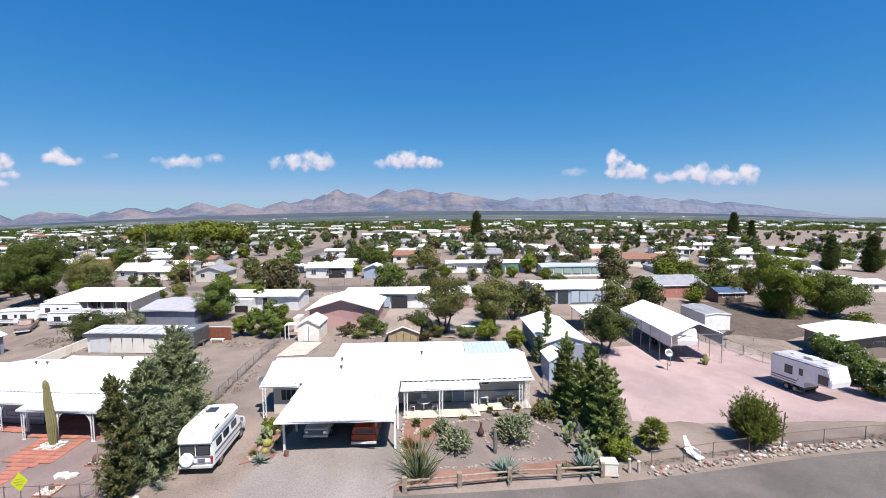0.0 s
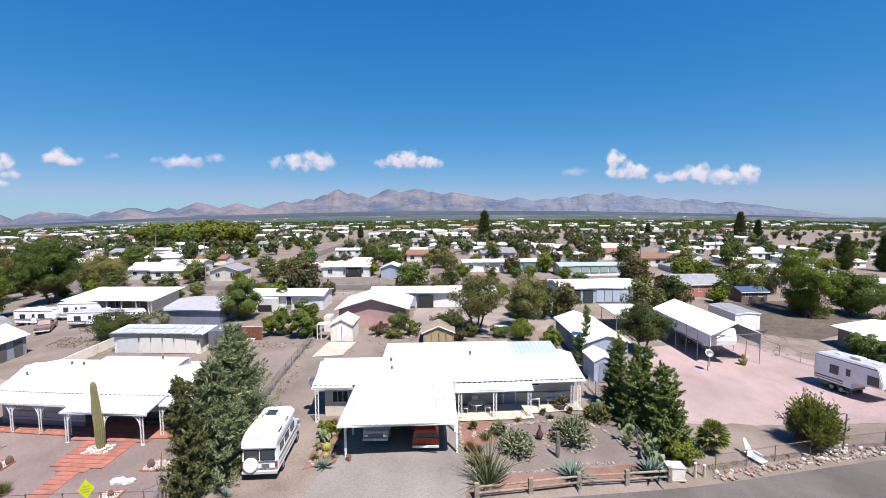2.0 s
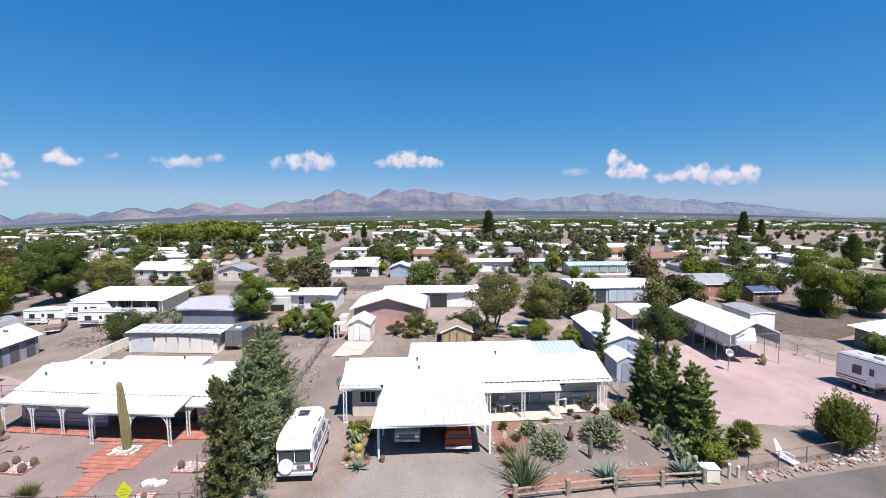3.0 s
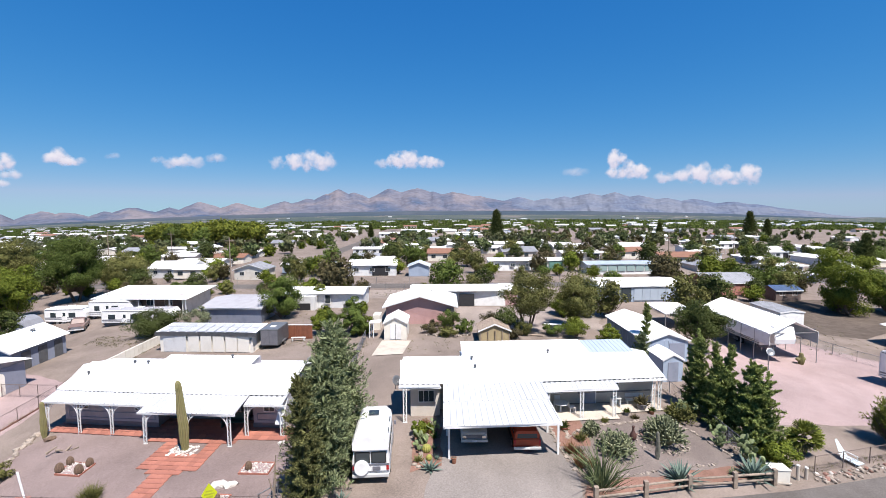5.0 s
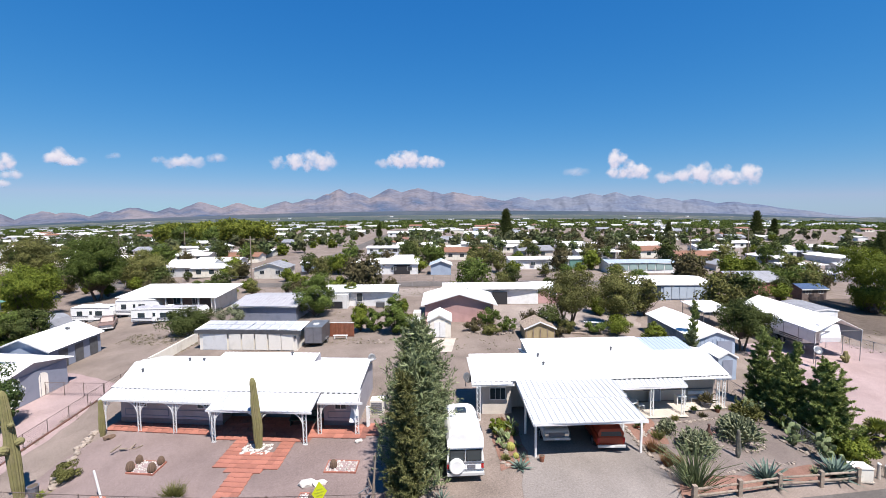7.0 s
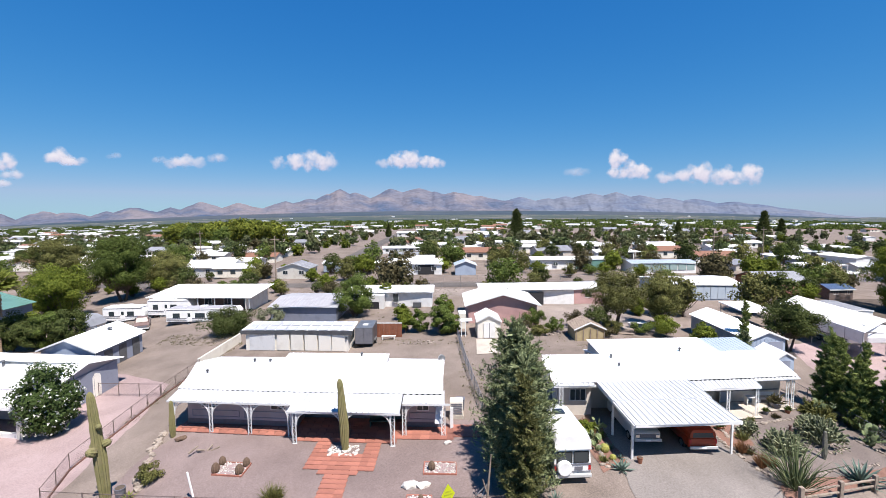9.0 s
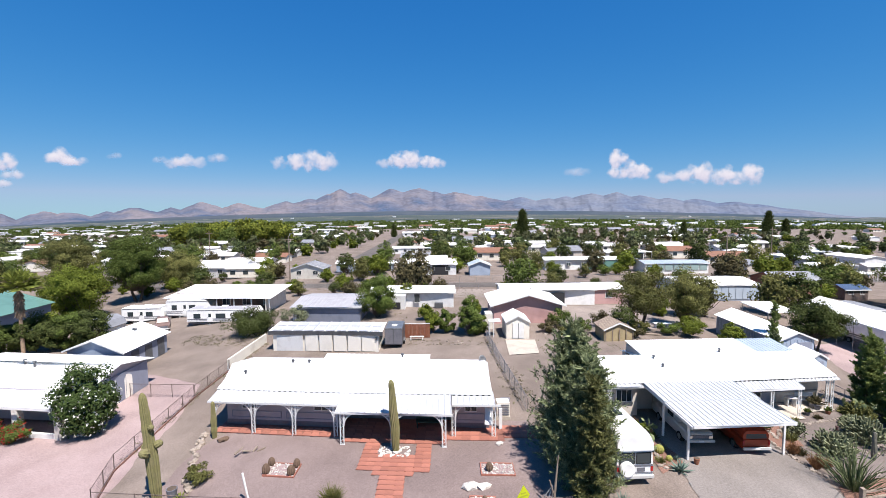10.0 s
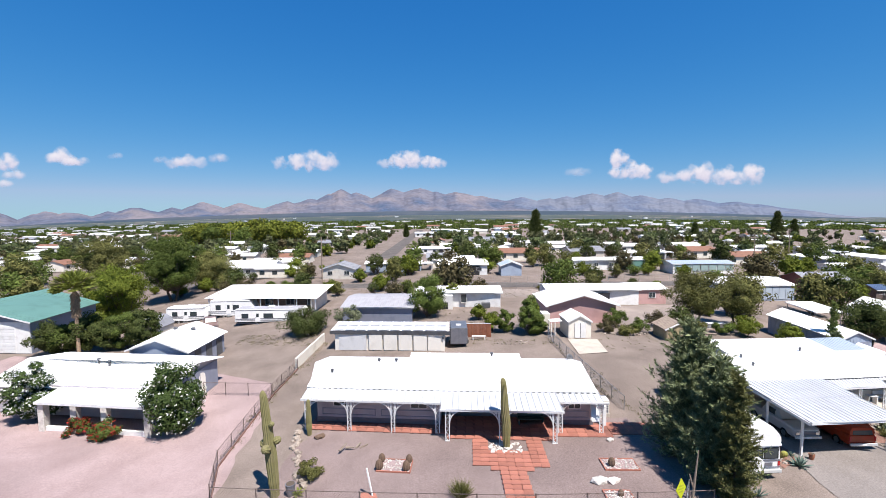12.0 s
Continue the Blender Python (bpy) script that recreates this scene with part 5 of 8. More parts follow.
for i, (x, y, h, r) in enumerate(((-28.6, 58.6, 2.6, 1.2), (-26.9, 58.8, 3.0, 1.3), (-23.2, 60.0, 4.6, 1.5), (-22.6, 58.0, 3.0, 1.0))):
    broadleaf("oleander_bush", "dense green oleander bush along the back fence", "bush", x, y, h, r, LEAF_GREEN if i % 2 else LEAF_BRIGHT, 30 + i, 3200, 0.02, 0.2, 24, 0.5, 0.05)
broadleaf("bush", "green bush against the pink barn", "bush", -10.9, 61.6, 2.5, 1.5, LEAF_GREEN, 36, 2400, 0.1, 0.18, 24, 0.5, 0.06)
broadleaf("tree", "bushy green tree behind the white garage", "tree", -37.4, 68.0, 6.6, 2.9, LEAF_GREEN, 37, 9000, 0.05, 0.24, 48, 0.45, 0.14, stems=2)
broadleaf("oleander_bush", "wide dark oleander bush beside the parked caravan", "bush", -53.2, 57.4, 3.4, 3.1, LEAF_DARK, 38, 6500, 0.08, 0.22, 46, 0.5, 0.06, flat=0.8)
broadleaf("shrub", "pale scrubby shrub behind the garage", "bush", -48.0, 60.5, 3.6, 1.8, LEAF_GREY, 39, 2400, 0.1, 0.2, 24, 0.4, 0.06)
broadleaf("mesquite_tree", "big round mesquite tree with dark trunk", "tree", -88.6, 80.6, 13.0, 4.9, LEAF_GREEN, 41, 24000, 0.16, 0.30, 110, 0.4, 0.3, stems=2)
broadleaf("mesquite_tree", "green mesquite tree behind the palm", "tree", -103.0, 77.6, 12.4, 4.5, LEAF_OLIVE, 42, 20000, 0.14, 0.30, 90, 0.4, 0.25, stems=2)
broadleaf("mesquite_tree", "dense mesquite tree on the second street", "tree", -89.5, 97.5, 8.2, 5.2, LEAF_OLIVE, 43, 13000, 0.06, 0.32, 76, 0.4, 0.25)
broadleaf("mesquite_tree", "low wide mesquite tree beside the garden hedge", "tree", -88.4, 63.6, 9.4, 4.3, LEAF_BRIGHT, 40, 18000, 0.05, 0.3, 84, 0.4, 0.2, stems=3)
broadleaf("mesquite_tree", "spreading green mesquite behind the caravan yard", "tree", 58.0, 64.0, 10.6, 5.0, LEAF_BRIGHT, 44, 17000, 0.05, 0.3, 42, 0.5, 0.2, stems=3)
broadleaf("mesquite_tree", "green mesquite beside the blue-roofed hut", "tree", 67.5, 63.5, 8.0, 4.6, LEAF_GREEN, 45, 13000, 0.05, 0.3, 34, 0.5, 0.2, stems=2)
for i, (x, y, h, r) in enumerate(((47.0, 43.4, 2.8, 1.5), (46.4, 40.4, 2.8, 1.7), (45.0, 37.4, 3.0, 1.8), (43.6, 34.4, 2.8, 1.8), (42.2, 31.4, 3.0, 1.8))):
    broadleaf("oleander_bush", "dark oleander hedge bush with white flowers", "bush", x, y, h, r, LEAF_GREEN, 46 + i, 9000, 0.08, 0.22, 44, 0.5, 0.06, flowers=FLOWER_WHITE, blooms=60)
broadleaf("oleander_bush", "round dark oleander bush dotted with white flowers", "bush", -54.2, 28.2, 5.3, 1.8, LEAF_OLEANDER, 52, 15000, 0.03, 0.21, 120, 0.4, 0.07, flat=0.95, flowers=FLOWER_WHITE, blooms=24)
broadleaf("oleander_bush", "white-flowering oleander at the bungalow's end", "bush", -69.2, 28.9, 4.6, 1.8, LEAF_OLEANDER, 53, 8000, 0.06, 0.22, 40, 0.5, 0.07, flowers=FLOWER_WHITE)
broadleaf("bougainvillea", "low green bush with red blossom before the porch", "bush", -59.6, 26.5, 1.3, 1.0, LEAF_GREEN, 54, 2200, 0.1, 0.14, 22, 0.5, 0.04, flowers=FLOWER_RED, blooms=16)
broadleaf("bougainvillea", "small bush with red blossom beside a pillar", "bush", -62.9, 26.8, 1.3, 0.85, LEAF_GREEN, 55, 1500, 0.1, 0.14, 16, 0.5, 0.04, flowers=FLOWER_RED, blooms=14)
for i in range(6):
    broadleaf("hedge_bush", "thick green hedge bush beside the green-roofed house", "bush", -84.6 + i * 2.3, 45.6 + i * 0.9, 3.9 + 0.5 * (i % 3), 2.2, LEAF_GREEN if i % 3 == 1 else LEAF_DARK, 56 + i, 4200, 0.08, 0.26, 26, 0.5, 0.07)


def creosote(label, x, y, h, r, stems, seed):
    """A creosote bush: stiff stems that spread from one foot, leafy in their upper part."""
    rnd = random.Random(seed)
    np.random.seed(seed)
    t = thing("creosote_bush", label, "bush", x, y)
    bm = bmesh.new()
    base, ways = [], []
    for i in range(stems):
        a, q = rnd.uniform(0, 6.2832), math.sqrt(rnd.random())
        k = rnd.uniform(0.72, 1.08)
        foot = np.array([0.12 * math.cos(a), 0.12 * math.sin(a), 0.0])
        tip = np.array([math.cos(a) * q * r, math.sin(a) * q * r, h * (1.0 - 0.62 * q ** 2.2)]) * k
        knee = foot + (tip - foot) * 0.5 + np.array([0.12 * r * q * math.cos(a), 0.12 * r * q * math.sin(a), -0.05])
        rod(foot, knee, 0.022, 0.015, 4, bm, caps=False)
        rod(knee, tip, 0.015, 0.005, 4, bm, caps=False)
        if a > 2.6 and a < 4.0 and q > 0.7:          # a few bare twigs on one side
            continue
        for twig in range(5):
            s = rnd.uniform(0.35, 1.0)
            p = foot + (knee - foot) * 2 * s if s < 0.5 else knee + (tip - knee) * (2 * s - 1)
            way = (tip - knee) / np.linalg.norm(tip - knee) + np.random.normal(size=3) * 0.35
            n = 22
            along_ = np.random.uniform(0, 0.55, (n, 1))
            base.append(p + way * along_ + np.random.normal(size=(n, 3)) * 0.035)
            ways.append(way * 0.9 + np.random.normal(size=(n, 3)) * 0.5)
    part("stemwork", bm, BARK, t, kind="stuff")
    base = np.concatenate(base)
    part_mesh("crown", leaves_mesh("crown", base, np.concatenate(ways), np.random.uniform(0.10, 0.20, len(base)), 0.06), LEAF_CREOSOTE, t, kind="stuff")
    return t


creosote("spiky round olive-green creosote bush at the street fence", 21.5, 24.9, 3.4, 1.75, 340, 64)
broadleaf("bush", "leafy green bush under the street evergreen", "bush", 10.4, 24.7, 1.5, 1.1, LEAF_BRIGHT, 65, 2600, 0.08, 0.16, 26, 0.5, 0.05)
broadleaf("shrub", "dry olive shrub beside the tall saguaro", "bush", -41.6, 23.6, 1.0, 0.75, LEAF_OLIVE, 66, 1500, 0.1, 0.12, 18, 0.4, 0.03)


def saguaro(label, x, y, h, r, arms=(), lean=0.0, skin=None):
    """A ribbed columnar cactus."""
    t = thing("saguaro_cactus", label, "cactus", x, y)
    prof = [(r * (0.72 + 0.28 * min(1, q * 5)) * (1 - 0.75 * max(0, q - 0.45)) * (1.0 if q < 0.93 else math.sqrt(max(0.02, 1 - ((q - 0.93) / 0.07) ** 2))), h * q) for q in [i / 22 for i in range(22)] + [0.985, 1.0]]
    bm = lathe(prof, ribs=15, depth=0.14)
    for v in bm.verts:                              # old growth rings swell the column here and there
        q = 1.0 + 0.10 * noise.noise((x, y, v.co.z * 1.7)) + 0.05 * noise.noise((y, x, v.co.z * 4.1))
        v.co.x, v.co.y = v.co.x * q + lean * (v.co.z / h) ** 1.3 + 0.05 * noise.noise((x, 3.0, v.co.z * 0.8)), v.co.y * q
    part("stem", bm, skin or CACTUS, t, smooth=False)
    for z, a, s in arms:
        b = lathe([(0.3 * s, 0), (s, 0.5 * s), (s * 1.02, 1.2 * s), (0.75 * s, 1.8 * s), (0.25 * s, 2.1 * s)], ribs=9, depth=0.12)
        ca, sa = math.cos(a), math.sin(a)
        q = Vector((ca, sa, 0.5)).to_track_quat("Z", "Y").to_matrix()
        for v in b.verts:
            v.co = q @ v.co + Vector((lean * (z / h) ** 1.3 + ca * r * 0.7, sa * r * 0.7, z))
        part("arm_bud", b, CACTUS, t)
    return t


saguaro("tall single saguaro cactus ringed by white stones", -30.2, 28.2, 5.0, 0.31, lean=-0.3)
saguaro("tall saguaro cactus with small arm buds in the corner", -42.95, 21.5, 6.4, 0.33, ((3.3, 0.2, 0.22), (3.0, 2.6, 0.26), (3.0, 4.6, 0.27), (4.4, 5.8, 0.16)), lean=-0.5)
saguaro("young saguaro cactus at the porch end", -43.5, 29.0, 2.75, 0.215)
saguaro("small grey saguaro in the cactus garden", 2.2, 26.1, 1.9, 0.16, skin=CACTUS_GREY)
saguaro("little saguaro stump beside the caravan", 28.4, 42.2, 1.3, 0.3, ((0.5, 0.3, 0.2), (0.5, 3.2, 0.2)))


def rosette(name, label, x, y, n, length, width, material, seed, up=0.55, category="agave"):
    """A rosette of stiff pointed leaves, each one folded along its middle."""
    rnd = random.Random(seed)
    t = thing(name, label, category, x, y)
    for i in range(n):
        a = i * 2.39996 + rnd.uniform(-0.2, 0.2)
        q = (i + 0.5) / n
        e = math.radians(8 + 72 * q * up * 1.6) if up < 0.7 else math.radians(20 + 65 * q)
        le = length * rnd.uniform(0.8, 1.1) * (1 - 0.25 * q)
        out = Vector((math.cos(a) * math.cos(e), math.sin(a) * math.cos(e), math.sin(e)))
        side = Vector((-math.sin(a), math.cos(a), 0)) * width
        nrm = out.cross(side).normalized() * width * 0.5
        bm = bmesh.new()
        b0, b1, b2 = Vector((0, 0, 0.05)), out * le * 0.45, out * le + Vector((0, 0, -0.04 * le))
        vs = [bm.verts.new(p) for p in (b0 - side * 0.35, b0 - nrm * 0.4, b0 + side * 0.35, b1 - side * 0.5, b1 - nrm * 0.5, b1 + side * 0.5, b2)]
        for f in ((0, 1, 4, 3), (1, 2, 5, 4), (3, 4, 6), (4, 5, 6)):
            bm.faces.new([vs[k] for k in f])
        part("leaf", bm, material, t)
    return t


rosette("agave", "large blue-grey agave behind the rail fence", 2.4, 23.5, 44, 1.8, 0.17, LEAF_AGAVE, 1)
rosette("agave", "large blue-green agave beside the utility box", 7.4, 23.4, 40, 1.7, 0.22, LEAF_AGAVE, 2)
rosette("agave", "blue agave at the carport corner", -12.7, 26.0, 26, 0.95, 0.16, LEAF_AGAVE, 3)
rosette("agave", "small yellow-edged agave behind the rail fence", 6.2, 23.7, 20, 0.7, 0.12, LEAF_GREY, 4)
rosette("agave", "yellow-striped agave beside the corner saguaro", -41.7, 21.8, 24, 0.65, 0.1, LEAF_PALM, 6)
rosette("yucca", "spiky yucca under the evergreen", -17.6, 23.0, 26, 0.9, 0.06, LEAF_AGAVE, 5, 0.8)


def wand_bush(name, label, category, x, y, n, h, r, material, seed, wide=0.03, thick=3):
    """A fountain of thin upright wands."""
    np.random.seed(seed)
    t = thing(name, label, category, x, y)
    a = np.random.uniform(0, 6.2832, n)
    q = np.random.uniform(0.05, 1, n) ** 0.7
    out = np.stack([np.cos(a) * q * r, np.sin(a) * q * r, h * np.random.uniform(0.6, 1.0, n) * (1.15 - 0.35 * q)], 1)
    foot = np.stack([np.cos(a) * q * r * 0.15, np.sin(a) * q * r * 0.15, np.zeros(n)], 1)
    part_mesh("wand_spray", leaves_mesh("wands", np.repeat(foot, thick, 0) + np.random.normal(size=(n * thick, 3)) * 0.02, np.repeat(out - foot, thick, 0) + np.random.normal(size=(n * thick, 3)) * 0.05,
              np.repeat(np.linalg.norm(out, axis=1), thick) * np.random.uniform(0.5, 1.0, n * thick), wide), material, t, kind="stuff")
    return t


oc = wand_bush("ocotillo", "grey-green ocotillo with many thin thorny wands", "bush", -2.7, 23.3, 60, 2.6, 2.2, LEAF_SPOON, 71, 0.045)
rnd = random.Random(7)
bm = bmesh.new()
for i in range(30):
    a, q = rnd.uniform(0, 6.28), rnd.uniform(0.15, 1)
    knee = Vector((1.1 * q * math.cos(a), 1.1 * q * math.sin(a), 1.7 - 0.5 * q * q))
    rod((0.1 * math.cos(a), 0.1 * math.sin(a), 0), knee, 0.035, 0.028, 5, bm, caps=False)
    rod(knee, knee + Vector((1.5 * q * math.cos(a) + rnd.uniform(-0.2, 0.2), 1.5 * q * math.sin(a), (1.9 - 1.3 * q) * rnd.uniform(0.6, 1.1))), 0.028, 0.01, 5, bm, caps=False)
part("stemwork", bm, LEAF_SPOON, oc, kind="stuff")
wand_bush("desert_spoon", "round tussock of thin green grass on a stub", "grass", -33.0, 22.4, 420, 1.15, 1.0, LEAF_OLIVE, 72, 0.02, 2)
wand_bush("dry_shrub", "rust-brown dry stalks by the carport post", "grass", -3.2, 25.6, 160, 1.3, 0.7, LEAF_RUST, 73, 0.025)
wand_bush("dry_shrub", "dry reddish shrub by the carport post", "grass", -3.4, 27.4, 150, 1.1, 0.6, LEAF_RUST, 74, 0.025)


def cholla(label, x, y, h, r, seed, n=90, material=None, fat=0.055):
    """A bushy jointed cactus: crooked chains of fat joints that fill a dome."""
    rnd = random.Random(seed)
    t = thing("cholla_cactus", label, "cactus", x, y)
    bm = bmesh.new()
    for i in range(n):
        a, q = rnd.uniform(0, 6.2832), rnd.random() ** 0.6
        e = Vector((r * q * math.cos(a), r * q * math.sin(a), h * math.sqrt(max(0.05, 1 - 0.8 * q * q)) * rnd.uniform(0.55, 1.0)))
        p = Vector((e.x * 0.15, e.y * 0.15, 0))
        for k in range(3):
            w = p.lerp(e, 1 / (3 - k)) + Vector((rnd.uniform(-1, 1), rnd.uniform(-1, 1), rnd.uniform(-0.5, 0.8))) * 0.12 * r
            rod(p, w, fat * (0.75 + 0.2 * k), fat * (0.95 + 0.12 * k), 5, bm)
            p = w
    part("jointwork", bm, material or LEAF_GREY, t, kind="stuff")
    np.random.seed(seed)
    k = n * 5
    v = unit(k)
    v[:, 2] = np.abs(v[:, 2])
    c = v * np.random.uniform(0.45, 1.0, (k, 1)) ** 0.5 * (r, r, h) * 0.97
    part_mesh("spine_tip", leaves_mesh("spine_tip", c, v + np.random.normal(size=(k, 3)) * 0.7, 0.2, 0.085), LEAF_GREY if material is None else material, t, "pale spiny tips", "stuff")
    return t


cholla("dense pale spiny cholla cactus", -0.3, 27.0, 1.7, 1.35, 81, 120)
cholla("spreading green-grey cholla cactus", 3.7, 28.0, 2.0, 1.6, 82, 130, LEAF_GREY)
cholla("small branching cholla beside the porch", -1.2, 29.6, 1.2, 0.7, 83, 50)
cholla("bushy cholla against the side fence", 6.9, 31.4, 1.4, 1.1, 84, 110, LEAF_OLIVE)
cholla("low cholla by the garden corner", 5.0, 30.4, 0.9, 0.8, 85, 60)


def prickly(label, x, y, n, h, seed, pad=0.17):
    """A prickly pear: flat oval pads growing from pads."""
    rnd = random.Random(seed)
    t = thing("prickly_pear", label, "cactus", x, y)
    nodes = [(Vector((0, 0, 0)), Vector((0, 0, 1)))]
    for i in range(n):
        p, d = rnd.choice(nodes)
        nd = (d * 0.5 + Vector((rnd.uniform(-1, 1), rnd.uniform(-1, 1), rnd.uniform(0.0, 1.0)))).normalized()
        if (p + nd * 0.3).z > h or (p + nd * 0.3).z < 0.02:
            continue
        s = pad * rnd.uniform(0.8, 1.2)
        bm = bmesh.new()
        made = bmesh.ops.create_icosphere(bm, subdivisions=1, radius=1.0)["verts"]
        q = nd.to_track_quat("Z", "Y").to_matrix() @ Matrix.Rotation(rnd.uniform(0, 3.14), 3, "Z")
        for v in made:
            v.co = q @ Vector((v.co.x * s, v.co.y * s * 0.22, v.co.z * s * 1.4)) + p + nd * s * 1.3
        part("pad", bm, CACTUS_GREEN, t)
        nodes.append((p + nd * s * 2.4, nd))
    return t


CACTUS_GREEN = mat("prickly_pear_skin", (0.13, 0.165, 0.07), 0.7, (0.16, 0.175, 0.09), 3.0, 0.5, 0.2, random_shift=0.2)
prickly("clump of green prickly pear near the utility box", 8.0, 24.0, 70, 1.7, 91)
prickly("low prickly pear along the side fence", 7.5, 27.2, 50, 1.4, 92)
prickly("prickly pear beside the house corner", 7.0, 31.6, 54, 1.3, 93)
prickly("green prickly pear in the carport bed", -13.2, 29.2, 26, 0.9, 94)


def fan_palm(label, x, y, trunk_h, r, fronds, seed, thatch=False, trunk=0.16, lowest=-0.1, droop=0.12, twist=0.3):
    """A fan palm: fronds of many narrow blades on arching stalks."""
    rnd = random.Random(seed)
    np.random.seed(seed)
    t = thing("fan_palm", label, "palm", x, y)
    part("trunk", rod((0, 0, 0), (0, 0, trunk_h), trunk * 1.25, trunk, 10), PALMTHATCH if thatch else BARK, t)
    if thatch:
        n = 900
        a, z = np.random.uniform(0, 6.2832, n), trunk_h * np.random.uniform(0.64, 0.97, n)
        p = np.stack([np.cos(a) * trunk, np.sin(a) * trunk, z], 1)
        part_mesh("thatch", leaves_mesh("thatch", p, np.stack([np.cos(a) * 0.42, np.sin(a) * 0.42, -np.ones(n)], 1) + np.random.normal(size=(n, 3)) * 0.15, 0.75, 0.10), PALMTHATCH, t, "hanging skirt of dead brown fronds", "stuff")
    for i in range(fronds):
        a, e = i * 2.39996, rnd.uniform(lowest, 1.35)
        out = np.array([math.cos(a) * math.cos(e), math.sin(a) * math.cos(e), math.sin(e)])
        hub = np.array([0, 0, trunk_h]) + out * r * 0.45
        k = 22
        f = np.linspace(-1.25, 1.25, k)
        side = np.array([-math.sin(a), math.cos(a), 0])
        turn = rnd.uniform(-twist, twist)
        side = side * math.cos(turn) + np.cross(out, side) * math.sin(turn)
        ways = np.outer(np.cos(f), out) + np.outer(np.sin(f), side) + np.random.normal(size=(k, 3)) * 0.06 - np.array([0, 0, droop])
        me = leaves_mesh("frond", np.repeat(hub[None], k, 0), ways, r * 0.6, 0.09 * r)
        part_mesh("frond", me, LEAF_PALM if i % 7 else LEAF_WEED, t)
    return t


fan_palm("short bushy fan palm beside the street fence", 13.2, 25.5, 1.15, 1.15, 40, 101, lowest=-0.7, droop=-0.04, twist=1.2)
fan_palm("tall fan palm with a skirt of dead fronds", -80.2, 45.6, 8.2, 2.5, 54, 102, True, 0.17)
fan_palm("small fan palm on the second street", -33.6, 77.0, 2.8, 1.3, 24, 103, False, 0.12)

# ---- vehicles ----
def wheel_on(parent, x, y, r=0.36, w=0.24):
    """A tyre with its rim, axle along x."""
    bm = lathe([(r * 0.62, -w / 2), (r * 0.93, -w / 2), (r, -w * 0.3), (r, w * 0.3), (r * 0.93, w / 2), (r * 0.62, w / 2)], 20)
    for v in bm.verts:
        v.co = Vector((v.co.z + x, v.co.x + y, v.co.y + r))
    t = part("wheel", bm, RUBBER, parent)
    part("rim", rod((x - w * 0.52, y, r), (x + w * 0.52, y, r), r * 0.58, r * 0.58, 14), STEEL, t)


def loft(rings, bm=None):
    """A skin through closed rings of equal length, capped at both ends."""
    bm = bm or bmesh.new()
    vs = [[bm.verts.new(p) for p in r] for r in rings]
    n = len(rings[0])
    for a, b in zip(vs, vs[1:]):
        for i in range(n):
            j = (i + 1) % n
            bm.faces.new((a[i], a[j], b[j], b[i]))
    bm.faces.new(vs[0][::-1]), bm.faces.new(vs[-1])
    return bm


def body_ring(y, w, z0, z1, tuck=0.0, c=0.09, crown=0.0):
    """A car body's cross-section at y, half width w, from z0 to z1, narrower by tuck at the top."""
    return [(-w + c * 0.5, y, z0), (w - c * 0.5, y, z0), (w, y, z0 + c), (w, y, z0 + (z1 - z0) * 0.5), (w - tuck, y, z1 - c), (w - tuck - c, y, z1 + crown), (-w + tuck + c, y, z1 + crown), (-w + tuck, y, z1 - c), (-w, y, z0 + (z1 - z0) * 0.5), (-w, y, z0 + c)]


def lathe_along(x, y, z, r, w):
    """A drum with rounded rims whose axis runs along y."""
    bm = lathe([(r * 0.1, w * 0.04), (r * 0.86, 0.0), (r * 0.97, w * 0.15), (r, w * 0.4), (r, w), (r * 0.1, w)], 24)
    for v in bm.verts:
        v.co = Vector((v.co.x + x, v.co.z + y, v.co.y + z))
    bmesh.ops.recalc_face_normals(bm, faces=bm.faces[:])
    return bm


# the camper van: its rear looks at the street
van = thing("camper_van", "white high-topped camper van with grey stripes and a covered spare wheel", "van", -16.2, 24.75, yaw=3.5, size=1.12)
part("body", loft([body_ring(-0.02, 0.98, 0.45, 1.85, 0.06), body_ring(0.1, 1.0, 0.42, 1.95, 0.07), body_ring(3.7, 1.0, 0.42, 1.95, 0.07), body_ring(4.3, 0.98, 0.42, 1.55, 0.05), body_ring(5.2, 0.93, 0.45, 1.12, 0.04), body_ring(5.35, 0.86, 0.5, 0.95, 0.03)]), VANWHITE, van, smooth=False)
part("high_top", loft([body_ring(-0.06, 0.97, 1.93, 2.62, 0.10, 0.12), body_ring(0.3, 0.99, 1.93, 2.80, 0.14, 0.14), body_ring(3.2, 0.99, 1.93, 2.78, 0.14, 0.14), body_ring(4.2, 0.86, 1.93, 2.45, 0.16, 0.1)]), VANWHITE, van, "raised white fibreglass roof")
part("roof_hatch", box(-0.3, 0.3, 2.1, 2.7, 2.79, 2.88, bevel=0.02), GLASS, van)
part("roof_vent", box(-0.35, 0.35, 1.3, 1.9, 2.79, 2.86, bevel=0.02), WHITE, van)
part("roof_lip", box(-0.95, 0.95, -0.16, 0.02, 1.90, 2.02, bevel=0.03), VANWHITE, van)
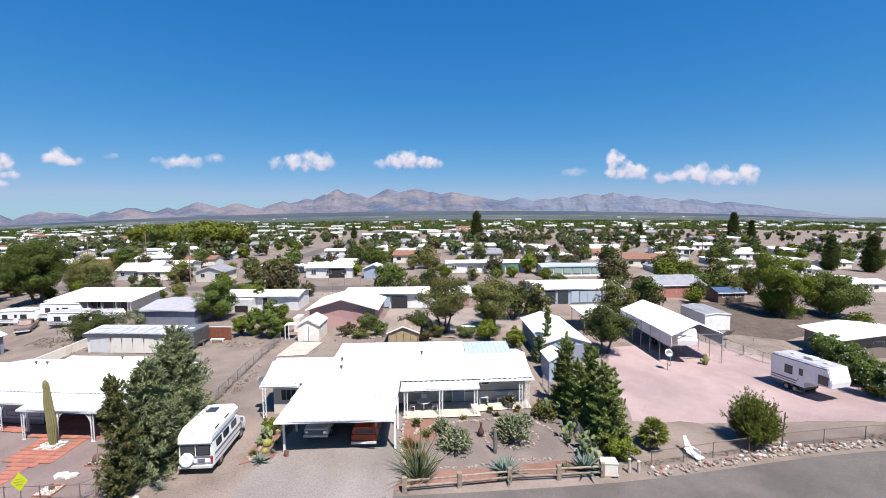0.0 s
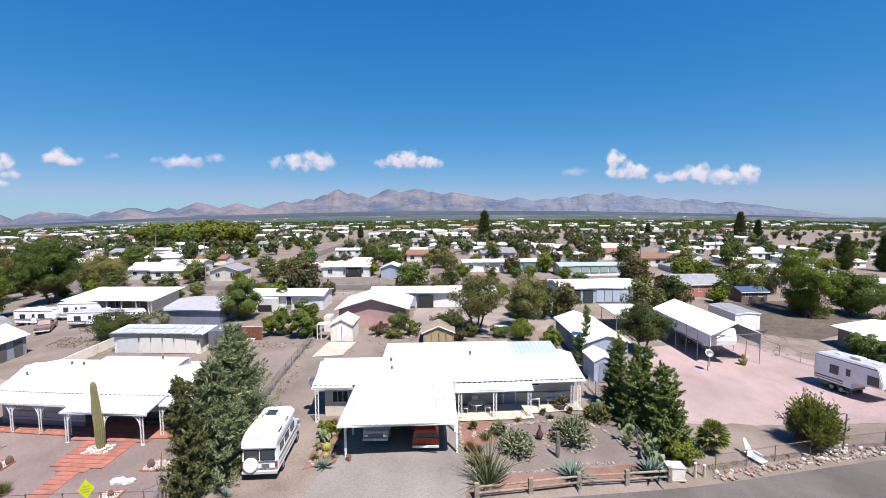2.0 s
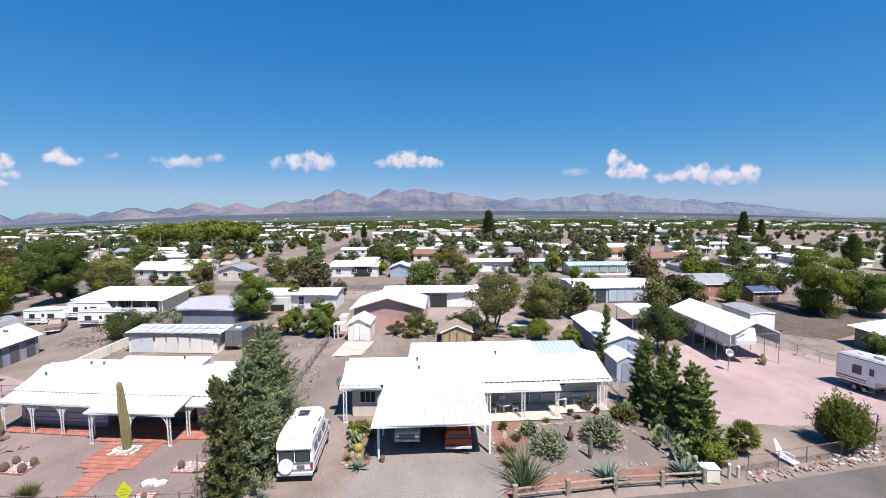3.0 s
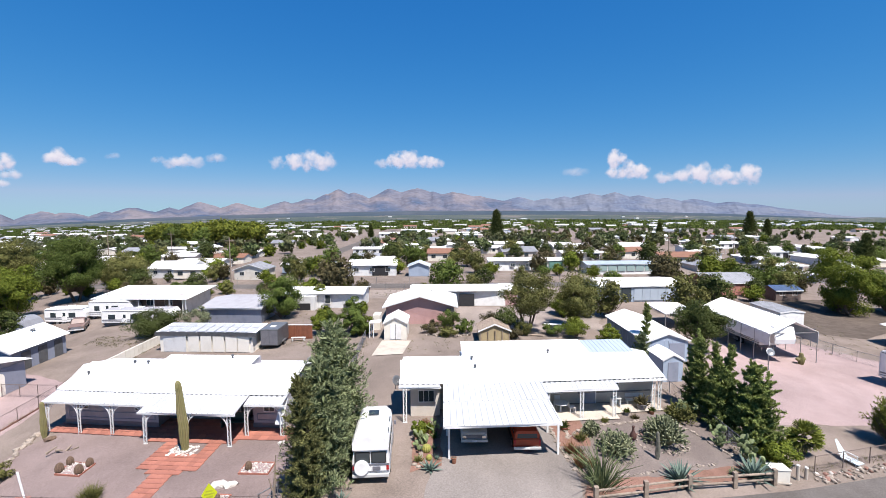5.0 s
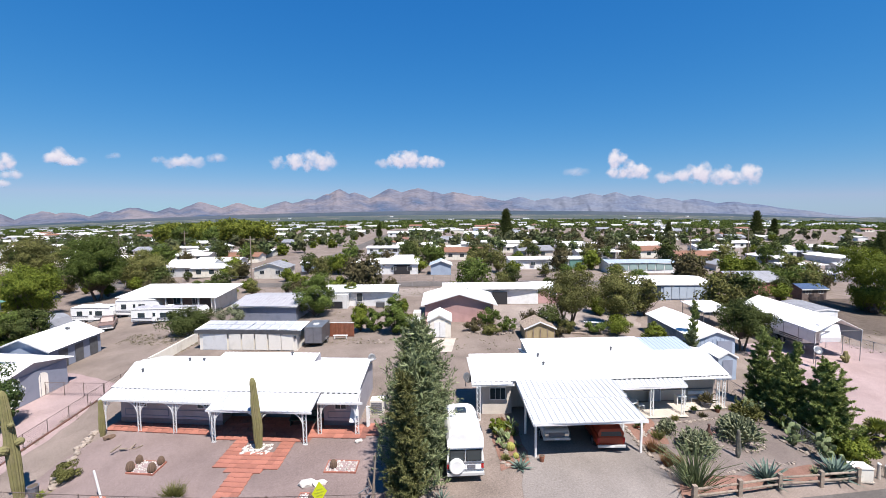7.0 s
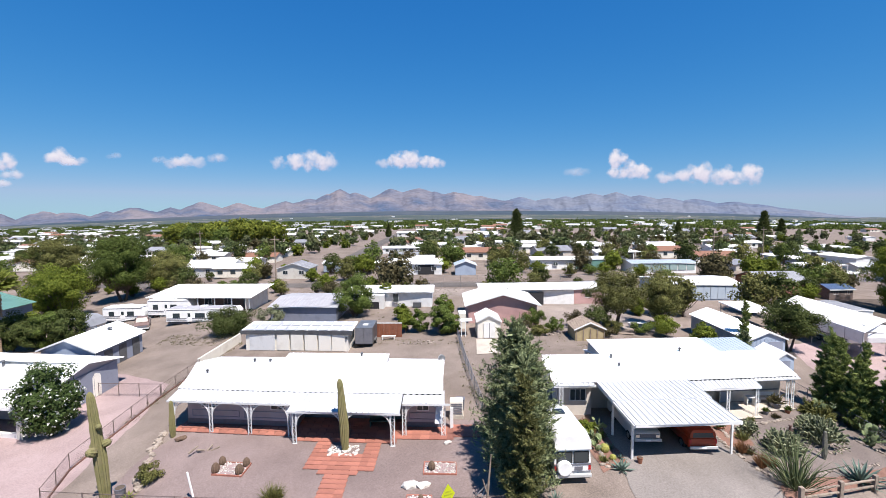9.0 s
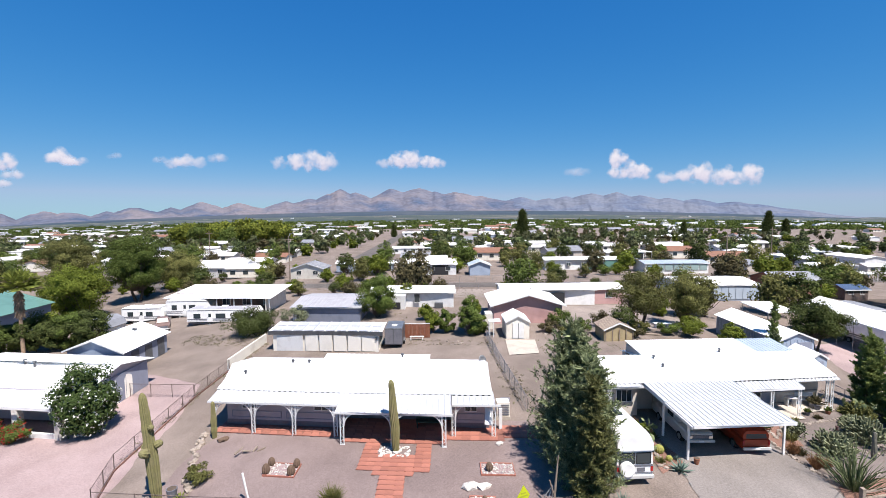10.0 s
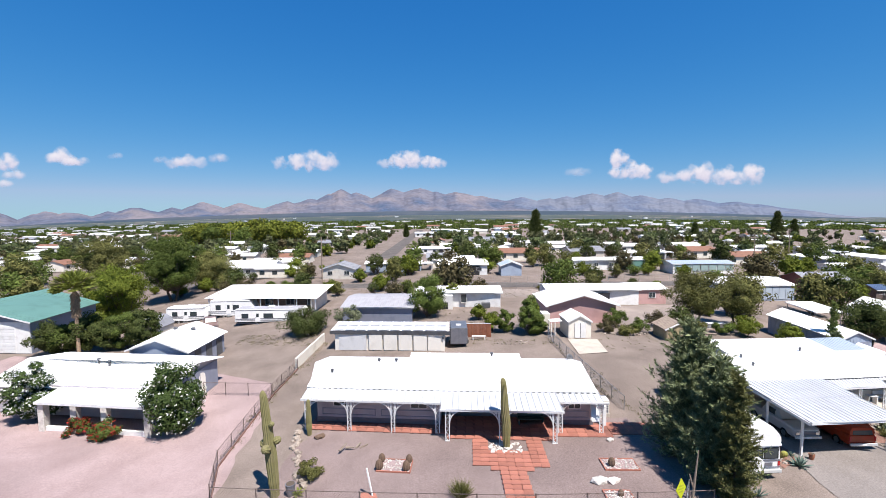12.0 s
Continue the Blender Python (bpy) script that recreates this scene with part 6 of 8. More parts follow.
for x0, x1 in ((-0.80, -0.08), (0.08, 0.80)):
    rear = part("rear_door", box(x0 - 0.06, x1 + 0.06, -0.05, -0.01, 0.62, 1.86, bevel=0.015), VANWHITE, van)
    part("rear_window", box(x0, x1, -0.075, -0.04, 1.2, 1.75, bevel=0.015), GLASS, rear)
    for q in (x0 - 0.02, x1 + 0.02):
        part("window_seal", box(q - 0.025, q + 0.025, -0.082, -0.04, 1.17, 1.78), RUBBER, rear)
    for z in (1.185, 1.765):
        part("window_seal", box(x0 + 0.005, x1 - 0.005, -0.082, -0.04, z - 0.025, z + 0.025), RUBBER, rear)
part("rear_stripe", box(-0.97, 0.97, -0.07, -0.03, 1.02, 1.10), STRIPE, van)
part("rear_stripe", box(-0.97, 0.97, -0.066, -0.03, 0.66, 0.71), STRIPE, van)
part("step_gap", box(-0.9, 0.9, -0.09, -0.03, 0.34, 0.42), RUBBER, van)
part("spare_wheel", lathe_along(-0.48, -0.30, 0.95, 0.40, 0.22), VANWHITE, van, "white spare wheel cover")
part("bumper", box(-0.98, 0.98, -0.2, -0.05, 0.42, 0.6, bevel=0.03), SILVER, van)
part("plate_bar", box(0.1, 0.52, -0.085, -0.03, 0.76, 0.96), STRIPE, van)
for x in (-0.9, 0.9):
    part("tail_lamp", box(x - 0.07, x + 0.07, -0.06, -0.02, 0.75, 1.1), REDLAMP, van)
for s in (-1, 1):
    part("side_stripe", box(s * 1.0 - 0.015, s * 1.0 + 0.015, 0.2, 4.2, 1.05, 1.18), STRIPE, van)
    part("side_stripe", box(s * 1.0 - 0.012, s * 1.0 + 0.012, 0.2, 4.2, 0.72, 0.78), STRIPE, van)
    for y0, y1 in ((0.5, 1.2), (1.5, 2.3), (2.7, 3.5)):
        part("side_window", box(s * 0.97 - 0.02, s * 0.97 + 0.02, y0, y1, 1.35, 1.8), GLASS, van)
    part("top_window", box(s * 0.90 - 0.04, s * 0.90 + 0.04, 0.5, 1.1, 2.25, 2.55), GLASS, van)
    part("top_window", box(s * 0.90 - 0.04, s * 0.90 + 0.04, 1.9, 2.5, 2.25, 2.55), GLASS, van)
    part("mirror", box(s * 1.12 - 0.08, s * 1.12 + 0.08, 4.0, 4.1, 1.3, 1.55, bevel=0.02), STRIPE, van)
    for y in (1.0, 4.2):
        wheel_on(van, s * 0.87, y)
part("windscreen", slab([(-0.8, 3.75, 1.9), (0.8, 3.75, 1.9), (0.85, 4.32, 1.5), (-0.85, 4.32, 1.5)], 0.03), GLASS, van)


def pickup(label, x, y, yaw, paint, shell_top=True, nose_out=False):
    """A pickup with its tail (or nose) towards -y."""
    p = thing("pickup_truck", label, "truck", x, y, yaw)
    if nose_out:
        part("body", loft([body_ring(0.0, 0.86, 0.5, 0.98), body_ring(0.15, 0.92, 0.45, 1.05), body_ring(1.4, 0.93, 0.45, 1.12), body_ring(5.0, 0.93, 0.45, 1.08), body_ring(5.1, 0.9, 0.5, 1.05)]), paint, p)
        part("cab", loft([body_ring(1.35, 0.84, 1.08, 1.14), body_ring(1.85, 0.82, 1.08, 1.72, 0.1), body_ring(3.0, 0.82, 1.08, 1.74, 0.1), body_ring(3.3, 0.84, 1.08, 1.3, 0.05)]), paint, p)
        part("windscreen", slab([(-0.68, 1.46, 1.24), (0.68, 1.46, 1.24), (0.62, 1.82, 1.68), (-0.62, 1.82, 1.68)], 0.03), GLASS, p)
        part("grille", box(-0.78, 0.78, -0.05, -0.005, 0.62, 0.9, bevel=0.01), STRIPE, p)
        for s in (-1, 1):
            part("headlight", box(s * 0.68 - 0.13, s * 0.68 + 0.13, -0.07, -0.03, 0.66, 0.86, bevel=0.01), CHROME, p)
    else:
        part("body", loft([body_ring(0.0, 0.88, 0.5, 1.06), body_ring(0.1, 0.93, 0.45, 1.1), body_ring(3.6, 0.93, 0.45, 1.1), body_ring(4.7, 0.9, 0.45, 0.98), body_ring(5.0, 0.84, 0.5, 0.9)]), paint, p)
        part("cab", loft([body_ring(0.05 if shell_top else 1.9, 0.85, 1.08, 1.62, 0.1), body_ring(0.4 if shell_top else 2.2, 0.84, 1.08, 1.76, 0.12), body_ring(3.0, 0.84, 1.08, 1.74, 0.12), body_ring(3.7, 0.86, 1.05, 1.12)]), paint, p)
        part("rear_window", slab([(-0.68, 0.0, 1.18), (0.68, 0.0, 1.18), (0.62, 0.08, 1.58), (-0.62, 0.08, 1.58)], 0.04), GLASS, p)
        for s in (-1, 1):
            part("tail_lamp", box(s * 0.84 - 0.06, s * 0.84 + 0.06, -0.03, 0.02, 0.72, 1.02), REDLAMP, p)
    part("bumper", box(-0.92, 0.92, -0.17, -0.06, 0.42, 0.6, bevel=0.03), SILVER, p)
    part("plate_bar", box(-0.16, 0.16, -0.19, -0.17, 0.46, 0.58), WHITE, p)
    for s in (-1, 1):
        part("side_window", box(s * 0.80 - 0.05, s * 0.80 + 0.05, 2.0, 2.8, 1.2, 1.6), GLASS, p)
        for y_ in (0.95, 4.0):
            wheel_on(p, s * 0.82, y_)
    return p


pickup("silver pickup truck parked nose-out in the carport", -9.75, 28.7, 0, SILVER, nose_out=True)
pickup("red-orange pickup with camper shell parked under the carport", -6.3, 27.5, 0, ORANGE)
pickup("brown pickup parked beside the old caravans", -67.4, 57.6, 30, TAUPE, nose_out=True)


def caravan(name, label, x, y, yaw, length, h=2.9, fifth=False, hitch=True, windows=((0.9, 1.7), (3.6, 4.6)), door_at=2.6, size=1.0, z=0.0):
    """A travel trailer, its long side along +x from the base; the near side faces -y. fifth: with a raised forward berth."""
    c = thing(name, label, "caravan", x, y, yaw, size, z=z)
    w = 2.4
    if fifth:
        ring = [(0, 0.75), (length - 2.4, 0.75), (length - 2.2, 1.5), (length, 1.55), (length + 0.1, 2.1), (length - 0.3, h), (0.12, h), (0, h - 0.15)]
    else:
        ring = [(0.05, 0.62), (length * 0.5, 0.55), (length - 0.35, 0.85), (length, 1.3), (length - 0.02, 2.0), (length - 0.6, h - 0.1), (length - 0.8, h), (0.15, h), (0, h - 0.15)]
    bm = bmesh.new()
    n = len(ring)
    lo, hi = [bm.verts.new((a, 0, b)) for a, b in ring], [bm.verts.new((a, w, b)) for a, b in ring]
    bm.faces.new(lo), bm.faces.new(hi[::-1])
    for i in range(n):
        j = (i + 1) % n
        bm.faces.new((lo[j], lo[i], hi[i], hi[j]))
    bmesh.ops.bevel(bm, geom=[e for e in bm.edges if abs(e.verts[0].co.y - e.verts[1].co.y) < 0.01], offset=0.07, segments=2, affect="EDGES")
    part("body", bm, VANWHITE, c)
    part("roof_skin", box(0.2, length - 0.5, 0.1, w - 0.1, h, h + 0.03), ROOF_LILAC if fifth and hitch else ROOF_OLD, c)
    part("air_conditioner", box(length * 0.45, length * 0.45 + 0.9, w / 2 - 0.4, w / 2 + 0.4, h + 0.03, h + 0.3, bevel=0.06), WHITE, c)
    for q in (0.2, 0.75):
        part("roof_vent", box(length * q, length * q + 0.4, w / 2 - 0.2, w / 2 + 0.2, h + 0.03, h + 0.15, bevel=0.03), WHITE, c)
    for a, b in windows:
        part("window", box(a, b, -0.03, 0.0, 0.50 * h, 0.76 * h, bevel=0.01), GLASS, c)
    d = part("door", box(door_at, door_at + 0.68, -0.03, 0.0, 0.78, 0.86 * h, bevel=0.01), VANWHITE, c)
    part("door_window", box(door_at + 0.15, door_at + 0.53, -0.045, -0.03, 0.56 * h, 0.76 * h), GLASS, d)
    part("handle", box(door_at + 0.06, door_at + 0.12, -0.07, -0.03, 1.35, 1.5), CHROME, d)
    for z0, z1 in ((1.15, 1.28), (0.95, 1.02)):
        bm = box(0.1, door_at - 0.05, -0.022, 0.0, z0, z1)
        box(door_at + 0.73, length - (2.4 if fifth else 0.5), -0.022, 0.0, z0, z1, bm)
        part("stripe", bm, STRIPE, c)
    part("roof_trim", box(0.15, length - 0.35, -0.03, 0.0, h - 0.2, h - 0.12), STRIPE, c)
    part("corner_strip", box(0.0, 0.06, -0.02, 0.0, 0.8, h - 0.2), SILVER, c)
    part("step", box(door_at + 0.05, door_at + 0.63, -0.32, -0.02, 0.38, 0.44, bevel=0.01), STEEL, c)
    part("chassis", box(0.1, length - (2.6 if fifth else 0.6), 0.2, w - 0.2, 0.42, 0.62), STRIPE, c)
    for s in (0.14, w - 0.14):
        for q in (-0.42, 0.42):
            bm = lathe([(0.2, -0.11), (0.33, -0.11), (0.35, -0.05), (0.35, 0.05), (0.33, 0.11), (0.2, 0.11)], 18)
            for v in bm.verts:
                v.co = Vector((v.co.x + length * 0.36 + q, v.co.z + s, v.co.y + 0.35))
            t = part("wheel", bm, RUBBER, c)
            part("rim", rod((length * 0.36 + q, s - 0.12, 0.35), (length * 0.36 + q, s + 0.12, 0.35), 0.2, 0.2, 12), STEEL, t)
    if fifth:
        for s in (0.5, w - 0.5):
            part("landing_leg", box(length - 2.7, length - 2.6, s - 0.05, s + 0.05, 0, 0.8), STEEL, c)
    elif hitch:
        bm = rod((length - 0.5, 0.3, 0.5), (length + 0.9, w / 2, 0.5), 0.05)
        rod((length - 0.5, w - 0.3, 0.5), (length + 0.9, w / 2, 0.5), 0.05, bm=bm)
        part("drawbar", bm, STEEL, c)
        part("gas_bottle", lathe([(0.1, 0.55), (0.16, 0.6), (0.16, 0.95), (0.08, 1.05)], 12, bm=None), WHITE, c).location = (length + 0.3, w / 2, 0)
        part("jack", rod((length + 0.7, w / 2, 0), (length + 0.7, w / 2, 0.7), 0.04), STEEL, c)
    return c


caravan("fifth_wheel_caravan", "white fifth-wheel caravan with dark stripes parked on pink gravel", 32.5, 35.9, -76, 5.7, 3.35, True, windows=((1.4, 2.2), (4.6, 5.5)), door_at=2.7, size=0.98)
fw = caravan("fifth_wheel_caravan", "white fifth-wheel caravan parked under the tall shelter", 26.4, 54.6, -90, 9.4, 3.4, True, windows=((1.0, 2.0), (4.0, 5.4)), size=1.0)
part("nose_window", box(9.3, 9.36, 0.5, 1.9, 2.1, 2.6), STRIPE, fw)
part("nose_stripe", box(9.36, 9.40, 0.15, 2.25, 1.72, 1.84), STRIPE, fw)
caravan("fifth_wheel_caravan", "white fifth-wheel caravan parked behind the gravel yard", -65.2, 60.6, 2, 10.2, 2.65, True, windows=((1.0, 2.0), (4.2, 5.6), (8.2, 9.2)), door_at=3.0)
caravan("travel_trailer", "old tan and white travel trailer beside the brown pickup", -77.5, 61.5, 3, 6.2, 2.6)
caravan("travel_trailer", "white motor caravan beside the long awning", -72.0, 65.5, 2, 7.0, 3.0)

# the closed cargo trailer
ct = thing("cargo_trailer", "grey enclosed cargo trailer beside the garage", "trailer", -33.1, 51.5)
part("body", box(-1.05, 1.05, 0, 3.8, 0.45, 2.4, bevel=0.05), GREYMETAL, ct)
part("roof", box(-1.0, 1.0, 0.05, 3.75, 2.4, 2.46), STEEL, ct)
part("roof_hatch", box(-0.3, 0.3, 1.2, 1.8, 2.46, 2.54), WHITE, ct)
for x in (-0.52, 0.52):
    part("rear_door", box(x - 0.48, x + 0.48, -0.03, 0.0, 0.55, 2.3), STRIPE, ct)
for s in (-1, 1):
    part("fender", box(s * 1.12 - 0.1, s * 1.12 + 0.1, 1.2, 2.5, 0.6, 0.75, bevel=0.02), STEEL, ct)
    wheel_on(ct, s * 1.12, 1.85, 0.34)

# the bare car-hauler frame behind the shelter
fl = thing("flatbed_trailer", "empty dark steel car-hauler trailer", "trailer", 37.6, 51.6, 20)
for x in (-0.9, 0.9):
    part("side_beam", box(x - 0.06, x + 0.06, 0, 4.2, 0.5, 0.62), STRIPE, fl)
for i in range(5):
    part("cross_beam", box(-0.84, 0.84, 0.2 + i * 0.95, 0.3 + i * 0.95, 0.5, 0.58), STRIPE, fl)
part("ramp", slab([(-0.8, -0.1, 0.7), (0.8, -0.1, 0.7), (0.8, -0.9, 1.5), (-0.8, -0.9, 1.5)], 0.06), STRIPE, fl)
for s in (-1, 1):
    wheel_on(fl, s * 1.05, 2.1, 0.33, 0.2)

# ---- the back streets ----
def mobile(label, x0, x1, y0, y1, eave, peak, wall, roof, along="x", windows=3, door_at=None, over=0.35, name="mobile_home", z0=0.0, trim=WHITE):
    h = gabled(name, label, "house", x0, x1, y0, y1, eave, peak, wall, roof, along, over, 0.6, True, trim)
    w = (x1 - x0) / max(1, windows)
    for i in range(windows):
        c = x0 + w * (i + 0.5)
        if door_at is not None and abs(c - door_at) < 1.2:
            continue
        window(h, c - 0.6, c + 0.6, y0, 1.15, 2.05)
    if door_at is not None:
        door(h, door_at - 0.48, door_at + 0.48, y0, 0.15, 2.2, CREAM, False)
    return h


aw = thing("long_house", "long white-roofed house with an open awning on posts", "house", -65, 75, laid=True)
# brown wall colour, darkened to carry the shade under the awning
part("wall", shell(-74.5, -56.4, 72.6, 79.6, 0, 2.9), mat("porch_shaded_brown_wall", (0.15, 0.10, 0.08), 0.8, (0.10, 0.07, 0.055), 1.5), aw)
part("end_wall", box(-56.4, -56.3, 69.8, 79.6, 0, 2.75), CREAM, aw)
panels(aw, -75.2, -55.2, 69.4, 2.62, 80.2, 3.25, ROOF, 0.6, joined=True)
for i in range(7):
    part("post", box(-74.6 + i * 3.15, -74.45 + i * 3.15, 69.7, 69.85, 0, 2.62), WHITE, aw)
for i in range(5):
    window(aw, -73.0 + i * 3.8, -71.6 + i * 3.8, 72.6, 1.0, 2.1)
mobile("low building with a flat grey roof", -49.8, -39.6, 64.6, 75.5, 2.3, 2.9, SLATE, ROOF_LILAC, windows=0)
wm = mobile("white mobile home with a lean-to porch", -39.5, -25.6, 75.0, 81.5, 2.6, 3.2, WHITE, ROOF, windows=0)
window(wm, -32.2, -31.3, 75.0, 0.9, 2.3, bars=0)
part("bay", box(-37.6, -33.6, 73.4, 75.0, 0, 2.3), WHITE, wm)
# the bay is solid; its shaded opening is a black sheet
part("dark_opening", box(-36.9, -34.4, 73.36, 73.4, 0.05, 1.2), DARK, wm)
part("cooler", box(-28.8, -27.4, 74.0, 74.9, 0.1, 0.9, bevel=0.03), GREYMETAL, wm)
lw = mobile("long white workshop with a black plate for its open bay", -17.3, -1.0, 76.0, 83.0, 2.7, 3.2, WHITE, ROOF, windows=0)
# shaded inside of the bay, painted as a black plate on the wall
part("open_bay", box(-9.0, -6.4, 75.94, 76.0, 0.05, 2.2), DARK, lw)
for i in range(6):
    part("wall_panel", box(-16.8 + i * 1.25, -15.65 + i * 1.25, 75.96, 76.0, 0.3, 2.3), SKYBLUE, lw)
mobile("pink shed with white roof at the workshop's end", -0.9, 4.5, 76.5, 83.5, 2.7, 3.2, PINK, ROOF, windows=1, name="pink_shed")
mr = mobile("pale blue-grey mobile home with white roof and dark doors", 16.9, 33.4, 77.5, 88.5, 2.9, 3.5, SKYBLUE, ROOF, windows=0)
for x in (18.4, 20.8):
    part("dark_door", box(x, x + 1.9, 77.44, 77.5, 0.1, 2.6), GLASS, mr)
for i in range(6):
    part("wall_panel", box(23.3 + i * 1.6, 24.8 + i * 1.6, 77.45, 77.5, 0.3, 2.5), ROOF_BLUE, mr)
fc = thing("canopy", "flat white metal canopy on steel posts", "carport", 21, 60, laid=True)
part("roof", slab([(18.8, 57.0, 2.55), (24.2, 57.0, 2.55), (24.2, 63.5, 2.75), (18.8, 63.5, 2.75)], 0.12), ROOF, fc)
for x, y in ((19.1, 57.3), (23.9, 57.3), (19.1, 63.2), (23.9, 63.2)):
    part("post", rod((x, y, 0), (x, y, 2.5), 0.06), STEEL, fc)
mobile("brick-red house with a grey gabled roof", 41.5, 53.5, 82.0, 91.0, 2.6, 4.0, mat("red_brick_wall", (0.34, 0.15, 0.12), 0.85, (0.26, 0.12, 0.10), 2.0), ROOF_GREY, windows=3, name="brick_house")
mobile("dark hut with a bright blue roof", 52.5, 58.5, 75.5, 80.0, 2.1, 2.7, BROWNSTEEL, ROOF_BLUE2, windows=2, name="hut")
bt = mobile("pale blue storage cabin with white end", 37.4, 41.8, 56.4, 63.5, 2.35, 2.55, WHITE, ROOF_GREY, "y", windows=0, name="storage_cabin", over=0.1)
part("white_door", box(38.4, 40.6, 56.34, 56.4, 0.05, 2.0), WHITE, bt)
gn = mobile("dark-walled house with a large green metal roof", -108.0, -88.2, 46.0, 58.2, 4.1, 6.1, SLATE, ROOF_GREEN, "y", windows=0, name="green_roofed_house", over=0.5)
part("front_cladding", box(-107.9, -88.3, 45.93, 46.0, 0.05, 4.0), WHITE, gn)
rd = part("roller_door", box(-99.5, -90.6, 45.86, 45.93, 0.05, 3.6), WHITE, gn)
for i in range(8):
    part("slat", box(-99.4, -90.7, 45.83, 45.86, 0.12 + i * 0.43, 0.46 + i * 0.43), WHITE, rd)
for y in (48.5, 51.2):
    window_side(gn, -88.2, y, y + 1.1, 1.4, 2.6, 1)
ar = thing("arched_shed", "cream barrel-roofed garden shed", "shed", -74.6, 52.4)
part("body", loft([[(-1.5, y, 0), (1.5, y, 0), (1.6, y, 1.7), (1.1, y, 2.5), (0.4, y, 2.85), (-0.4, y, 2.85), (-1.1, y, 2.5), (-1.6, y, 1.7)] for y in (0, 3.5)]), CREAM, ar)
part("roof", loft([[(x, y, z) for x, z in ((-1.7, 1.68), (-1.15, 2.53), (-0.42, 2.89), (0.42, 2.89), (1.15, 2.53), (1.7, 1.68), (1.75, 1.75), (1.2, 2.62), (0.45, 3.0), (-0.45, 3.0), (-1.2, 2.62), (-1.75, 1.75))] for y in (-0.1, 3.6)]), ROOF_GREY, ar)
mobile("white cross-gabled house on the back street", -93.5, -80.0, 112.5, 121.0, 2.7, 4.2, WHITE, ROOF, windows=3)
mobile("grey-roofed cottage with a carport", -65.5, -57.0, 109.0, 116.0, 2.6, 3.9, CREAM, ROOF_GREY, "y", windows=2, name="cottage")
cw = mobile("white house with a black plate for its deep carport", -36.5, -24.0, 115.0, 123.0, 2.8, 3.8, WHITE, ROOF, windows=3)
# black plate for the carport's shade; the wall behind is closed
part("carport_opening", box(-30.2, -26.0, 114.95, 115.0, 0.05, 2.5), DARK, cw)
mobile("pale blue garden shed on the back street", -20.6, -15.4, 113.5, 119.0, 2.6, 3.6, SKYBLUE, ROOF_BLUE, "y", windows=0, name="garden_shed")
gr = mobile("white mobile home with green porch screens", 1.0, 23.0, 123.0, 130.0, 2.8, 3.3, WHITE, ROOF, windows=5)
for x in (13.6, 18.0):
    part("green_screen", box(x, x + 3.8, 122.9, 123.0, 0.2, 2.5), ROOF_GREEN, gr)
gl = mobile("mobile home with a long glazed porch", 26.0, 45.0, 113.5, 121.0, 2.7, 3.2, WHITE, ROOF_BLUE, windows=0)
for i in range(7):
    part("porch_glass", box(26.6 + i * 2.6, 28.9 + i * 2.6, 113.42, 113.5, 0.9, 2.4), glassy("greenish_glass", (0.25, 0.33, 0.32), 0.2) if i == 0 else bpy.data.materials["greenish_glass"], gl)

# farther homes: five kinds, repeated along the streets
KINDS = []


def far_home(label, w, d, eave, peak, wall, roof, dark_port):
    h = thing("mobile_home", label, "house", -260, 140 + 14 * len(KINDS), group="homes of the back streets")
    part("wall", gable_shell(-w / 2, w / 2, 0, d, 0, eave, peak, along="x"), wall, h)
    for y0, y1, s in ((-0.4, d / 2, 1), (d + 0.4, d / 2, -1)):
        k = (peak - eave) / (d / 2)
        part("roof", slab([(-w / 2 - 0.4, y0, eave - 0.4 * k + 0.1), (w / 2 + 0.4, y0, eave - 0.4 * k + 0.1), (w / 2 + 0.4, y1, peak + 0.1), (-w / 2 - 0.4, y1, peak + 0.1)][::s], 0.12), roof, h)
    for i in range(3):
        c = -w / 2 + w * (i + 0.5) / 3.6
        part("window", box(c - 0.7, c + 0.7, -0.06, 0.0, 1.0, 2.1), GLASS, h)
    if dark_port:
        part("carport_roof", box(w / 2 + 0.05, w / 2 + 3.6, 0.2, d * 0.8, eave - 0.15, eave), roof, h)
        for x, y in ((w / 2 + 3.4, 0.4), (w / 2 + 3.4, d * 0.75)):
            part("post", box(x - 0.08, x + 0.08, y - 0.08, y + 0.08, 0, eave - 0.15), WHITE, h)
        # black plate on the closed wall, painting a shaded porch
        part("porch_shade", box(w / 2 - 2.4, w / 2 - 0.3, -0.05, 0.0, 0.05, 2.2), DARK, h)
    KINDS.append(h)


far_home("white mobile home with a white metal roof", 15, 7, 2.7, 3.4, WHITE, ROOF, True)
far_home("cream mobile home with a weathered white roof", 13, 7.5, 2.7, 3.6, CREAM, ROOF_OLD, False)
far_home("pale blue mobile home with a light roof", 17, 5.5, 2.7, 3.2, SKYBLUE, ROOF, True)
far_home("tan house with a grey roof", 12, 9, 2.8, 4.2, BEIGE, ROOF_GREY, False)
far_home("low house with a reddish brown roof", 14, 8, 2.7, 4.0, CREAM, ROOF_TILE, False)

# farther trees: kinds to repeat
TREES, FAR_TREES = [], []
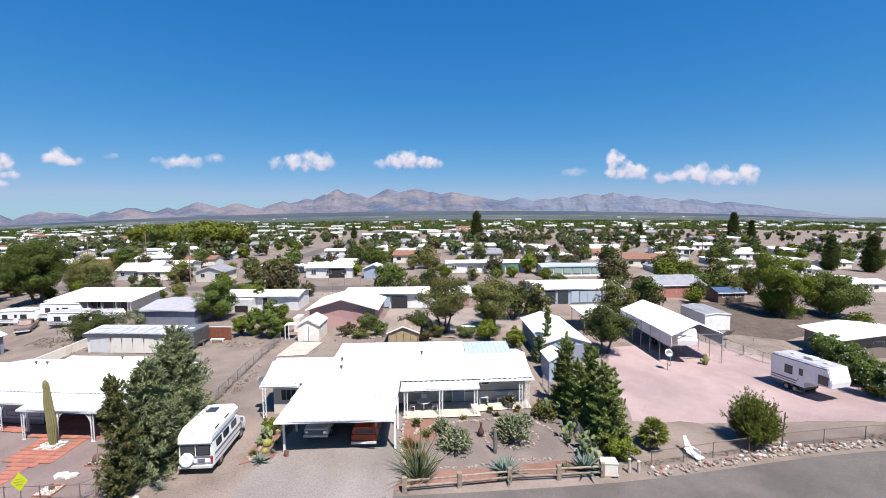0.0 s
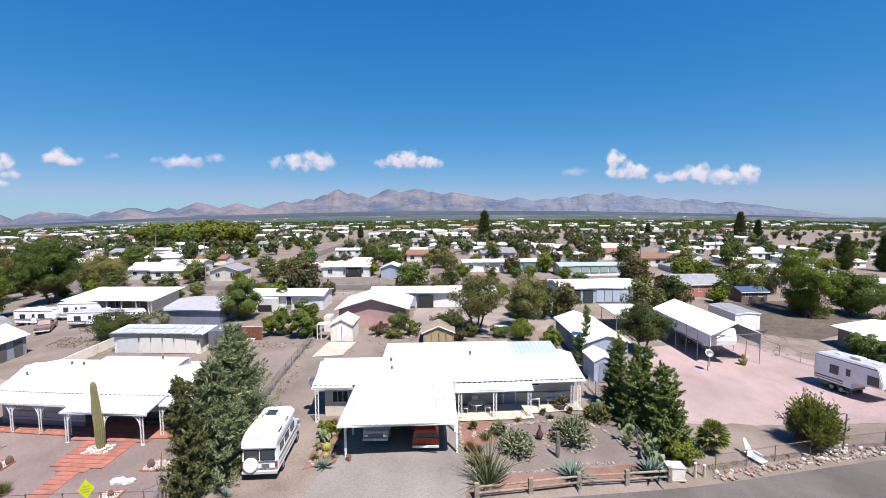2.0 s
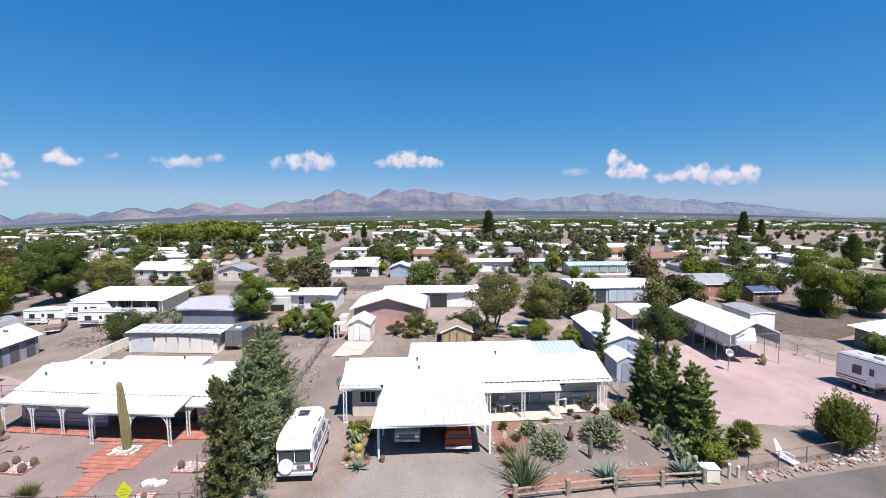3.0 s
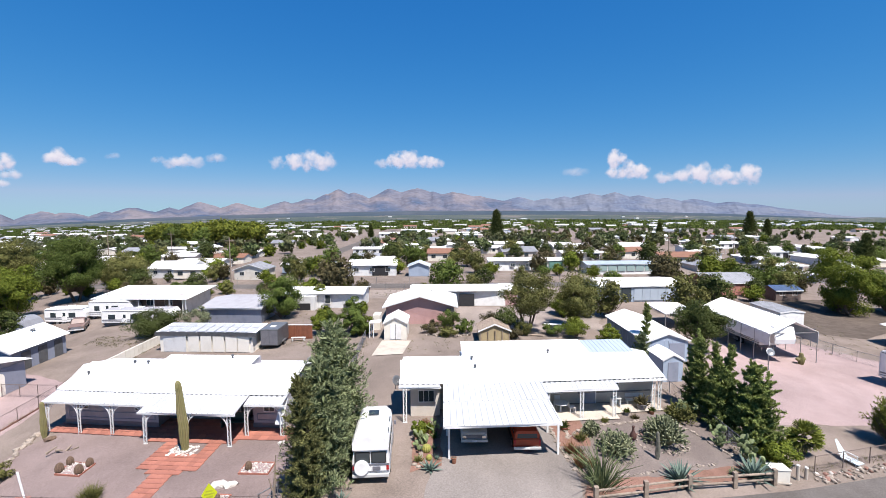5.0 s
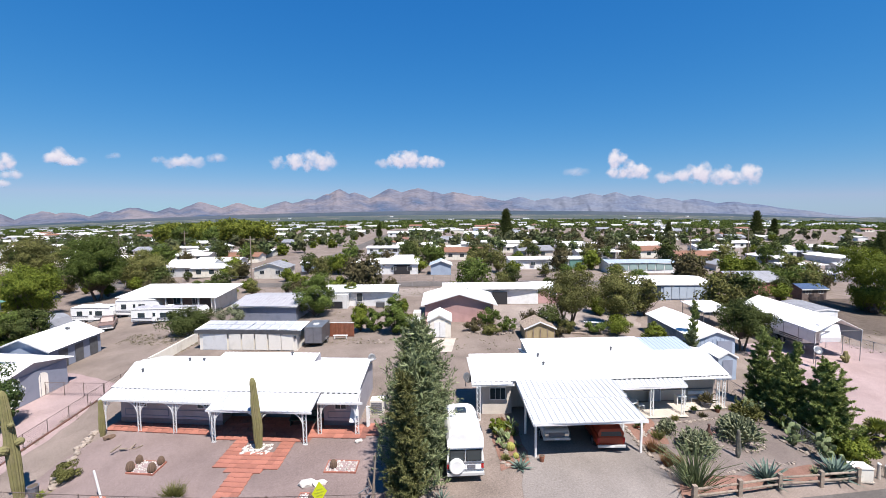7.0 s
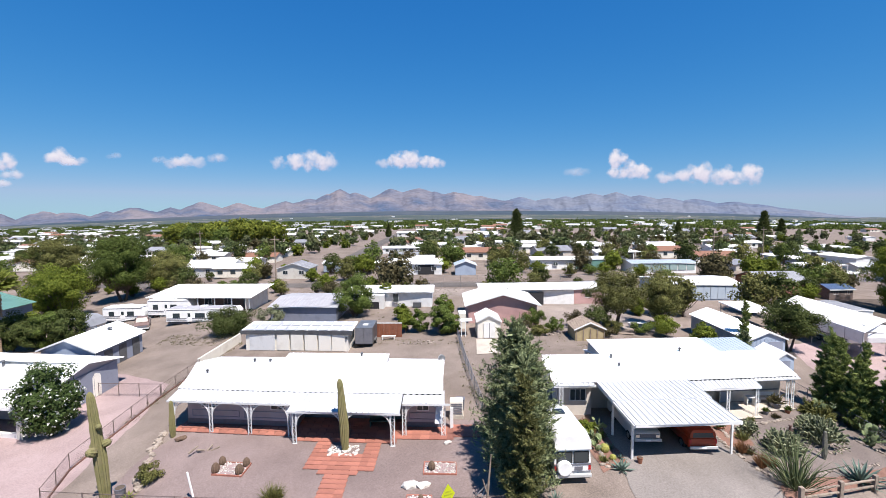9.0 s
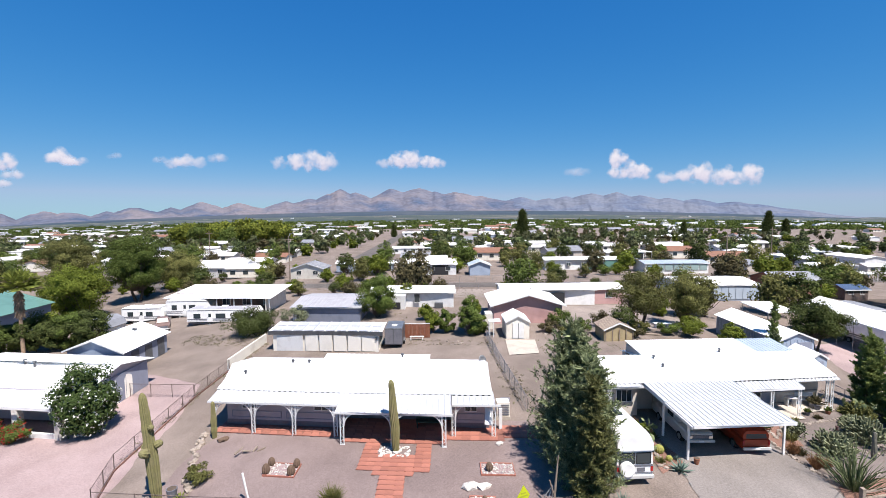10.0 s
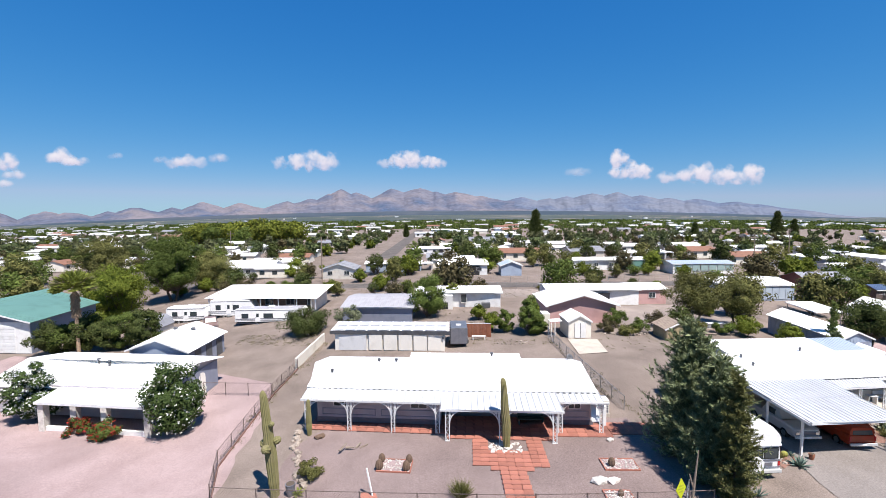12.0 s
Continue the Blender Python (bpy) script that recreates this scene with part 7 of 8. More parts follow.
for i, (mt, h, r, nm, lb) in enumerate(((LEAF_GREEN, 6.5, 3.6, "mesquite_tree", "round green mesquite tree among the houses"), (LEAF_OLIVE, 7.5, 3.4, "mesquite_tree", "olive mesquite tree among the houses"),
                                       (LEAF_BRIGHT, 5.0, 2.8, "bush", "bright green yard bush among the houses"), (LEAF_DARK, 8.0, 3.2, "tree", "dark green yard tree among the houses"),
                                       (LEAF_GREEN, 9.5, 3.0, "tree", "tall narrow green tree among the houses"), (LEAF_DRY, 6.5, 2.8, "tree", "brownish half-bare tree among the houses"))):
    TREES.append(broadleaf(nm, lb, "tree", -255 + 9 * i, 128, h, r, mt, 200 + i, 2200, 0.08, 0.44, 48, 0.3, 0.2, stems=2, lone=True, fine=1.0))
    # most far kinds take the leaf colours with haze mixed in
    FAR_TREES.append(broadleaf(nm, lb, "tree", -255 + 9 * i, 134, h, r, (LEAF_HAZE_GREEN, LEAF_HAZE_OLIVE, mt, LEAF_HAZE_GREEN, LEAF_HAZE_OLIVE, mt)[i], 220 + i, 230, 0.15, 1.45, 23, 0.35, 0.2, stems=1, lone=True, fine=1.0))
    tagged(TREES[-1], group="yard trees of the back streets")
CON = conifer("cypress", "tall dark conifer rising over the town", 20.5, 270, 17.5, 3.3, LEAF_DARK, 210, 6000, 0.6, 0.05, 0.9)
again(CON, 213, 300, 40, 1.0), again(CON, 227, 298, 90, 0.7), again(CON, 126, 122, 25, 0.62), again(CON, 137.5, 117, 70, 0.64), again(CON, 120, 260, 10, 0.6), again(CON, -60, 300, 10, 0.5)

# single trees that stand out on the near back streets: place, kind, size
for k, (x, y, kind, s) in enumerate((
        (-33.1, 86.6, 5, 1.25), (-11.3, 92.0, 0, 1.1), (-55.0, 104.5, 2, 0.6), (-47.0, 106.0, 1, 0.75), (37.0, 93.0, 5, 1.15), (40.0, 96.0, 1, 0.9), (56.0, 104.0, 2, 1.1),
        (64.0, 108.0, 2, 0.9), (72.0, 94.0, 1, 0.7), (66.0, 84.0, 5, 0.6), (84.0, 80.0, 0, 0.9), (38.0, 78.0, 3, 0.6), (36.5, 75.0, 5, 0.8), (47.0, 75.5, 2, 0.6), (55.0, 88.0, 0, 0.9),
        (-24.0, 118.0, 2, 0.8), (-44.0, 116.0, 2, 1.0), (-48.0, 119.0, 0, 0.8), (-75.0, 118.0, 2, 0.9), (-53.0, 117.0, 3, 0.7), 
        (-30.0, 66.0, 2, 0.45), (-44.0, 80.0, 5, 0.6), (-63.0, 86.0, 3, 0.6), (24.0, 122.0, 2, 1.0), (14.0, 119.0, 5, 0.8), (48.0, 124.0, 3, 1.0), (-3.0, 118.0, 1, 0.8), (10.5, 66.5, 3, 0.7), (14.0, 66.0, 1, 0.8),
        (-3.5, 57.5, 3, 0.45), (27.0, 66.0, 1, 0.9), (33.0, 67.0, 3, 0.8), (-126.0, 78.0, 0, 1.1), (-133.0, 84.0, 1, 1.1), (-118.0, 74.0, 1, 0.8), (-146.0, 100.0, 0, 1.1), (-141.0, 92.0, 3, 1.0), (-158.0, 106.0, 1, 1.1), (-112.0, 92.0, 0, 1.0), (60.0, 50.0, 2, 0.7), (-86.0, 56.0, 2, 0.6), (60.0, 84.0, 0, 0.9), (57.5, 79.0, 1, 0.7), (63.0, 91.0, 1, 0.9), (49.5, 78.0, 3, 0.5))):
    again(TREES[kind], x, y, 67 * k, s)
# bushes and small trees in the near back yards
bk = random.Random(9)
for k in range(140):
    x, y = bk.uniform(-105, 85), bk.choice((bk.uniform(84, 94), bk.uniform(103, 113), bk.uniform(120, 132), bk.uniform(62, 70)))
    if (y < 71 and (x < -8 or x > 16)) or (x > 30 and k % 2):
        continue
    if any(a - 2.5 < x < b + 2.5 and c - 2.5 < y < d + 2 for a, b, c, d in ((-97, -83, 112, 123), (-66, -56, 107, 117), (-37, -23, 112, 124), (-21, -15, 112, 120), (0, 24, 121, 131), (25, 46, 112, 122), (-76, -54, 68, 81), (17, 34, 77, 89), (41, 54, 80, 92), (-61, -52, 95, 135), (22, 30, 42, 60))):
        continue
    again(TREES[bk.choice((0, 1, 2, 2, 3, 5))], x, y, 40 * k, bk.uniform(0.28, 0.7))
# the big yellow-green grove
GROVE = broadleaf("tree", "broad yellow-green tree of the big grove", "tree", -173, 240, 5.0, 2.9, LEAF_GROVE, 240, 2200, 0.15, 0.4, 46, 0.35, 0.15, stems=2, lone=True, fine=1.0, size=2.3)
tagged(GROVE, group="trees of the yellow-green grove")
for k in range(19):
    again(GROVE if k % 5 else TREES[0], -174 + 3.2 * k + 2 * math.sin(k * 5), 238 + 9 * math.sin(k * 2.3), 50 * k, (2.45 + 0.75 * math.sin(k * 3.1) * math.cos(k * 1.3)) * (1.0 if k % 5 else 0.8))

FAR_SPOTS = []
for i, (x, y) in enumerate(((133.0, 125.0), (120.0, 160.0), (96.0, 91.0), (74.0, 96.0), (104.0, 110.0), (86.0, 113.0), (66.0, 119.0), (100.0, 84.0), (-49.0, 122.0), (-78.0, 112.0))):
    again(KINDS[(1, 2, 0, 2, 1, 0, 3, 1, 2, 1)[i]], x, y, (8, -4, 0, 5, -6, 0, 90, 4, 0, 3)[i], 0.72 if x > 60 else 0.9)
rnd = random.Random(5)
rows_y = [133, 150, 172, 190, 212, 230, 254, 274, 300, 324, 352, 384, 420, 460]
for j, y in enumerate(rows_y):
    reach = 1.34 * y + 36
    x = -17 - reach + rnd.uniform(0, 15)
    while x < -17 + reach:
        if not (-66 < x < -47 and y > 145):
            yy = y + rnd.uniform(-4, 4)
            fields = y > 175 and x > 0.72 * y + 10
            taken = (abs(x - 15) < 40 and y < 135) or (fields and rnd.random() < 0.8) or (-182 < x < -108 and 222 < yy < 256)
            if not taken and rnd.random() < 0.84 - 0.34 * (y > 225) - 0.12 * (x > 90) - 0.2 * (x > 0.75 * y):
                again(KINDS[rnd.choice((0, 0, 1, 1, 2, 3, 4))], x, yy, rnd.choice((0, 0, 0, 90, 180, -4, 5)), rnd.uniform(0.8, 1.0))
            for _ in range(5 if y < 210 else 7):
                if rnd.random() < (0.16 if fields else 0.66):
                    kind, tx, ty, turn = rnd.choice((0, 0, 1, 1, 2, 2, 3, 3, 4, 5)), x + rnd.uniform(-13, 13), yy + rnd.uniform(-10, 9), rnd.uniform(0, 360)
                    if -64 < tx < -50 and ty > 140:
                        continue
                    k = rnd.uniform(0.45, 0.95) * (1 - 0.5 * min(1, max(0, (y - 165) / 230)))
                    if y < 160:
                        again(TREES[kind], tx, ty, turn, k)
                    else:
                        FAR_SPOTS.append((kind, spot(tx, ty, turn, k)))
        x += rnd.uniform(21, 31)

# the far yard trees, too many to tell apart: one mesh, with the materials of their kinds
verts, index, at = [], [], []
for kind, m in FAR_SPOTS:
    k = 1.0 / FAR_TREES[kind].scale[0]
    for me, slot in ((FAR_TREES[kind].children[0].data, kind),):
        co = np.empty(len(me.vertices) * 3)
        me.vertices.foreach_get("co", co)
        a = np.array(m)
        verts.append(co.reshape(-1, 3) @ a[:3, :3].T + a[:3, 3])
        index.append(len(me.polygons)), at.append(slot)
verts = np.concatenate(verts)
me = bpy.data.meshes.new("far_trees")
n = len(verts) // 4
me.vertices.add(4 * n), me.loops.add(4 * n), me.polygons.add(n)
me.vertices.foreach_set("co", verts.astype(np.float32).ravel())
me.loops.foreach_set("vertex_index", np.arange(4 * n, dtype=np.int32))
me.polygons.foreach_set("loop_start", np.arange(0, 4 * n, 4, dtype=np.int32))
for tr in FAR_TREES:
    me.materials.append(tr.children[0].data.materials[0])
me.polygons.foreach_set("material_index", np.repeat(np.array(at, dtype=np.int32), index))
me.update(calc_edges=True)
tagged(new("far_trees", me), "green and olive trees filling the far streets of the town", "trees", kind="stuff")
for tr in FAR_TREES:
    bpy.data.objects.remove(tr.children[0]), bpy.data.objects.remove(tr)

# beyond: white roofs and scrub out on the plain
bm = bmesh.new()
for i in range(170):
    y = 470 + 330 * rnd.random() if i < 155 else 800 + 900 * rnd.random()
    x = -17 + rnd.uniform(-1.4, 1.35) * y * (0.85 if y > 800 else 1)
    w, d, h = rnd.uniform(6, 15), rnd.uniform(5, 9), rnd.uniform(2.2, 3.6)
    box(x, x + w, y, y + d, 0, h, bm)
single("far_buildings", bm, ROOF_OLD, "many tiny white roofs of the far edge of town", "building", "stuff")
np.random.seed(77)
n = 15000
y = 440 + 420 * np.random.random(n) ** 1.3
x = -17 + np.random.uniform(-1.4, 1.4, n) * y
size = np.random.uniform(0.8, 2.0, n) * (1 + y / 1200)
per = 9
base = np.repeat(np.stack([x, y, size * 0.1], 1), per, 0) + np.random.normal(size=(n * per, 3)) * np.repeat(size, per)[:, None] * (0.55, 0.4, 0.3)
base[:, 2] = np.abs(base[:, 2])
single("far_scrub", leaves_mesh("far_scrub", base, unit(n * per) + (0, 0, 0.4), np.repeat(size, per) * 0.9, np.repeat(size, per) * 0.7), LEAF_GREEN, "dark green scrub and trees scattered over the plain", "shrubs", "stuff")


# utility poles
def utility_pole(x, y, h, n=0):
    p = thing("utility_pole", "tall weathered wooden utility pole with a cross-arm", "pole", x, y, 8, group="utility poles")
    part("mast", rod((0, 0, 0), (0, 0, h), 0.16, 0.11, 8), WOODRAIL, p)
    part("cross_arm", box(-1.1, 1.1, -0.06, 0.06, h - 0.9, h - 0.75), WOODRAIL, p)
    for q in (-0.95, 0, 0.95):
        part("insulator", rod((q, 0, h - 0.75), (q, 0, h - 0.55), 0.05, 0.03, 6), GREYMETAL, p)
    return p


up = utility_pole(-110, 150, 11)
for x, y in ((-150, 165), (-64, 104), (44, 104), (95, 150)):
    again(up, x, y, 8)

# ---- fences ----
def chain_fence(label, pts, h=1.15, posts=2.4, material=None, mesh=True, board=False):
    """A wire fence: posts, top rail and diagonal wires."""
    material = material or STEEL
    f = thing("chain_link_fence", label, "fence", *pts[0], laid=True)
    wire = bmesh.new()
    for a, b in zip(pts, pts[1:]):
        a, b = Vector(a), Vector(b)
        le = (b - a).length
        n = max(1, round(le / posts))
        for i in range(n + (b == Vector(pts[-1]))):
            p = a.lerp(b, i / n)
            part("post", rod((p.x, p.y, 0), (p.x, p.y, h + 0.05), 0.035, n=7), material, f)
        for i in range(n):
            p, q = a.lerp(b, i / n), a.lerp(b, (i + 1) / n)
            part("rail", rod((p.x, p.y, h), (q.x, q.y, h), 0.022, n=5), material, f)
            if board:
                s = (q - p).normalized()
                d = Vector((-s.y, s.x)) * 0.05
                part("base_board", slab([(p.x - d.x, p.y - d.y, 0.16), (q.x - d.x, q.y - d.y, 0.16), (q.x + d.x, q.y + d.y, 0.16), (p.x + d.x, p.y + d.y, 0.10)], 0.12), REDSTONE, f)
        if mesh:
            k = int(le / 0.16)
            for i in range(k):
                for s in (-1, 1):
                    t0 = (i + 0.5) / k
                    t1 = min(1, max(0, t0 + s * h / le))
                    p, q = a.lerp(b, t0), a.lerp(b, t1)
                    zz = h * abs(t1 - t0) * le / h
                    rod((p.x, p.y, 0.03), (q.x, q.y, 0.03 + zz), 0.0045, n=3, bm=wire, caps=False)
    if mesh:
        part("wire_mesh", wire, material, f, kind="stuff")
    else:
        wire.free()
    return f


chain_fence("galvanised wire fence between the back yards", [(-20.6, 34.5), (-21.4, 46.0), (-21.9, 56.0)])
chain_fence("rust-brown wire fence along the side lane", [(-46.5, 20.4), (-48.0, 24.0), (-49.2, 35.9), (-49.4, 43.0)], material=BROWNSTEEL, board=True)
chain_fence("low rust-brown wire fence at the street", [(-46.5, 20.4), (-38.0, 20.9), (-32.2, 21.2), (-29.4, 21.3)], 1.0, 2.6, BROWNSTEEL, board=True)
chain_fence("low wire fence at the street beside the gate", [(-29.4, 21.3), (-24.5, 21.7), (-21.9, 21.9), (-20.6, 22.0)], 1.05, 2.4, BROWNSTEEL, board=True)
chain_fence("wire gate across the side lane", [(-55.8, 35.5), (-49.3, 35.9)], 1.2, 2.0, BROWNSTEEL)
chain_fence("wire fence along the street before the caravan yard", [(11.9, 23.2), (17.0, 23.6), (23.7, 24.0), (32.0, 24.3), (46.0, 24.8)], 1.1, 3.4, BROWNSTEEL)
chain_fence("dark wire fence between house and evergreens", [(8.3, 24.8), (8.5, 30.0), (8.6, 38.5)], 1.2, 2.2, STRIPE)
chain_fence("wire fence behind the caravan shelter", [(40.0, 34.5), (36.4, 42.0), (35.2, 48.0), (33.0, 54.0)], 1.2, 2.6)
chain_fence("wire fence along the back street", [(-52.0, 93.5), (-20.0, 93.5), (10.0, 93.8)], 1.4, 4.0, mesh=False)
chain_fence("wire fence on the far side of the back street", [(-95.0, 103.5), (-62.0, 103.5)], 1.3, 4.0, mesh=False)
chain_fence("wire fence on the far side of the back street", [(-43.0, 103.5), (-8.0, 103.8), (20.0, 104.0)], 1.3, 4.0, mesh=False)
tp = thing("steel_post", "tall rusty steel post in the street fence", "post", 23.6, 24.0)
part("shaft", rod((0, 0, 0), (0.15, 0, 2.7), 0.045, n=7), BROWNSTEEL, tp)

bw = thing("block_wall", "low white block wall beside the garage", "wall", -49.4, 48, laid=True)
for i in range(13):
    part("block_panel", box(-49.75, -49.55, 43.2 + i * 0.8, 43.98 + i * 0.8, 0, 1.15), CREAM, bw)
rf = thing("board_fence", "red-stained board fence beside the cargo trailer", "fence", -30.6, 56.2, laid=True)
for i in range(20):
    part("board", box(-32.4 + i * 0.17, -32.24 + i * 0.17, 56.2, 56.24, 0.03, 1.75 + 0.03 * (i % 3)), WOODRED, rf)
part("cap_rail", box(-32.4, -29.0, 56.16, 56.28, 1.82, 1.9), WHITE, rf)
bn = thing("bench", "white garden bench before the red fence", "bench", -30.6, 55.0)
part("seat", box(-0.9, 0.9, 0, 0.42, 0.42, 0.48), WHITE, bn)
for x in (-0.75, 0.75):
    part("leg", box(x - 0.05, x + 0.05, 0.03, 0.38, 0, 0.42), WHITE, bn)

wf = thing("rail_fence", "weathered two-rail wooden fence along the cactus garden", "fence", 2.5, 22.7, laid=True)
RAILS = ((-3.45, 22.1), (-0.4, 22.35), (2.5, 22.6), (5.45, 22.55), (8.2, 22.5))
for i, (x, y) in enumerate(RAILS):
    part("post", box(x - 0.13, x + 0.13, y - 0.12, y + 0.12, 0, 0.98, bevel=0.015), WOODRAIL, wf)
    if i:
        px, py = RAILS[i - 1]
        for z in (0.34, 0.72):
            part("rail", rod((px, py, z + 0.02), (x, y, z), 0.07, 0.065, 7), WOODRAIL, wf)

# ---- paving and stones ----
BENCHGREEN = mat("dark_green_paint", (0.03, 0.06, 0.05), 0.6, (0.02, 0.04, 0.035), 3.0)
UNIT = {}


def tile_mesh(key, w, d, h, material):
    if key not in UNIT:
        bm = box(-w / 2, w / 2, -d / 2, d / 2, 0, h)
        me = bpy.data.meshes.new(key)
        bm.to_mesh(me), bm.free()
        me.materials.append(material)
        UNIT[key] = me
    return UNIT[key]


def pavers(name, label, cells, w, d, h=0.05, z=0.03):
    """Loose-laid paving stones; each one is set a little askew."""
    x0, y0 = cells[0]
    t = thing(name, label, "paving", x0, y0, laid=True, kind="structure")
    rnd = random.Random(len(cells))
    for x, y in cells:
        ob = new("paver", tile_mesh(name, w, d, h, PAVER))
        ob.parent = t
        p = lay(x, y, z + rnd.uniform(-0.004, 0.006)) - LAID[t.name]
        dx, dy = lay(x + 0.5, y) - lay(x - 0.5, y), lay(x, y + 0.5) - lay(x, y - 0.5)
        m = Matrix(((dx.x, dy.x, 0, p.x), (dx.y, dy.y, 0, p.y), (dx.z, dy.z, 1, p.z), (0, 0, 0, 1)))
        ob.matrix_basis = m @ pose(0, 0, 0, 0, 0, rnd.uniform(-1.0, 1.0))
    return t


patch("patio_joints", [(-43.9, 29.8), (-34.0, 29.8), (-34.0, 28.6), (-26.9, 28.6), (-26.9, 29.8), (-23.0, 29.8), (-23.0, 32.8), (-43.9, 32.8)][:2] + [(-34.0, 32.8), (-43.9, 32.8)], 0.055, PAVERBED, "dark red joint sand under the porch paving", 0.6, 0.0)
patch("patio_joints", [(-34.0, 29.16), (-26.9, 29.16), (-26.9, 32.9), (-34.0, 32.9)], 0.057, PAVERBED, "dark red joint sand under the deep porch paving", 0.6, 0.0)
patch("patio_joints", [(-26.9, 29.8), (-23.0, 29.8), (-23.0, 32.0), (-26.9, 32.0)], 0.055, PAVERBED, "dark red joint sand at the porch end", 0.6, 0.0)
cells = [(-43.6 + 0.62 * i, 30.1 + 0.62 * j) for i in range(33) for j in range(5)]
cells = [c for c in cells if not (c[0] < -34.3 and c[1] > 31.2) and not (c[0] > -26.7 and c[1] > 31.6)]
cells += [(-33.7 + 0.62 * i, 29.48 + 0.62 * j - 0.62 * (j > 0) * 0) for i in range(11) for j in range(1)]
cells = [c for c in cells if not (abs(c[0] + 30.6) < 0.1 and c[1] < 0)]
pavers("brick_patio", "red brick paving under the long porch", cells, 0.612, 0.612)
gb_ = thing("garden_bench", "dark green garden bench in the deep porch", "bench", -28.2, 31.9)
part("seat", box(-1.0, 1.0, -0.3, 0.25, 0.42, 0.5, bevel=0.01), BENCHGREEN, gb_)
part("backrest", box(-1.0, 1.0, 0.25, 0.32, 0.3, 1.0, bevel=0.01), BENCHGREEN, gb_)
for x in (-0.9, 0.9):
    part("leg", box(x - 0.04, x + 0.04, -0.28, 0.3, 0.0, 0.42), BENCHGREEN, gb_)
cells = [(-32.1 + 0.49 * i, 28.9 - 0.49 * j) for i in range(9) for j in range(7) if not (1 < i < 7 and j < 3)]
cells += [(-30.6 + 0.49 * i + 0.02 * j, 25.47 - 0.49 * j) for i in range(3) for j in range(10)]
cells += [(-31.09 + 0.49 * i, 25.47) for i in (0, 4)]
pavers("brick_path", "red brick path and square before the porch", cells, 0.475, 0.475)
cells = [(-22.7 + 0.62 * i, 30.5 + 0.62 * j) for i in range(5) for j in range(3)]
pavers("brick_strip", "red brick strip leading to the side gate", cells, 0.60, 0.60)

STONES = []
for k in range(6):
    bm = boulder(1.0, 300 + k)
    me = bpy.data.meshes.new("stone")
    bm.to_mesh(me), bm.free()
    STONES.append(me)


def stones(name, label, spots, material, size=(0.12, 0.25), category="stones", seed=1):
    """A row or bed of separate stones."""
    rnd = random.Random(seed)
    t = thing(name, label, category, *spots[0], laid=True)
    for i, (x, y) in enumerate(spots):
        key = (material.name, i % 6)
        if key not in UNIT:
            UNIT[key] = STONES[i % 6].copy()
            UNIT[key].materials.append(material)
        ob = new("stone", UNIT[key])
        ob.parent = t
        s = rnd.uniform(*size) * bow_size(x, y)
        p = lay(x, y, 0.0) - LAID[t.name]
        ob.matrix_basis = Matrix.Translation(p + Vector((0, 0, s * 0.3))) @ pose(0, 0, 0, rnd.uniform(-20, 20), rnd.uniform(-20, 20), rnd.uniform(0, 360)) @ Matrix.Diagonal((s * rnd.uniform(0.8, 1.3), s, s, 1))
    return t


def along(pts, step, jitter, seed):
    rnd, out = random.Random(seed), []
    for a, b in zip(pts, pts[1:]):
        a, b = Vector(a), Vector(b)
        n = max(1, int((b - a).length / step))
        out += [tuple(a.lerp(b, (i + rnd.random() * 0.5) / n) + Vector((rnd.uniform(-jitter, jitter), rnd.uniform(-jitter, jitter)))) for i in range(n)]
    return out


stones("stone_border", "row of rough pale and reddish stones along the street", along([(11.2, 22.5), (17.6, 22.9), (24.0, 23.4), (32.0, 23.7), (42.0, 24.3)], 0.15, 0.42, 1), STONE, (0.08, 0.22), seed=1)
stones("stone_border", "reddish stones in the street border", along([(11.5, 22.7), (17.6, 23.1), (24.0, 23.6), (31.0, 23.9)], 0.75, 0.36, 2), REDSTONE, (0.10, 0.22), seed=2)
stones("stone_border", "heap of pale stones at the creosote bush", along([(19.6, 23.4), (22.4, 23.9), (25.6, 24.2)], 0.24, 0.55, 22), WHITESTONE, (0.08, 0.2), seed=22)
stones("stone_border", "pale stones scattered through the street border", along([(11.3, 22.7), (17.6, 23.0), (24.0, 23.5), (32.0, 23.8)], 0.5, 0.45, 23), WHITESTONE, (0.08, 0.17), seed=23)
stones("stone_border", "curving stone edging round the cactus garden", along([(-2.6, 32.0), (-3.0, 29.4), (-1.2, 31.0), (2.0, 31.3), (5.2, 31.6), (6.6, 29.6), (7.2, 27.4), (7.7, 25.4), (8.1, 24.4)], 0.2, 0.08, 3), STONE, (0.1, 0.2), seed=3)
stones("stone_border", "stone edging along the garden front", along([(-2.8, 24.6), (0.0, 24.5), (3.0, 25.0), (6.0, 25.0)], 0.22, 0.08, 4), STONE, (0.08, 0.16), seed=4)
stones("stone_border", "stones edging the side lane", along([(-44.6, 29.4), (-43.6, 26.5), (-42.2, 23.2), (-41.4, 22.4)], 0.26, 0.2, 5), STONE, (0.12, 0.3), seed=5)
stones("stone_border", "stones edging the bed beside the carport", along([(-13.6, 26.2), (-13.2, 28.0), (-13.4, 30.0), (-12.4, 31.4)], 0.3, 0.2, 6), STONE, (0.1, 0.24), seed=6)
stones("stone_heap", "pale stones round the base of the cypresses", along([(-19.9, 21.5), (-18.9, 21.3), (-18.3, 22.2)], 0.2, 0.25, 7), WHITESTONE, (0.12, 0.28), seed=7)
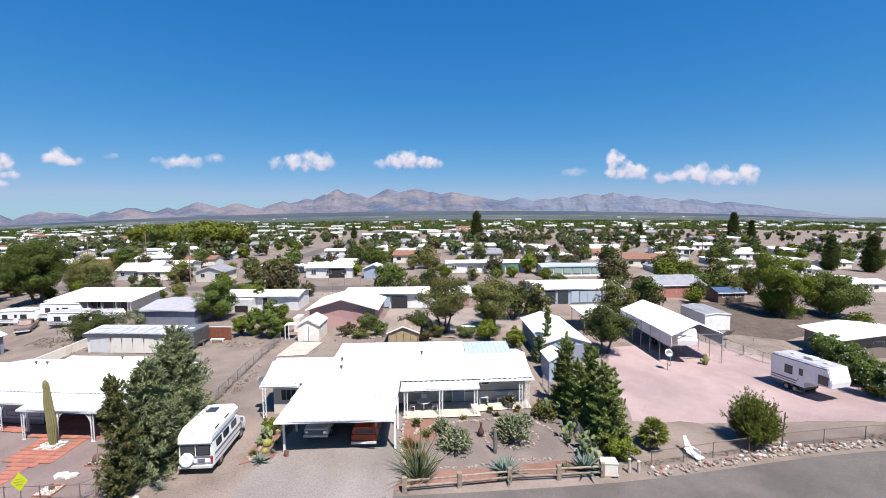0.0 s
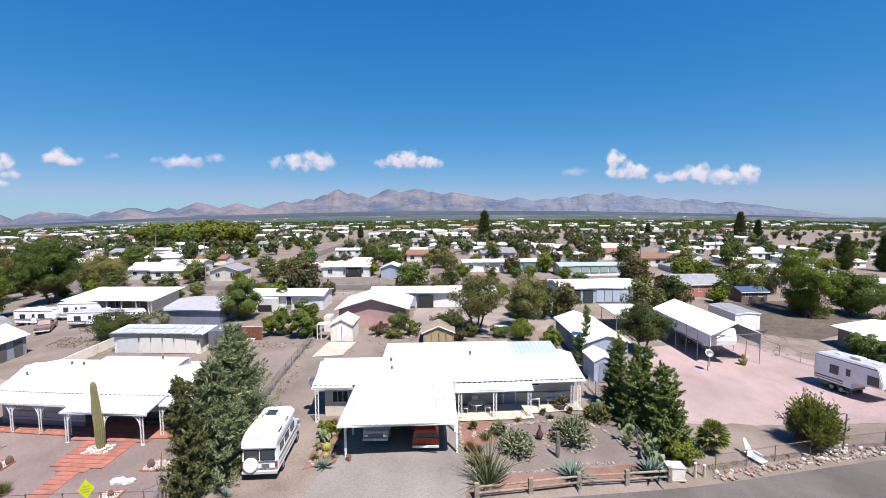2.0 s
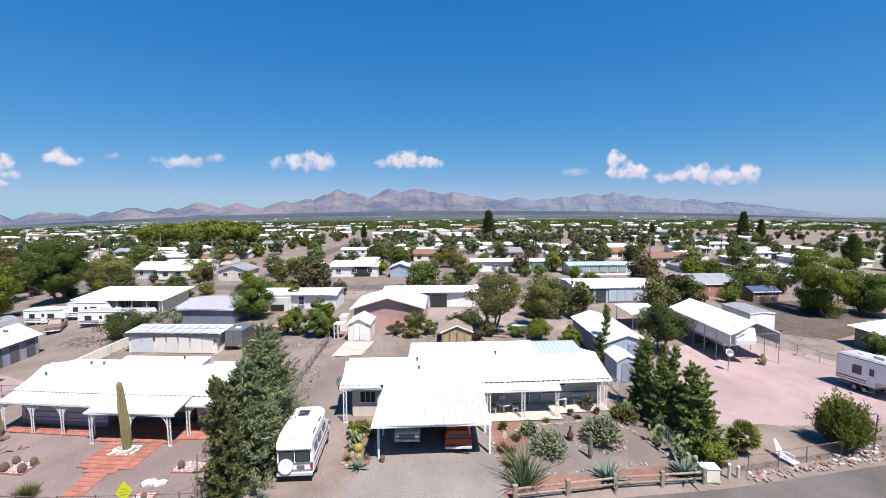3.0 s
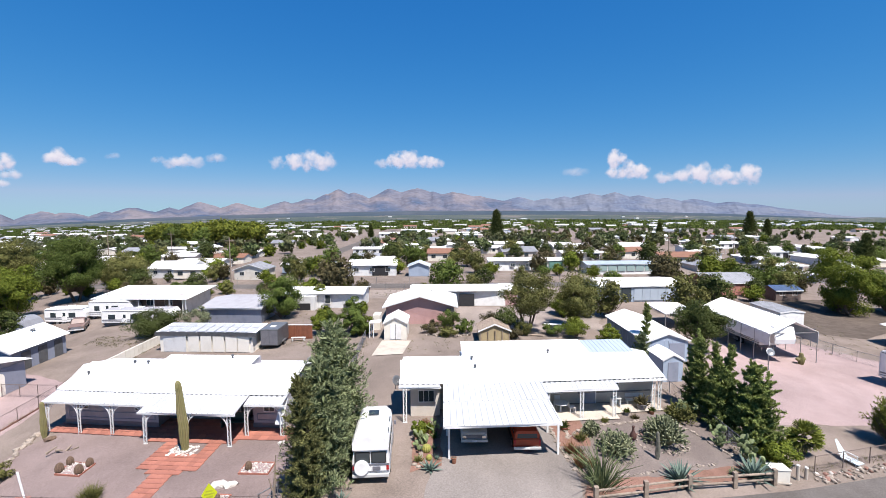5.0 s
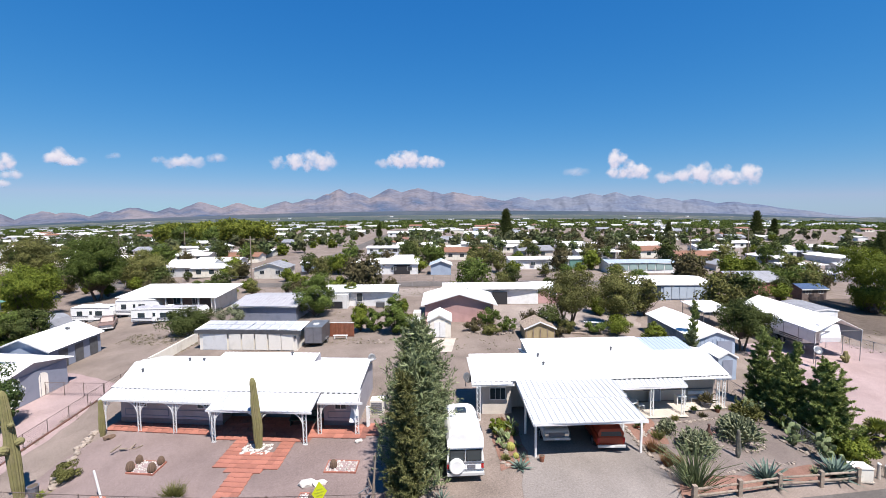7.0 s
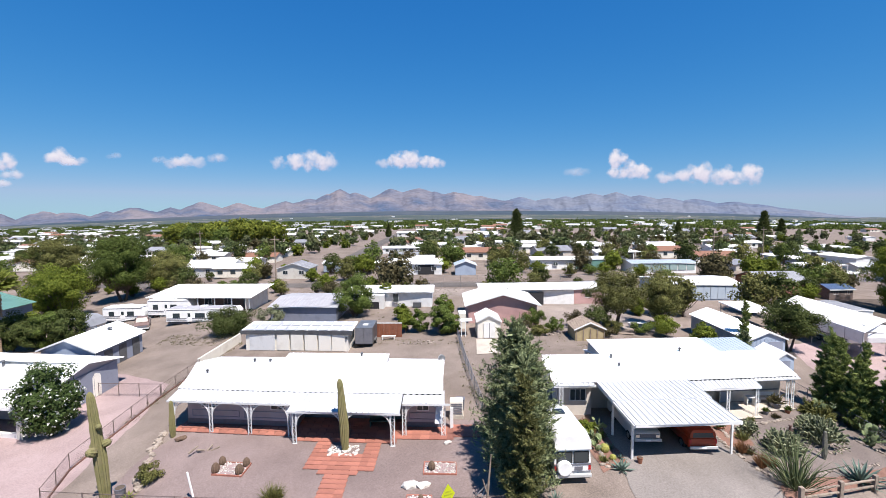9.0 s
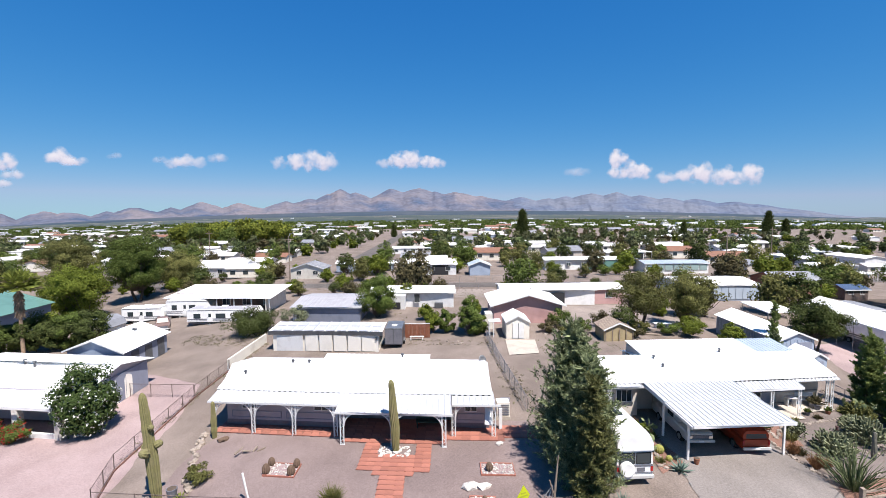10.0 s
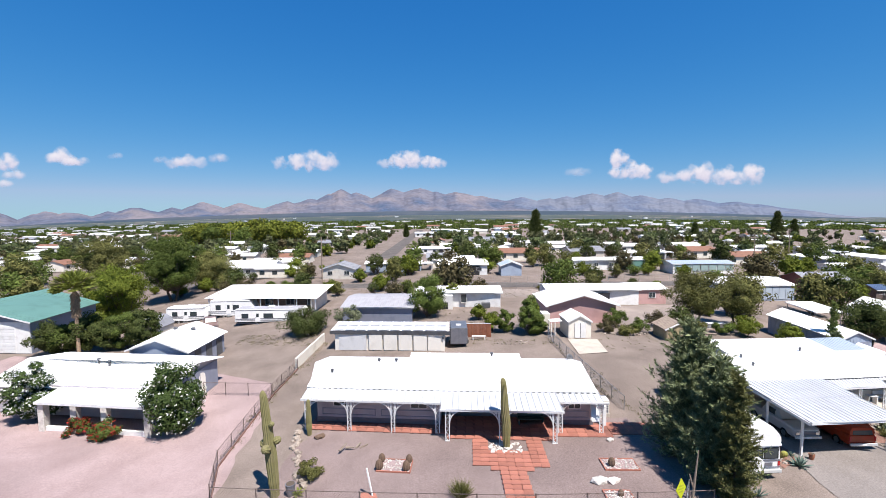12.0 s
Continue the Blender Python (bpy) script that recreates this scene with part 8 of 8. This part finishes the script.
stones("stone_bed", "white stones round the tall saguaro", [(-31.3 + 2.0 * random.Random(i).random(), 27.4 + 1.3 * random.Random(i + 99).random()) for i in range(90)], WHITESTONE, (0.07, 0.15), seed=8)
stones("stone_ring", "ring of tan stones round the spreading cholla", [(3.7 + 1.9 * math.cos(a / 4.2), 28.2 + 1.6 * math.sin(a / 4.2)) for a in range(27)], STONE, (0.09, 0.17), seed=13)
stones("stone_heap", "reddish stones beside the chimney stove", along([(2.0, 29.4), (3.0, 29.6), (3.4, 29.2)], 0.22, 0.12, 14), REDSTONE, (0.1, 0.2), seed=14)
stones("stone_border", "tan stones along the carport side of the garden", along([(-3.8, 32.0), (-3.9, 28.5), (-3.7, 25.5), (-3.0, 24.2)], 0.24, 0.12, 15), STONE, (0.1, 0.2), seed=15)
stones("stone_heap", "stones round the small cholla", along([(3.6, 26.6), (4.6, 26.8), (4.8, 27.6), (3.9, 27.9)], 0.2, 0.1, 9), STONE, (0.1, 0.18), seed=9)
stones("stone_border", "stones along the back yard fence", along([(-20.0, 40.0), (-20.6, 47.0)], 1.6, 0.3, 10), STONE, (0.1, 0.18), seed=10)
stones("stone_ring", "ring of stones in the back yard", along([(-28.6, 53.2), (-26.0, 53.0), (-24.8, 54.0), (-27.2, 54.6)], 0.5, 0.2, 11), STONE, (0.12, 0.26), seed=11)
stones("stone_heap", "heap of stones beside the pink barn", along([(-14.0, 57.6), (-9.6, 56.8), (-8.0, 57.6)], 0.3, 0.4, 12), STONE, (0.15, 0.34), seed=12)


def bed(label, x, y, w, d, barrels, seed):
    """A bordered bed of white chips with barrel cacti."""
    b = thing("cactus_bed", label, "garden bed", x, y, laid=True)
    part("gravel_fill", box(x - w / 2, x + w / 2, y - d / 2, y + d / 2, 0.0, 0.08), PINKGRAVEL, b)
    for e in (-d / 2 - 0.08, d / 2):
        part("edging", box(x - w / 2 - 0.06, x + w / 2 + 0.06, y + e, y + e + 0.08, 0.0, 0.12), PAVER, b)
    for e in (-w / 2 - 0.06, w / 2):
        part("edging", box(x + e, x + e + 0.06, y - d / 2, y + d / 2, 0, 0.12), PAVER, b)
    for cx, cy, r in barrels:
        c = thing("barrel_cactus", "round brown-spined barrel cactus in white chips", "cactus", x + cx, y + cy, group="barrel cacti", z=0.05)
        part("body", lathe([(r * 0.7, 0), (r, r * 0.6), (r * 1.02, r * 1.2), (r * 0.85, r * 1.9), (r * 0.55, r * 2.35), (r * 0.2, r * 2.6)], ribs=13, depth=0.16), CACTUS_BROWN, c)
    rnd = random.Random(seed)
    bm = bmesh.new()
    for _ in range(110):
        px, py, r = x + rnd.uniform(-w / 2, w / 2), y + rnd.uniform(-d / 2, d / 2), rnd.uniform(0.03, 0.085)
        made = bmesh.ops.create_icosphere(bm, subdivisions=1, radius=r)["verts"]
        for v in made:
            v.co += Vector((px, py, 0.08))
    part("loose_gravel", bm, WHITESTONE, b, kind="stuff")


bed("bed of white stone chips with four barrel cacti", -36.9, 25.3, 1.9, 1.35, ((-0.85, 0.45, 0.22), (-0.85, -0.45, 0.25), (0.8, 0.45, 0.22), (0.75, -0.45, 0.25)), 1)
bed("bed of white stone chips with one barrel cactus", -23.9, 26.2, 1.9, 1.2, ((-0.5, -0.15, 0.22),), 2)
bed("small white slab bed near the gate", -25.0, 22.8, 1.3, 1.1, ((0.1, 0.1, 0.16),), 3)
for x, y, r, m, lb in ((-25.6, 24.3, 0.42, WHITESTONE, "long flat white boulder in the gravel"), (-24.8, 24.4, 0.34, WHITESTONE, "flat white boulder in the gravel"), (-42.6, 28.7, 0.32, CACTUS_BROWN, "dark round boulder by the porch end"),
                        (-23.4, 29.4, 0.25, WHITESTONE, "white boulder by the porch post")):
    b = thing("boulder", lb, "rock", x, y)
    bm = boulder(r, int(100 + r * 100), 0.55)
    for v in bm.verts:
        v.co.x *= 1.5
        v.co.z += r * 0.3
    part("rock", bm, m, b)
dw = thing("driftwood", "bleached pieces of driftwood on the gravel", "wood", -39.9, 27.2)
for i, (a, b_) in enumerate((((-0.9, -0.3, 0.08), (-0.5, 0.2, 0.35)), ((-0.5, 0.1, 0.1), (0.1, -0.1, 0.22)), ((0.2, 0.1, 0.08), (0.5, 0.2, 0.42)), ((0.5, 0.0, 0.1), (1.0, 0.2, 0.3)))):
    part("branch", rod(a, b_, 0.09, 0.04, 7), WOODRAIL, dw)
lp = thing("leaning_post", "white leaning post on a small brick base", "post", -37.6, 22.1)
part("shaft", rod((0, 0, 0), (-0.3, 0, 1.7), 0.06, n=7), WHITE, lp)
part("brick_base", box(-0.7, 0.7, -0.35, 0.25, -0.1, 0.07), PAVER, lp)

# ---- yard things ----
GOLDEN = mat("golden_barrel_skin", (0.26, 0.25, 0.06), 0.9, (0.18, 0.19, 0.05), 4.0, 0.5, 0.5)
sg_ = thing("warning_sign", "fluorescent yellow street sign on a steel post", "sign", -23.45, 19.6, 25, z=0.15)
part("post", rod((0, 0, -0.4), (0, 0, 3.0), 0.035, n=6), STEEL, sg_)
bm = bmesh.new()
vs = [(-0.36, 2.5), (0, 1.95), (0.36, 2.5), (0, 3.05)]
lo, hi = [bm.verts.new((x, -0.05, z)) for x, z in vs], [bm.verts.new((x, -0.03, z)) for x, z in vs]
bm.faces.new(lo), bm.faces.new(hi[::-1])
for i in range(4):
    bm.faces.new((lo[(i + 1) % 4], lo[i], hi[i], hi[(i + 1) % 4]))
plate = part("plate", bm, YELLOW, sg_)
for z, w in ((2.66, 0.15), (2.51, 0.23), (2.36, 0.15)):
    part("text_bar", box(-w, w, -0.058, -0.05, z - 0.035, z + 0.035), mat("dull_olive_print", (0.35, 0.38, 0.03), 0.6) if z > 2.6 else bpy.data.materials["dull_olive_print"], plate)

ub = thing("utility_box", "cream steel utility box at the street", "utility box", 8.75, 22.9, -4, size=0.85)
part("cabinet", box(-0.6, 0.6, -0.45, 0.45, 0.08, 0.95, bevel=0.03), CREAM, ub)
part("lid", box(-0.64, 0.64, -0.49, 0.49, 0.95, 1.03, bevel=0.02), CREAM, ub)
part("plinth", box(-0.68, 0.68, -0.52, 0.52, 0, 0.08), CONCRETE, ub)
for x, h in ((10.1, 0.95), (10.75, 0.75)):
    b = thing("bollard", "short pale concrete bollard beside the utility box", "bollard", x, 22.7)
    part("shaft", rod((0, 0, 0), (0, 0, h), 0.1, 0.09, 10), CONCRETE, b)
    part("cap", rod((0, 0, h), (0, 0, h + 0.05), 0.11, 0.07, 10), WHITE, b)

LOUNGER = mat("pale_blue_grey_plastic", (0.50, 0.56, 0.58), 0.5, (0.42, 0.47, 0.49), 2.0, bump=0)
sl = thing("sun_lounger", "pale blue-grey plastic sun lounger with a tapered back", "lounger", 15.6, 24.1, 20, size=0.9)
part("seat", slab([(-0.36, -0.85, 0.20), (0.36, -0.85, 0.20), (0.36, 0.25, 0.26), (-0.36, 0.25, 0.26)], 0.05), LOUNGER, sl)
part("backrest", slab([(-0.38, 0.22, 0.26), (0.38, 0.22, 0.26), (0.12, 0.80, 1.30), (-0.12, 0.80, 1.30)], 0.05), LOUNGER, sl)
for x in (-0.40, 0.40):
    part("armrest", slab([(x - 0.05, -0.45, 0.46), (x + 0.05, -0.45, 0.46), (x + 0.05, 0.40, 0.50), (x - 0.05, 0.40, 0.50)], 0.04), WHITE, sl)
    for y in (-0.7, 0.15):
        part("leg", rod((x * 0.85, y, 0), (x * 0.85, y, 0.22), 0.035), WHITE, sl)
    part("arm_post", rod((x, -0.40, 0.2), (x, -0.40, 0.46), 0.03), WHITE, sl)

CLAY = mat("dark_fired_clay", (0.075, 0.035, 0.027), 0.7, (0.05, 0.025, 0.02), 3.0)
ch = thing("chiminea", "dark brown clay chimney stove in the cactus garden", "stove", 1.6, 28.6)
part("belly", lathe([(0.12, 0.1), (0.22, 0.24), (0.25, 0.42), (0.17, 0.62), (0.08, 0.8), (0.07, 1.0), (0.12, 1.1)], 14), CLAY, ch, smooth=True)
for i in range(3):
    a = i * 2.09
    part("leg", rod((0.22 * math.cos(a), 0.22 * math.sin(a), 0), (0.12 * math.cos(a), 0.12 * math.sin(a), 0.25), 0.02), STRIPE, ch)


def pot(label, x, y, r, h, material, plant=None, seed=0):
    p = thing("plant_pot", label, "pot", x, y)
    part("vessel", lathe([(r * 0.65, 0), (r * 0.95, h * 0.6), (r, h * 0.9), (r * 1.08, h * 0.92), (r * 1.08, h)], 14), material, p)
    part("soil", rod((0, 0, h), (0, 0, h + 0.01), r * 0.9, r * 0.9, 12), BARK, p)
    if plant:
        np.random.seed(seed)
        n = 140
        part_mesh("plant", leaves_mesh("plant", np.random.normal(size=(n, 3)) * r * 0.35 + (0, 0, h), unit(n) + (0, 0, 0.9), r * 1.4, r * 0.25), plant, p, kind="stuff")


pot("dark round planter on the porch slab", 4.5, 33.5, 0.42, 0.55, STRIPE, LEAF_DRY, 1)
pot("terracotta pot at the carport post", -11.2, 26.7, 0.17, 0.42, TERRACOTTA)
pot("terracotta pot on the red gravel", -2.9, 30.6, 0.26, 0.3, TERRACOTTA, LEAF_GREEN, 2)
pot("terracotta pot with green plant in the carport bed", -12.9, 30.8, 0.25, 0.4, TERRACOTTA, LEAF_BRIGHT, 3)
# pot added in place of an unidentified dark shape
pot("tall black pot standing in for a dark shape beside the corner saguaro", -42.1, 21.7, 0.28, 0.75, STRIPE)
pot("small dark pot near the porch edge", 2.8, 32.6, 0.2, 0.3, STRIPE, LEAF_GREEN, 4)
pot("small pot near the porch post", 5.0, 32.6, 0.2, 0.3, TERRACOTTA, LEAF_GREEN, 5)

tb = thing("patio_table", "round white garden table on the porch", "table", -2.4, 33.6, z=0.12)
part("tabletop", rod((0, 0, 0.7), (0, 0, 0.75), 0.6, 0.6, 20), WHITE, tb)
part("pedestal", rod((0, 0, 0), (0, 0, 0.7), 0.08, 0.05, 8), WHITE, tb)
for i, (x, y, yaw) in enumerate(((-3.3, 33.4, 90), (-1.5, 33.4, -90), (-2.4, 34.4, 180))):
    c = thing("garden_chair", "white garden chair beside the porch table", "chair", x, y, yaw, group="porch chairs", z=0.12)
    part("seat", box(-0.24, 0.24, -0.24, 0.24, 0.42, 0.46), WHITE, c)
    part("backrest", slab([(-0.24, -0.24, 0.48), (0.24, -0.24, 0.48), (0.24, -0.3, 0.9), (-0.24, -0.3, 0.9)], 0.04), WHITE, c)
    for lx in (-0.2, 0.2):
        for ly in (-0.2, 0.2):
            part("leg", rod((lx, ly, 0), (lx, ly, 0.42), 0.02, n=6), WHITE, c)
be = thing("bench", "white garden bench against the house wall", "bench", 4.3, 34.4, z=0.1)
part("seat", box(-0.75, 0.75, -0.22, 0.22, 0.42, 0.47), WHITE, be)
part("backrest", box(-0.75, 0.75, 0.2, 0.25, 0.6, 0.9), WHITE, be)
for x in (-0.65, 0.65):
    part("leg", box(x - 0.04, x + 0.04, -0.2, 0.24, 0, 0.42), WHITE, be)
ns = thing("side_table", "small white shelf stand on the porch", "table", 2.5, 34.2, z=0.1)
part("tabletop", box(-0.4, 0.4, -0.25, 0.25, 0.7, 0.75), WHITE, ns)
for x in (-0.35, 0.35):
    part("leg", box(x - 0.03, x + 0.03, -0.22, 0.22, 0, 0.7), WHITE, ns)

ac = thing("air_conditioner", "white air-conditioning unit at the house end", "air conditioner", -22.7, 33.6)
part("case", box(-0.5, 0.5, -0.45, 0.45, 0.25, 1.35, bevel=0.04), CREAM, ac)
for i in range(6):
    part("louvre", box(-0.42, 0.42, -0.48, -0.455, 0.38 + i * 0.15, 0.46 + i * 0.15), STRIPE, ac)
part("stand", box(-0.55, 0.55, -0.5, 0.5, 0, 0.25), CONCRETE, ac)
em = thing("electric_meter", "white meter pedestal at the house corner", "meter", -23.1, 31.6)
part("post", box(-0.12, 0.12, -0.1, 0.1, 0, 1.6, bevel=0.01), WHITE, em)


def dish(label, x, y, z, yaw, r=0.4):
    d = thing("satellite_dish", label, "satellite dish", x, y, yaw, z=z)
    bm = lathe([(0.02, 0.0), (r * 0.5, 0.04), (r * 0.85, 0.12), (r, 0.18), (r * 0.97, 0.2), (r * 0.5, 0.07)], 18)
    for v in bm.verts:
        v.co = Matrix.Rotation(radians(60), 3, "X") @ v.co + Vector((0, 0, 0.7))
    part("reflector", bm, GREYMETAL if r < 0.43 else STEEL, d, smooth=True)
    part("arm", rod((0, 0, 0.6), (0, -0.5, 0.95), 0.02), GREYMETAL, d)
    part("mast", rod((0, 0.05, 0), (0, 0.05, 0.7), 0.03), GREYMETAL, d)


dish("grey satellite dish behind the lilac home's roof", -23.9, 38.6, 2.3, 20, 0.34)
dish("grey satellite dish on the corner of the beige home", -15.65, 34.3, 2.0, 40, 0.42)
dish("white satellite dish before the caravan shelter", 23.0, 41.0, 1.2, 0, 0.44)
ds = thing("dish_stand", "steel stand of the satellite dish", "stand", 23.0, 41.05)
part("pole", rod((0, 0, 0), (0, 0, 1.25), 0.04), STEEL, ds)
for x, y, yaw in ((-22.4, 34.6, 80),):
    b = thing("bin", "dark green wheeled rubbish bin beside the wall", "bin", x, y, yaw)
    part("body", loft([[(-0.25, -0.3, 0.08), (0.25, -0.3, 0.08), (0.25, 0.25, 0.08), (-0.25, 0.25, 0.08)], [(-0.3, -0.38, 1.0), (0.3, -0.38, 1.0), (0.3, 0.32, 1.0), (-0.3, 0.32, 1.0)]]), STRIPE, b)
    part("lid", box(-0.31, 0.31, -0.4, 0.36, 1.0, 1.07, bevel=0.02), STRIPE, b)
gt = thing("garden_gate", "steel tube gate at the corner of the yard", "gate", -22.0, 22.0, 55)
bm = bmesh.new()
for a, b_ in (((0, 0, 0), (0, 0, 1.1)), ((1.2, 0, 0), (1.2, 0, 1.0)), ((0, 0, 1.05), (1.2, 0, 1.05)), ((0, 0, 0.15), (1.2, 0, 0.15)), ((0, 0, 0.15), (1.2, 0, 1.05))):
    rod(a, b_, 0.03, n=6, bm=bm)
part("gate_frame", bm, STEEL, gt)
sn = thing("bare_stump", "bare grey cactus skeleton beside the gate", "stump", -21.4, 22.6)
bm = rod((0, 0, 0), (0.1, 0, 1.2), 0.09, 0.07, 7)
rod((0.1, 0, 1.2), (0.25, 0, 3.0), 0.07, 0.03, 7, bm)
rod((0, 0, 0.9), (-0.2, 0, 1.6), 0.05, 0.03, 6, bm)
part("stem", bm, WOODRAIL, sn)
sh_ = thing("side_shelf", "white pole rack with a small roof beside the shed", "rack", -20.6, 57.2)
part("roof", slab([(-0.9, -0.8, 2.0), (0.6, -0.8, 2.1), (0.6, 0.8, 2.1), (-0.9, 0.8, 2.0)], 0.06), WHITE, sh_)
for x, y in ((-0.8, -0.7), (-0.8, 0.7), (-0.3, -0.7)):
    part("post", box(x - 0.05, x + 0.05, y - 0.05, y + 0.05, 0, 2.0), WHITE, sh_)
fs = thing("garden_table", "white trestle table under the mesquites", "table", 3.4, 59.6)
part("tabletop", box(-1.2, 1.2, -0.4, 0.4, 0.72, 0.78), WHITE, fs)
for x in (-0.9, 0.9):
    part("trestle", box(x - 0.05, x + 0.05, -0.35, 0.35, 0, 0.72), WHITE, fs)

for x, y, r in ((-13.0, 28.2, 0.3), (-12.8, 27.2, 0.2)):
    c = thing("golden_barrel", "yellow-green round barrel cactus in the carport bed", "cactus", x, y, group="carport bed cacti")
    part("body", lathe([(r * 0.7, 0), (r, r * 0.5), (r * 1.05, r * 1.0), (r * 0.85, r * 1.5), (r * 0.4, r * 1.8)], ribs=13, depth=0.14), GOLDEN, c)
wand_bush("dry_shrub", "straggly reddish shrub in the carport bed", "grass", -13.3, 29.9, 90, 0.7, 0.6, LEAF_DRY, 75, 0.03)
wand_bush("dry_shrub", "low dry shrub at the edge of the carport bed", "grass", -13.5, 27.0, 80, 0.5, 0.5, LEAF_OLIVE, 76, 0.03)
for i, (x, y, r, h) in enumerate(((-2.2, 29.0, 0.7, 0.8), (-2.9, 27.2, 0.6, 0.7), (0.6, 31.6, 0.5, 0.5), (3.2, 31.9, 0.5, 0.5), (6.6, 32.6, 0.6, 0.7))):
    wand_bush("dry_shrub", "small dry shrub among the garden stones", "grass", x, y, 90, h, r, LEAF_DRY if i % 2 else LEAF_OLIVE, 110 + i, 0.03)

# the full bed beside the carport
prickly("low green prickly pear at the back of the carport bed", -12.9, 31.2, 30, 0.9, 95, 0.14)
prickly("small prickly pear between stones beside the van", -13.5, 28.4, 22, 0.7, 96, 0.12)
rosette("agave", "small grey agave among the carport bed stones", -12.5, 28.6, 18, 0.6, 0.09, LEAF_GREY, 7)
rosette("yucca", "spiky green yucca in the carport bed", -12.5, 30.0, 30, 0.8, 0.05, LEAF_GREEN, 8, 0.8)
rosette("yucca", "spiky yucca tuft beside the terracotta pot", -12.3, 27.2, 24, 0.6, 0.05, LEAF_AGAVE, 9, 0.8)
wand_bush("dry_shrub", "rust-coloured dry stalks in the carport bed", "grass", -13.2, 31.7, 110, 0.9, 0.5, LEAF_RUST, 77, 0.03)
wand_bush("dry_shrub", "rust-coloured dry stalks behind the ocotillo", "grass", -2.4, 25.6, 110, 0.9, 0.5, LEAF_RUST, 78, 0.03)
broadleaf("shrub", "leafy green shrub at the end of the carport bed", "bush", -13.6, 30.6, 1.1, 0.65, LEAF_BRIGHT, 79, 1500, 0.1, 0.13, 18, 0.4, 0.03)
for i, (x, y, h, r) in enumerate(((-13.2, 58.6, 1.7, 1.3), (-11.2, 57.0, 1.2, 1.2), (-8.8, 58.2, 1.9, 1.2), (-2.6, 55.4, 1.3, 1.0), (-1.2, 57.2, 2.2, 1.4), (2.6, 56.6, 1.6, 1.3), (-5.2, 60.6, 2.4, 1.6))):
    broadleaf("shrub", "half-dry olive shrub in the back yard", "bush", x, y, h, r, (LEAF_DRY, LEAF_OLIVE, LEAF_GREEN)[i % 3], 120 + i, 1700, 0.1, 0.17, 22, 0.4, 0.04)
for i, (x, y, a) in enumerate(((-10.2, 58.4, 20), (-12.4, 60.2, 70), (0.4, 56.4, -15), (-3.4, 60.4, 40))):
    lg = thing("log", "weathered grey log lying in the back yard", "wood", x, y, a, group="logs in the back yard")
    part("stem", rod((-0.9, 0, 0.12), (0.9, 0, 0.14), 0.13, 0.10, 8), WOODRAIL, lg)

# weeds and dry grass that have come up in the lots, along the fences and at the street's edge
np.random.seed(404)
spots = [np.stack([np.random.uniform(-61, -50.2, 220), np.random.uniform(51.5, 56.5, 220)], 1), np.stack([np.random.uniform(-33, -22, 50), np.random.uniform(52.5, 55, 50)], 1),
         np.stack([np.random.uniform(-16, 8, 90), np.random.uniform(50, 56, 90)], 1), np.stack([np.random.uniform(-60, 30, 420), np.random.uniform(84, 95, 420)], 1),
         np.stack([np.random.uniform(-40, -24, 60), np.random.uniform(62, 73, 60)], 1), np.stack([np.random.uniform(34, 46, 160), np.random.uniform(44, 70, 160)], 1)]
for (x0, y0), (x1, y1), k in (((-21.1, 36), (-21.8, 55), 70), ((-48.3, 25), (-49.4, 42), 50), ((-49.3, 43.5), (-49.3, 53), 40), ((9.5, 23.6), (45, 24.6), 120), ((-22.5, 20.9), (-18.0, 21.2), 30), ((8.6, 26), (8.8, 38), 60), ((-20.0, 33), (-20.3, 45), 40)):
    q = np.random.uniform(0, 1, (k, 1))
    spots.append(np.array([[x0, y0]]) * (1 - q) + np.array([[x1, y1]]) * q + np.random.normal(size=(k, 2)) * 0.25)
spots = np.concatenate(spots)
n, per = len(spots), 9
tall = np.random.uniform(0.08, 0.24, n)
base = np.repeat(np.concatenate([spots, np.full((n, 1), 0.03)], 1), per, 0) + np.random.normal(size=(n * per, 3)) * (0.13, 0.13, 0.0)
single("weeds", leaves_mesh("weeds", base, np.random.normal(size=(n * per, 3)) * 0.6 + (0, 0, 0.8), np.repeat(tall, per), 0.04), LEAF_WEED, "tufts of dry weeds in the lots and along the fences", "weeds", "stuff")
